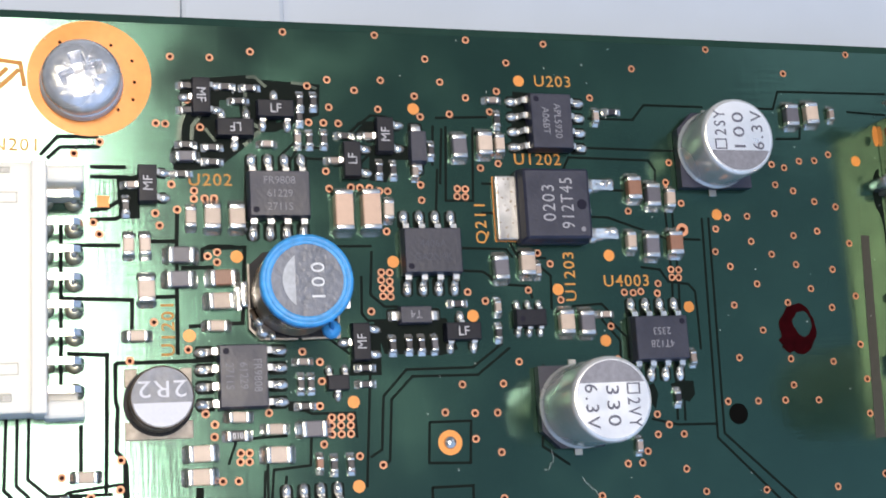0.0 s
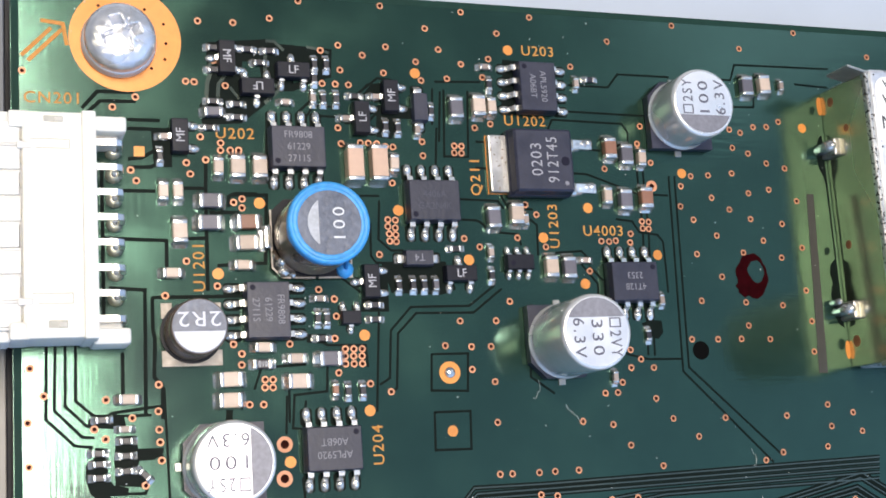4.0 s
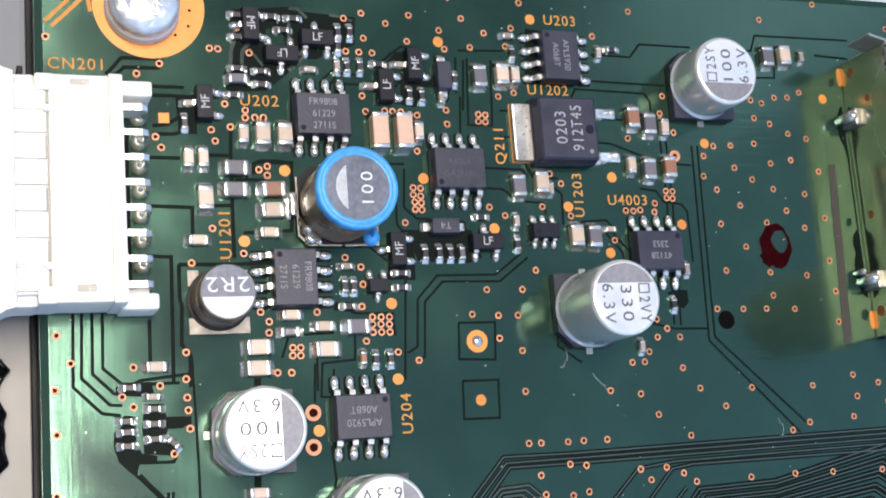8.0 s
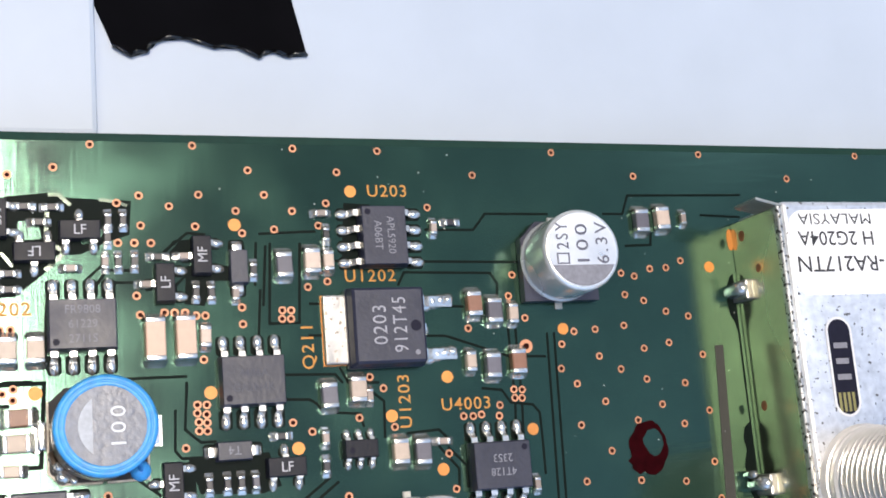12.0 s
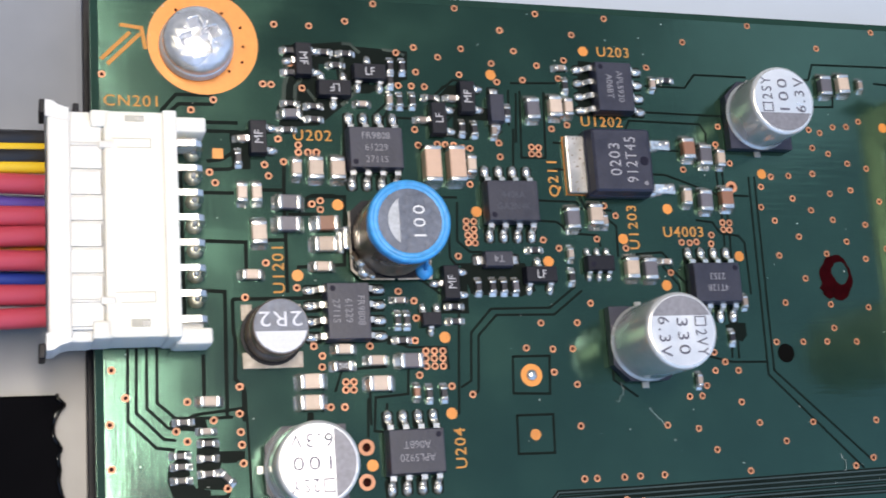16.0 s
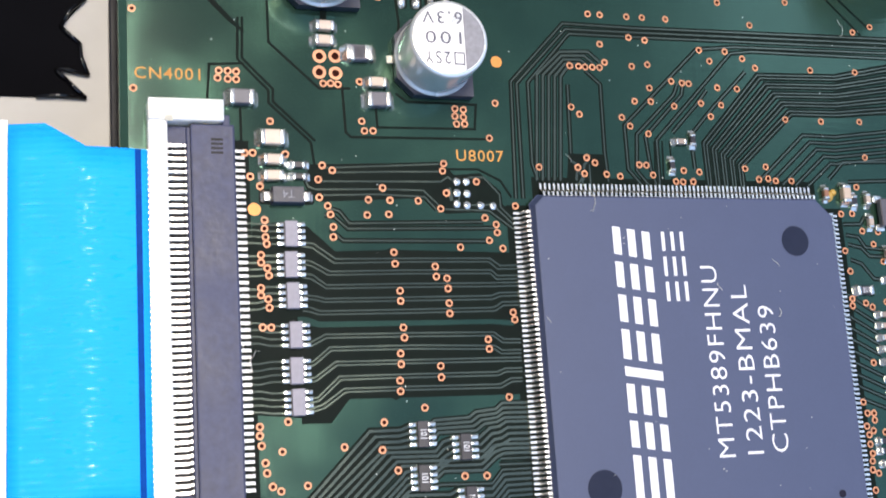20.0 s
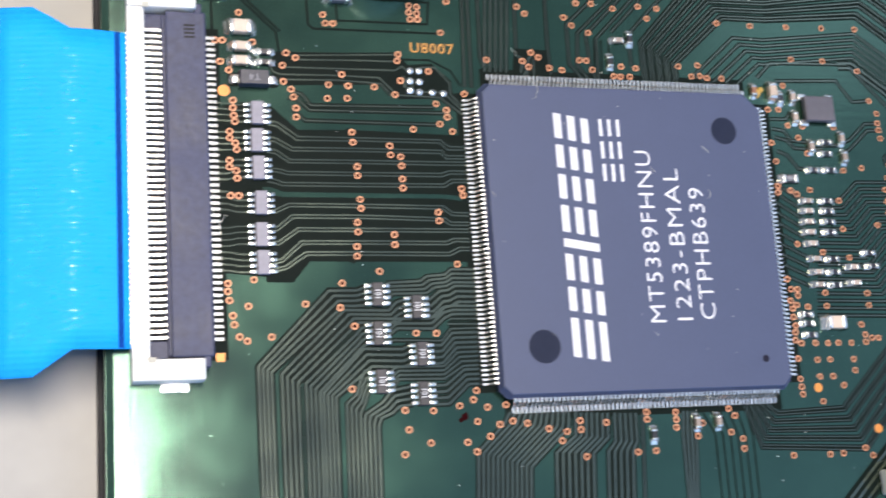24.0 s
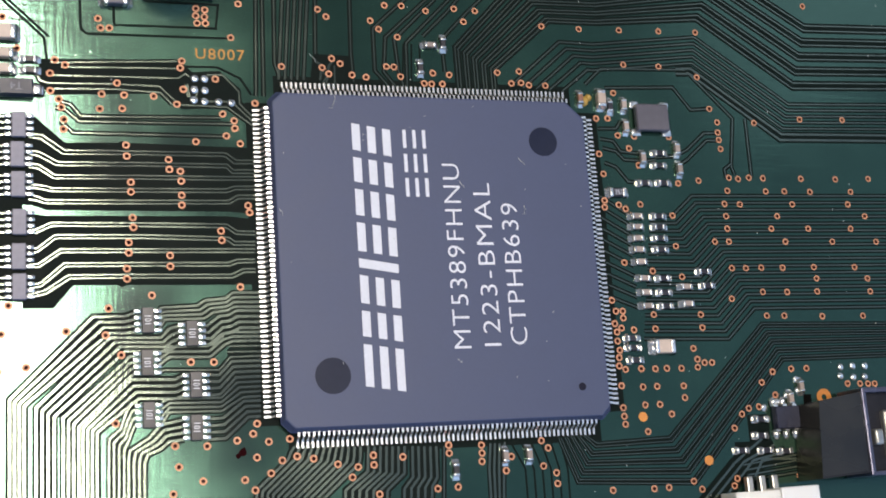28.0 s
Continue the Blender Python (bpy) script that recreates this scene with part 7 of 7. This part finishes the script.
for vx, vy in [(27.25, -50.93), (26.49, -51.49), (27.21, -51.56), (26.59, -52.15), (27.27, -52.13), (30.04, -50.26), (15.30, -55.85), (16.09, -56.24), (14.94, -56.99), (14.96, -58.44), (25.26, -55.51), (25.12, -56.12), (20.08, -57.60), (18.88, -58.58), (20.62, -58.61), (22.94, -58.62), (18.72, -59.81), (20.46, -59.75), (27.93, -56.97), (25.33, -57.95), (24.77, -59.25), (28.44, -59.97), (31.13, -58.96), (15.79, -59.79), (15.60, -59.11), (15.97, -60.78), (15.93, -61.58), (20.70, -62.79), (20.74, -63.70), (24.00, -63.93), (24.04, -64.75), (24.91, -64.89), (24.95, -65.71), (21.02, -65.85), (21.02, -66.65), (24.96, -66.88), (24.95, -67.69), (26.21, -62.38), (29.36, -60.52), (29.40, -61.17), (28.68, -61.83), (29.79, -62.48), (30.24, -67.68), (30.34, -68.27), (21.12, -68.74)]:
    via_at(vx, vy)
for vx, vy in [(21.16, -69.53), (20.78, -70.75), (20.77, -71.58), (27.99, -69.81), (28.02, -70.57), (23.94, -71.80), (23.93, -72.68), (20.61, -72.84), (20.60, -73.66), (29.38, -74.39), (22.46, -74.98), (19.18, -75.97), (16.02, -77.70), (18.93, -78.04), (20.07, -79.61), (13.12, -80.38), (25.32, -80.30), (27.10, -80.35), (10.27, -63.00), (10.25, -63.57), (10.71, -64.01), (10.81, -64.58), (10.18, -65.53), (10.16, -66.09), (10.70, -66.40), (10.76, -67.05), (10.20, -68.54), (10.84, -68.55), (11.84, -75.64), (9.72, -75.93), (9.70, -76.59), (9.80, -77.33), (11.33, -77.82), (10.05, -78.58), (10.14, -79.32), (10.52, -80.32), (11.13, -80.68), (10.63, -60.27), (10.60, -60.94), (10.66, -61.60), (10.73, -62.13), (36.80, -50.35), (37.50, -50.98), (41.37, -51.13), (42.07, -51.88)]:
    via_at(vx, vy)
for vx, vy in [(42.71, -49.65), (44.24, -49.62), (46.42, -49.97), (43.70, -52.52), (49.04, -49.61), (49.85, -50.79), (50.98, -49.71), (33.47, -55.64), (37.80, -54.75), (36.93, -55.60), (37.49, -56.13), (38.51, -55.17), (39.49, -56.15), (40.72, -56.30), (42.57, -55.26), (43.22, -55.28), (43.77, -56.13), (46.69, -55.70), (45.86, -56.67), (46.52, -56.69), (47.49, -56.66), (48.17, -55.80), (52.63, -55.41), (54.67, -55.22), (53.88, -56.36), (54.79, -56.28), (55.52, -56.46), (57.08, -56.45), (57.21, -50.83), (60.83, -50.91), (64.82, -50.82), (68.82, -50.72), (72.62, -50.64), (64.91, -54.15), (68.43, -54.17), (72.25, -55.06), (63.61, -56.91), (61.69, -59.37), (62.80, -59.34), (63.63, -60.91), (65.23, -60.98), (68.67, -60.94), (64.61, -62.10), (61.63, -62.69), (65.38, -63.67)]:
    via_at(vx, vy)
for vx, vy in [(61.88, -64.52), (73.16, -58.11), (73.81, -59.40), (73.74, -60.38), (73.77, -61.09), (73.83, -61.95), (77.65, -59.35), (82.59, -58.87), (87.23, -58.79), (84.58, -47.36), (69.12, -65.30), (71.20, -65.01), (74.35, -64.69), (75.27, -64.79), (76.40, -64.66), (77.87, -64.69), (81.87, -64.69), (85.58, -64.69), (89.19, -64.58), (74.02, -65.93), (77.99, -65.94), (79.95, -65.91), (82.65, -65.94), (87.06, -65.88), (73.57, -67.16), (75.13, -67.20), (80.61, -67.15), (86.56, -67.10), (73.59, -68.32), (78.85, -68.29), (88.23, -68.24), (73.56, -69.48), (78.09, -69.47), (81.95, -69.46), (86.50, -69.45), (72.14, -70.69), (73.57, -70.69), (79.39, -70.69), (84.35, -70.69), (89.07, -70.69), (61.73, -66.95), (61.67, -67.57), (63.05, -67.35), (63.67, -67.71), (65.15, -67.28)]:
    via_at(vx, vy)
for vx, vy in [(68.20, -68.30), (68.20, -71.10), (63.04, -72.57), (65.68, -73.35), (68.49, -73.88), (73.54, -73.14), (74.97, -73.15), (76.54, -73.11), (78.75, -73.12), (82.01, -73.09), (86.34, -73.12), (82.15, -74.15), (87.58, -74.20), (76.40, -75.35), (78.90, -75.38), (82.03, -75.36), (87.68, -75.43), (73.18, -75.93), (61.49, -75.92), (61.77, -76.87), (62.41, -76.88), (62.40, -77.48), (61.55, -77.96), (62.14, -78.36), (61.68, -78.70), (63.30, -78.54), (61.65, -79.49), (61.78, -80.28), (61.66, -80.91), (61.58, -81.64), (62.13, -81.95), (63.62, -81.94), (64.96, -81.98), (66.05, -81.97), (67.46, -82.01), (65.34, -77.23), (65.36, -78.48), (69.91, -77.31), (69.93, -78.47), (76.51, -77.52), (78.30, -77.55), (82.22, -77.67), (86.53, -77.70), (68.82, -80.30), (69.09, -81.26)]:
    via_at(vx, vy)
for vx, vy in [(69.05, -81.95), (69.76, -81.58), (70.48, -81.60), (61.61, -83.34), (63.61, -83.51), (64.95, -83.50), (67.49, -83.54), (67.48, -84.57), (61.57, -85.22), (61.59, -85.94), (61.63, -86.62), (63.65, -85.06), (65.04, -85.06), (66.07, -85.93), (63.66, -87.33), (76.38, -82.57), (78.31, -82.37), (79.87, -82.37), (75.17, -83.49), (76.38, -84.64), (73.57, -85.73), (74.60, -85.62), (72.84, -86.20), (71.96, -87.39), (78.44, -88.61), (78.57, -89.26), (78.53, -89.91), (77.80, -91.79), (59.90, -92.06), (63.70, -92.13), (65.08, -92.11), (67.47, -91.72), (68.19, -92.43), (54.99, -91.23), (71.66, -91.71), (71.31, -92.31), (30.29, -85.27), (29.95, -86.04), (28.70, -86.51), (31.16, -86.71), (32.81, -86.56), (30.19, -87.88), (32.16, -88.20), (31.24, -89.15), (29.20, -89.56)]:
    via_at(vx, vy)
for vx, vy in [(29.96, -90.38), (33.33, -87.95), (34.63, -88.19), (36.55, -88.73), (38.18, -89.03), (37.68, -89.80), (39.47, -88.16), (39.48, -88.92), (41.89, -88.41), (45.79, -87.65), (45.79, -88.29), (48.59, -87.78), (48.59, -88.42), (48.54, -89.10), (44.64, -91.07), (46.36, -91.03), (51.11, -88.82), (53.86, -87.65), (54.41, -88.28), (53.87, -89.74), (54.97, -90.35), (50.57, -89.94), (39.80, -91.24), (19.58, -84.82), (23.96, -86.72), (24.21, -88.32), (26.01, -89.48), (23.74, -90.33), (26.39, -86.84)]:
    via_at(vx, vy)

clearings()
finish_tracks()


# ---- legends on the board ----
for text, lx, ly, lr in (("U202", 17.6, -12.8, 0), ("CN201", 3.05, -10.3, 0), ("U203", 45.7, -4.2, 0), ("U1202", 43.9, -10.85, 0), ("Q211", 38.8, -16.2, 90),
                         ("U1203", 45.9, -20.5, 90), ("U4003", 50.8, -20.9, 0), ("U1201", 14.25, -24.1, 90), ("U204", 28.45, -38.9, 90), ("U8007", 28.4, -54.8, 0),
                         ("CN4001", 3.6, -48.8, 0)):
    words("legend", text, lx, ly, 0.03, 0.92, INK, board, rz=lr, wide=1.05, bold=0.008, space=1.12)
part("arrow_mark", ribbon(bmesh.new(), [(0.8, -6.9), (3.1, -4.5)], 0.32, 0.03), INK, board, "gold arrow")
part("arrow_mark", ribbon(bmesh.new(), [(1.3, -7.3), (3.9, -4.6)], 0.32, 0.03), INK, board, "gold arrow")
part("arrow_mark", ribbon(bmesh.new(), [(2.3, -3.9), (4.0, -4.1), (4.3, -5.9)], 0.32, 0.03), INK, board, "gold arrow")
part("square_pad", flat(bmesh.new(), [(9.35, -14.95), (10.2, -14.95), (10.2, -14.1), (9.35, -14.1)], 0.03), COPPER, board)
part("square_pad", flat(bmesh.new(), [(8.6, -82.3), (9.3, -82.3), (9.3, -81.6), (8.6, -81.6)], 0.03), COPPER, board)
part("test_pad", disc(bmesh.new(), 35.14, -33.2, 0, 0.95, 0.03, 32), COPPER, board, "round copper pad with a solder bead")
part("solder_bead", lathe(bmesh.new(), [(0.5, 0.03), (0.45, 0.2), (0.2, 0.32)], 16, (35.14, -33.2)), SOLDER, board, smooth=True)
for px_, py_ in ((26.25, -57.0), (27.05, -57.0), (26.2, -57.95), (27.05, -58.0), (26.15, -58.85), (27.0, -58.95), (28.15, -58.95), (29.2, -59.0),
                 (83.4, -82.37), (84.65, -82.3), (85.96, -82.34), (83.27, -83.19), (84.61, -83.33), (85.81, -83.32), (78.63, -83.35), (78.71, -84.36), (77.51, -84.73),
                 (76.46, -85.29), (75.09, -85.74), (74.28, -86.7), (75.29, -86.74)):
    part("empty_pad", lathe(bmesh.new(), [(0.34, 0.02), (0.3, 0.1), (0.12, 0.15)], 12, (px_, py_)), SOLDER, board, "empty tinned pad", smooth=True)
part("drilled_hole", disc(bmesh.new(), 59.7, -32.0, 0, 0.85, 0.03, 24), BORE, board, "unplated round hole")
# a smear of dark red lacquer
ring = []
for i in range(40):
    a = 2 * math.pi * i / 40
    r = 1.85 + 0.25 * noise.noise((3 * math.cos(a), 3 * math.sin(a), 0.3))
    ring.append((66.0 + 0.92 * r * math.cos(a), -25.15 + 1.12 * r * math.sin(a)))
inner = [(66.0 + 0.45 + (x - 66.0) * 0.52, -25.15 + 0.4 + (y + 25.15) * 0.50) for x, y in ring]
b = bmesh.new()
o_, i_ = [b.verts.new((x, y, 0.035)) for x, y in ring], [b.verts.new((x, y, 0.032)) for x, y in inner]
for k in range(40):
    b.faces.new((o_[k], o_[(k + 1) % 40], i_[(k + 1) % 40], i_[k]))
blob = [(65.2 + (1.0 + 0.15 * math.sin(3 * k)) * math.cos(2 * math.pi * k / 18), -26.1 + (1.05 + 0.12 * math.cos(2 * k)) * math.sin(2 * math.pi * k / 18)) for k in range(18)]
board_piece("lacquer_blob", flat(bmesh.new(), blob, 0.038), MARKER)
part("lacquer_smear", b, MARKER, board, "dried dark red lacquer ring")
FLUX = mat("amber_flux", (0.42, 0.26, 0.06), 0.25, 0, var=0.3, grain=1500, bump=0.4)
for fx, fy, fr in ((60.56, -57.83, 0.5), (61.06, -57.48, 0.34)):
    part("flux_residue", lathe(bmesh.new(), [(fr, 0.0), (fr * 0.9, 0.16), (fr * 0.5, 0.3), (0.05, 0.34)], 14, (fx, fy)), FLUX, board, "amber flux residue", smooth=True)
for sx, sy, sr in ((29.1, -87.45, 0.3), (28.75, -87.7, 0.2), (29.2, -87.2, 0.14)):
    part("ink_spot", disc(bmesh.new(), sx, sy, 0, sr, 0.034 + 0.002 * sr, 12), MARKER, board, "dark ink spot")
for shape in ([(75.66, -11.2), (75.3, -11.5), (74.95, -12.3), (74.8, -13.6), (74.95, -14.7), (75.3, -15.3), (75.5, -16.2), (75.52, -23.6), (74.95, -24.1), (74.75, -25.0), (74.95, -25.9), (74.6, -27.0), (74.7, -28.9),
               (75.1, -29.9), (75.66, -30.3)],):
    board_piece("tab_opening", flat(bmesh.new(), shape, 0.034), GAP)
for qx, qy, w_, h_ in ((75.8, -8.3, 0.32, 0.95), (75.8, -32.4, 0.3, 0.9)):
    part("copper_patch", prism(bmesh.new(), [(qx + w_ * math.cos(k * math.pi / 6), qy + h_ * math.sin(k * math.pi / 6)) for k in range(12)], 0.0, 0.033), COPPER, board, "oval bare copper patch")
part("slot", flat(bmesh.new(), [(72.2, -34.5), (73.2, -34.5), (73.9, -17.2), (73.1, -17.2)], 0.03), mat("milled_slot", (0.035, 0.034, 0.028), 0.7), board, "milled slot")

# short tracks between the ribbon connector and the filter arrays
for ay in (-61.4, -63.8, -66.2, -69.2, -71.9, -74.25):
    for k in range(4):
        py = ay + (k - 1.5) * 0.5
        fy = -54.9 - 0.512 * round((-54.9 - py) / 0.512)
        board_piece("track", ribbon(bmesh.new(), [(9.2, fy), (9.9, fy), (10.7, py), (11.7, py)], 0.13, 0.0168), TRACE)

for vx, vy in ((83.93, -83.88), (85.23, -83.92), (86.07, -83.95), (86.78, -83.97)):
    via_at(vx, vy, 0.3, 0.16)


# dust and lint
def lint(x, y, z, size, turn):
    pts = [(x + size * (0.5 * math.sin(2.2 * k / 6 + turn)), y + size * (k / 6 - 0.5) + 0.1 * size * math.cos(3 * k + turn), z + 0.05 + 0.04 * math.sin(k)) for k in range(7)]
    return tagged(part("lint", tube(bmesh.new(), pts, 0.022, 5), DUST), "thin white lint fibre", "lint", "lint on the board")


for lx, ly, lz, ls, lt in ((36.6, -58.9, 1.5, 1.9, 0.4), (53.6, -64.0, 1.5, 0.6, 2.0), (53.2, -68.3, 1.5, 0.8, 0.2), (48.2, -66.0, 1.5, 0.6, 3.0), (32.5, -68.6, 1.5, 0.5, 1.0),
                           (42.6, -35.0, 0.0, 1.6, 0.0), (46.4, -37.0, 0.0, 1.4, 2.4), (36.0, -54.8, 0.0, 0.7, 1.2), (63.6, -42.0, 0.0, 1.5, 0.5), (9.9, -71.0, 0.3, 1.6, 4.0)):
    lint(lx, ly, lz, ls, lt)
specks = bmesh.new()
rnd = random.Random(11)
for k in range(260):
    sx, sy = rnd.uniform(1, 95), rnd.uniform(-100, -1)
    q = rnd.uniform(0.02, 0.05)
    box(specks, sx - q, sx + q, sy - q, sy + q, 0.03, 0.03 + q)
for k in range(22):
    sx, sy = rnd.uniform(33, 59), rnd.uniform(-85, -59)
    q = rnd.uniform(0.02, 0.045)
    box(specks, sx - q, sx + q, sy - q, sy + q, 1.5, 1.53 + q)
tagged(part("dust", specks, DUST), "scattered pale dust specks", "dust", kind="stuff")
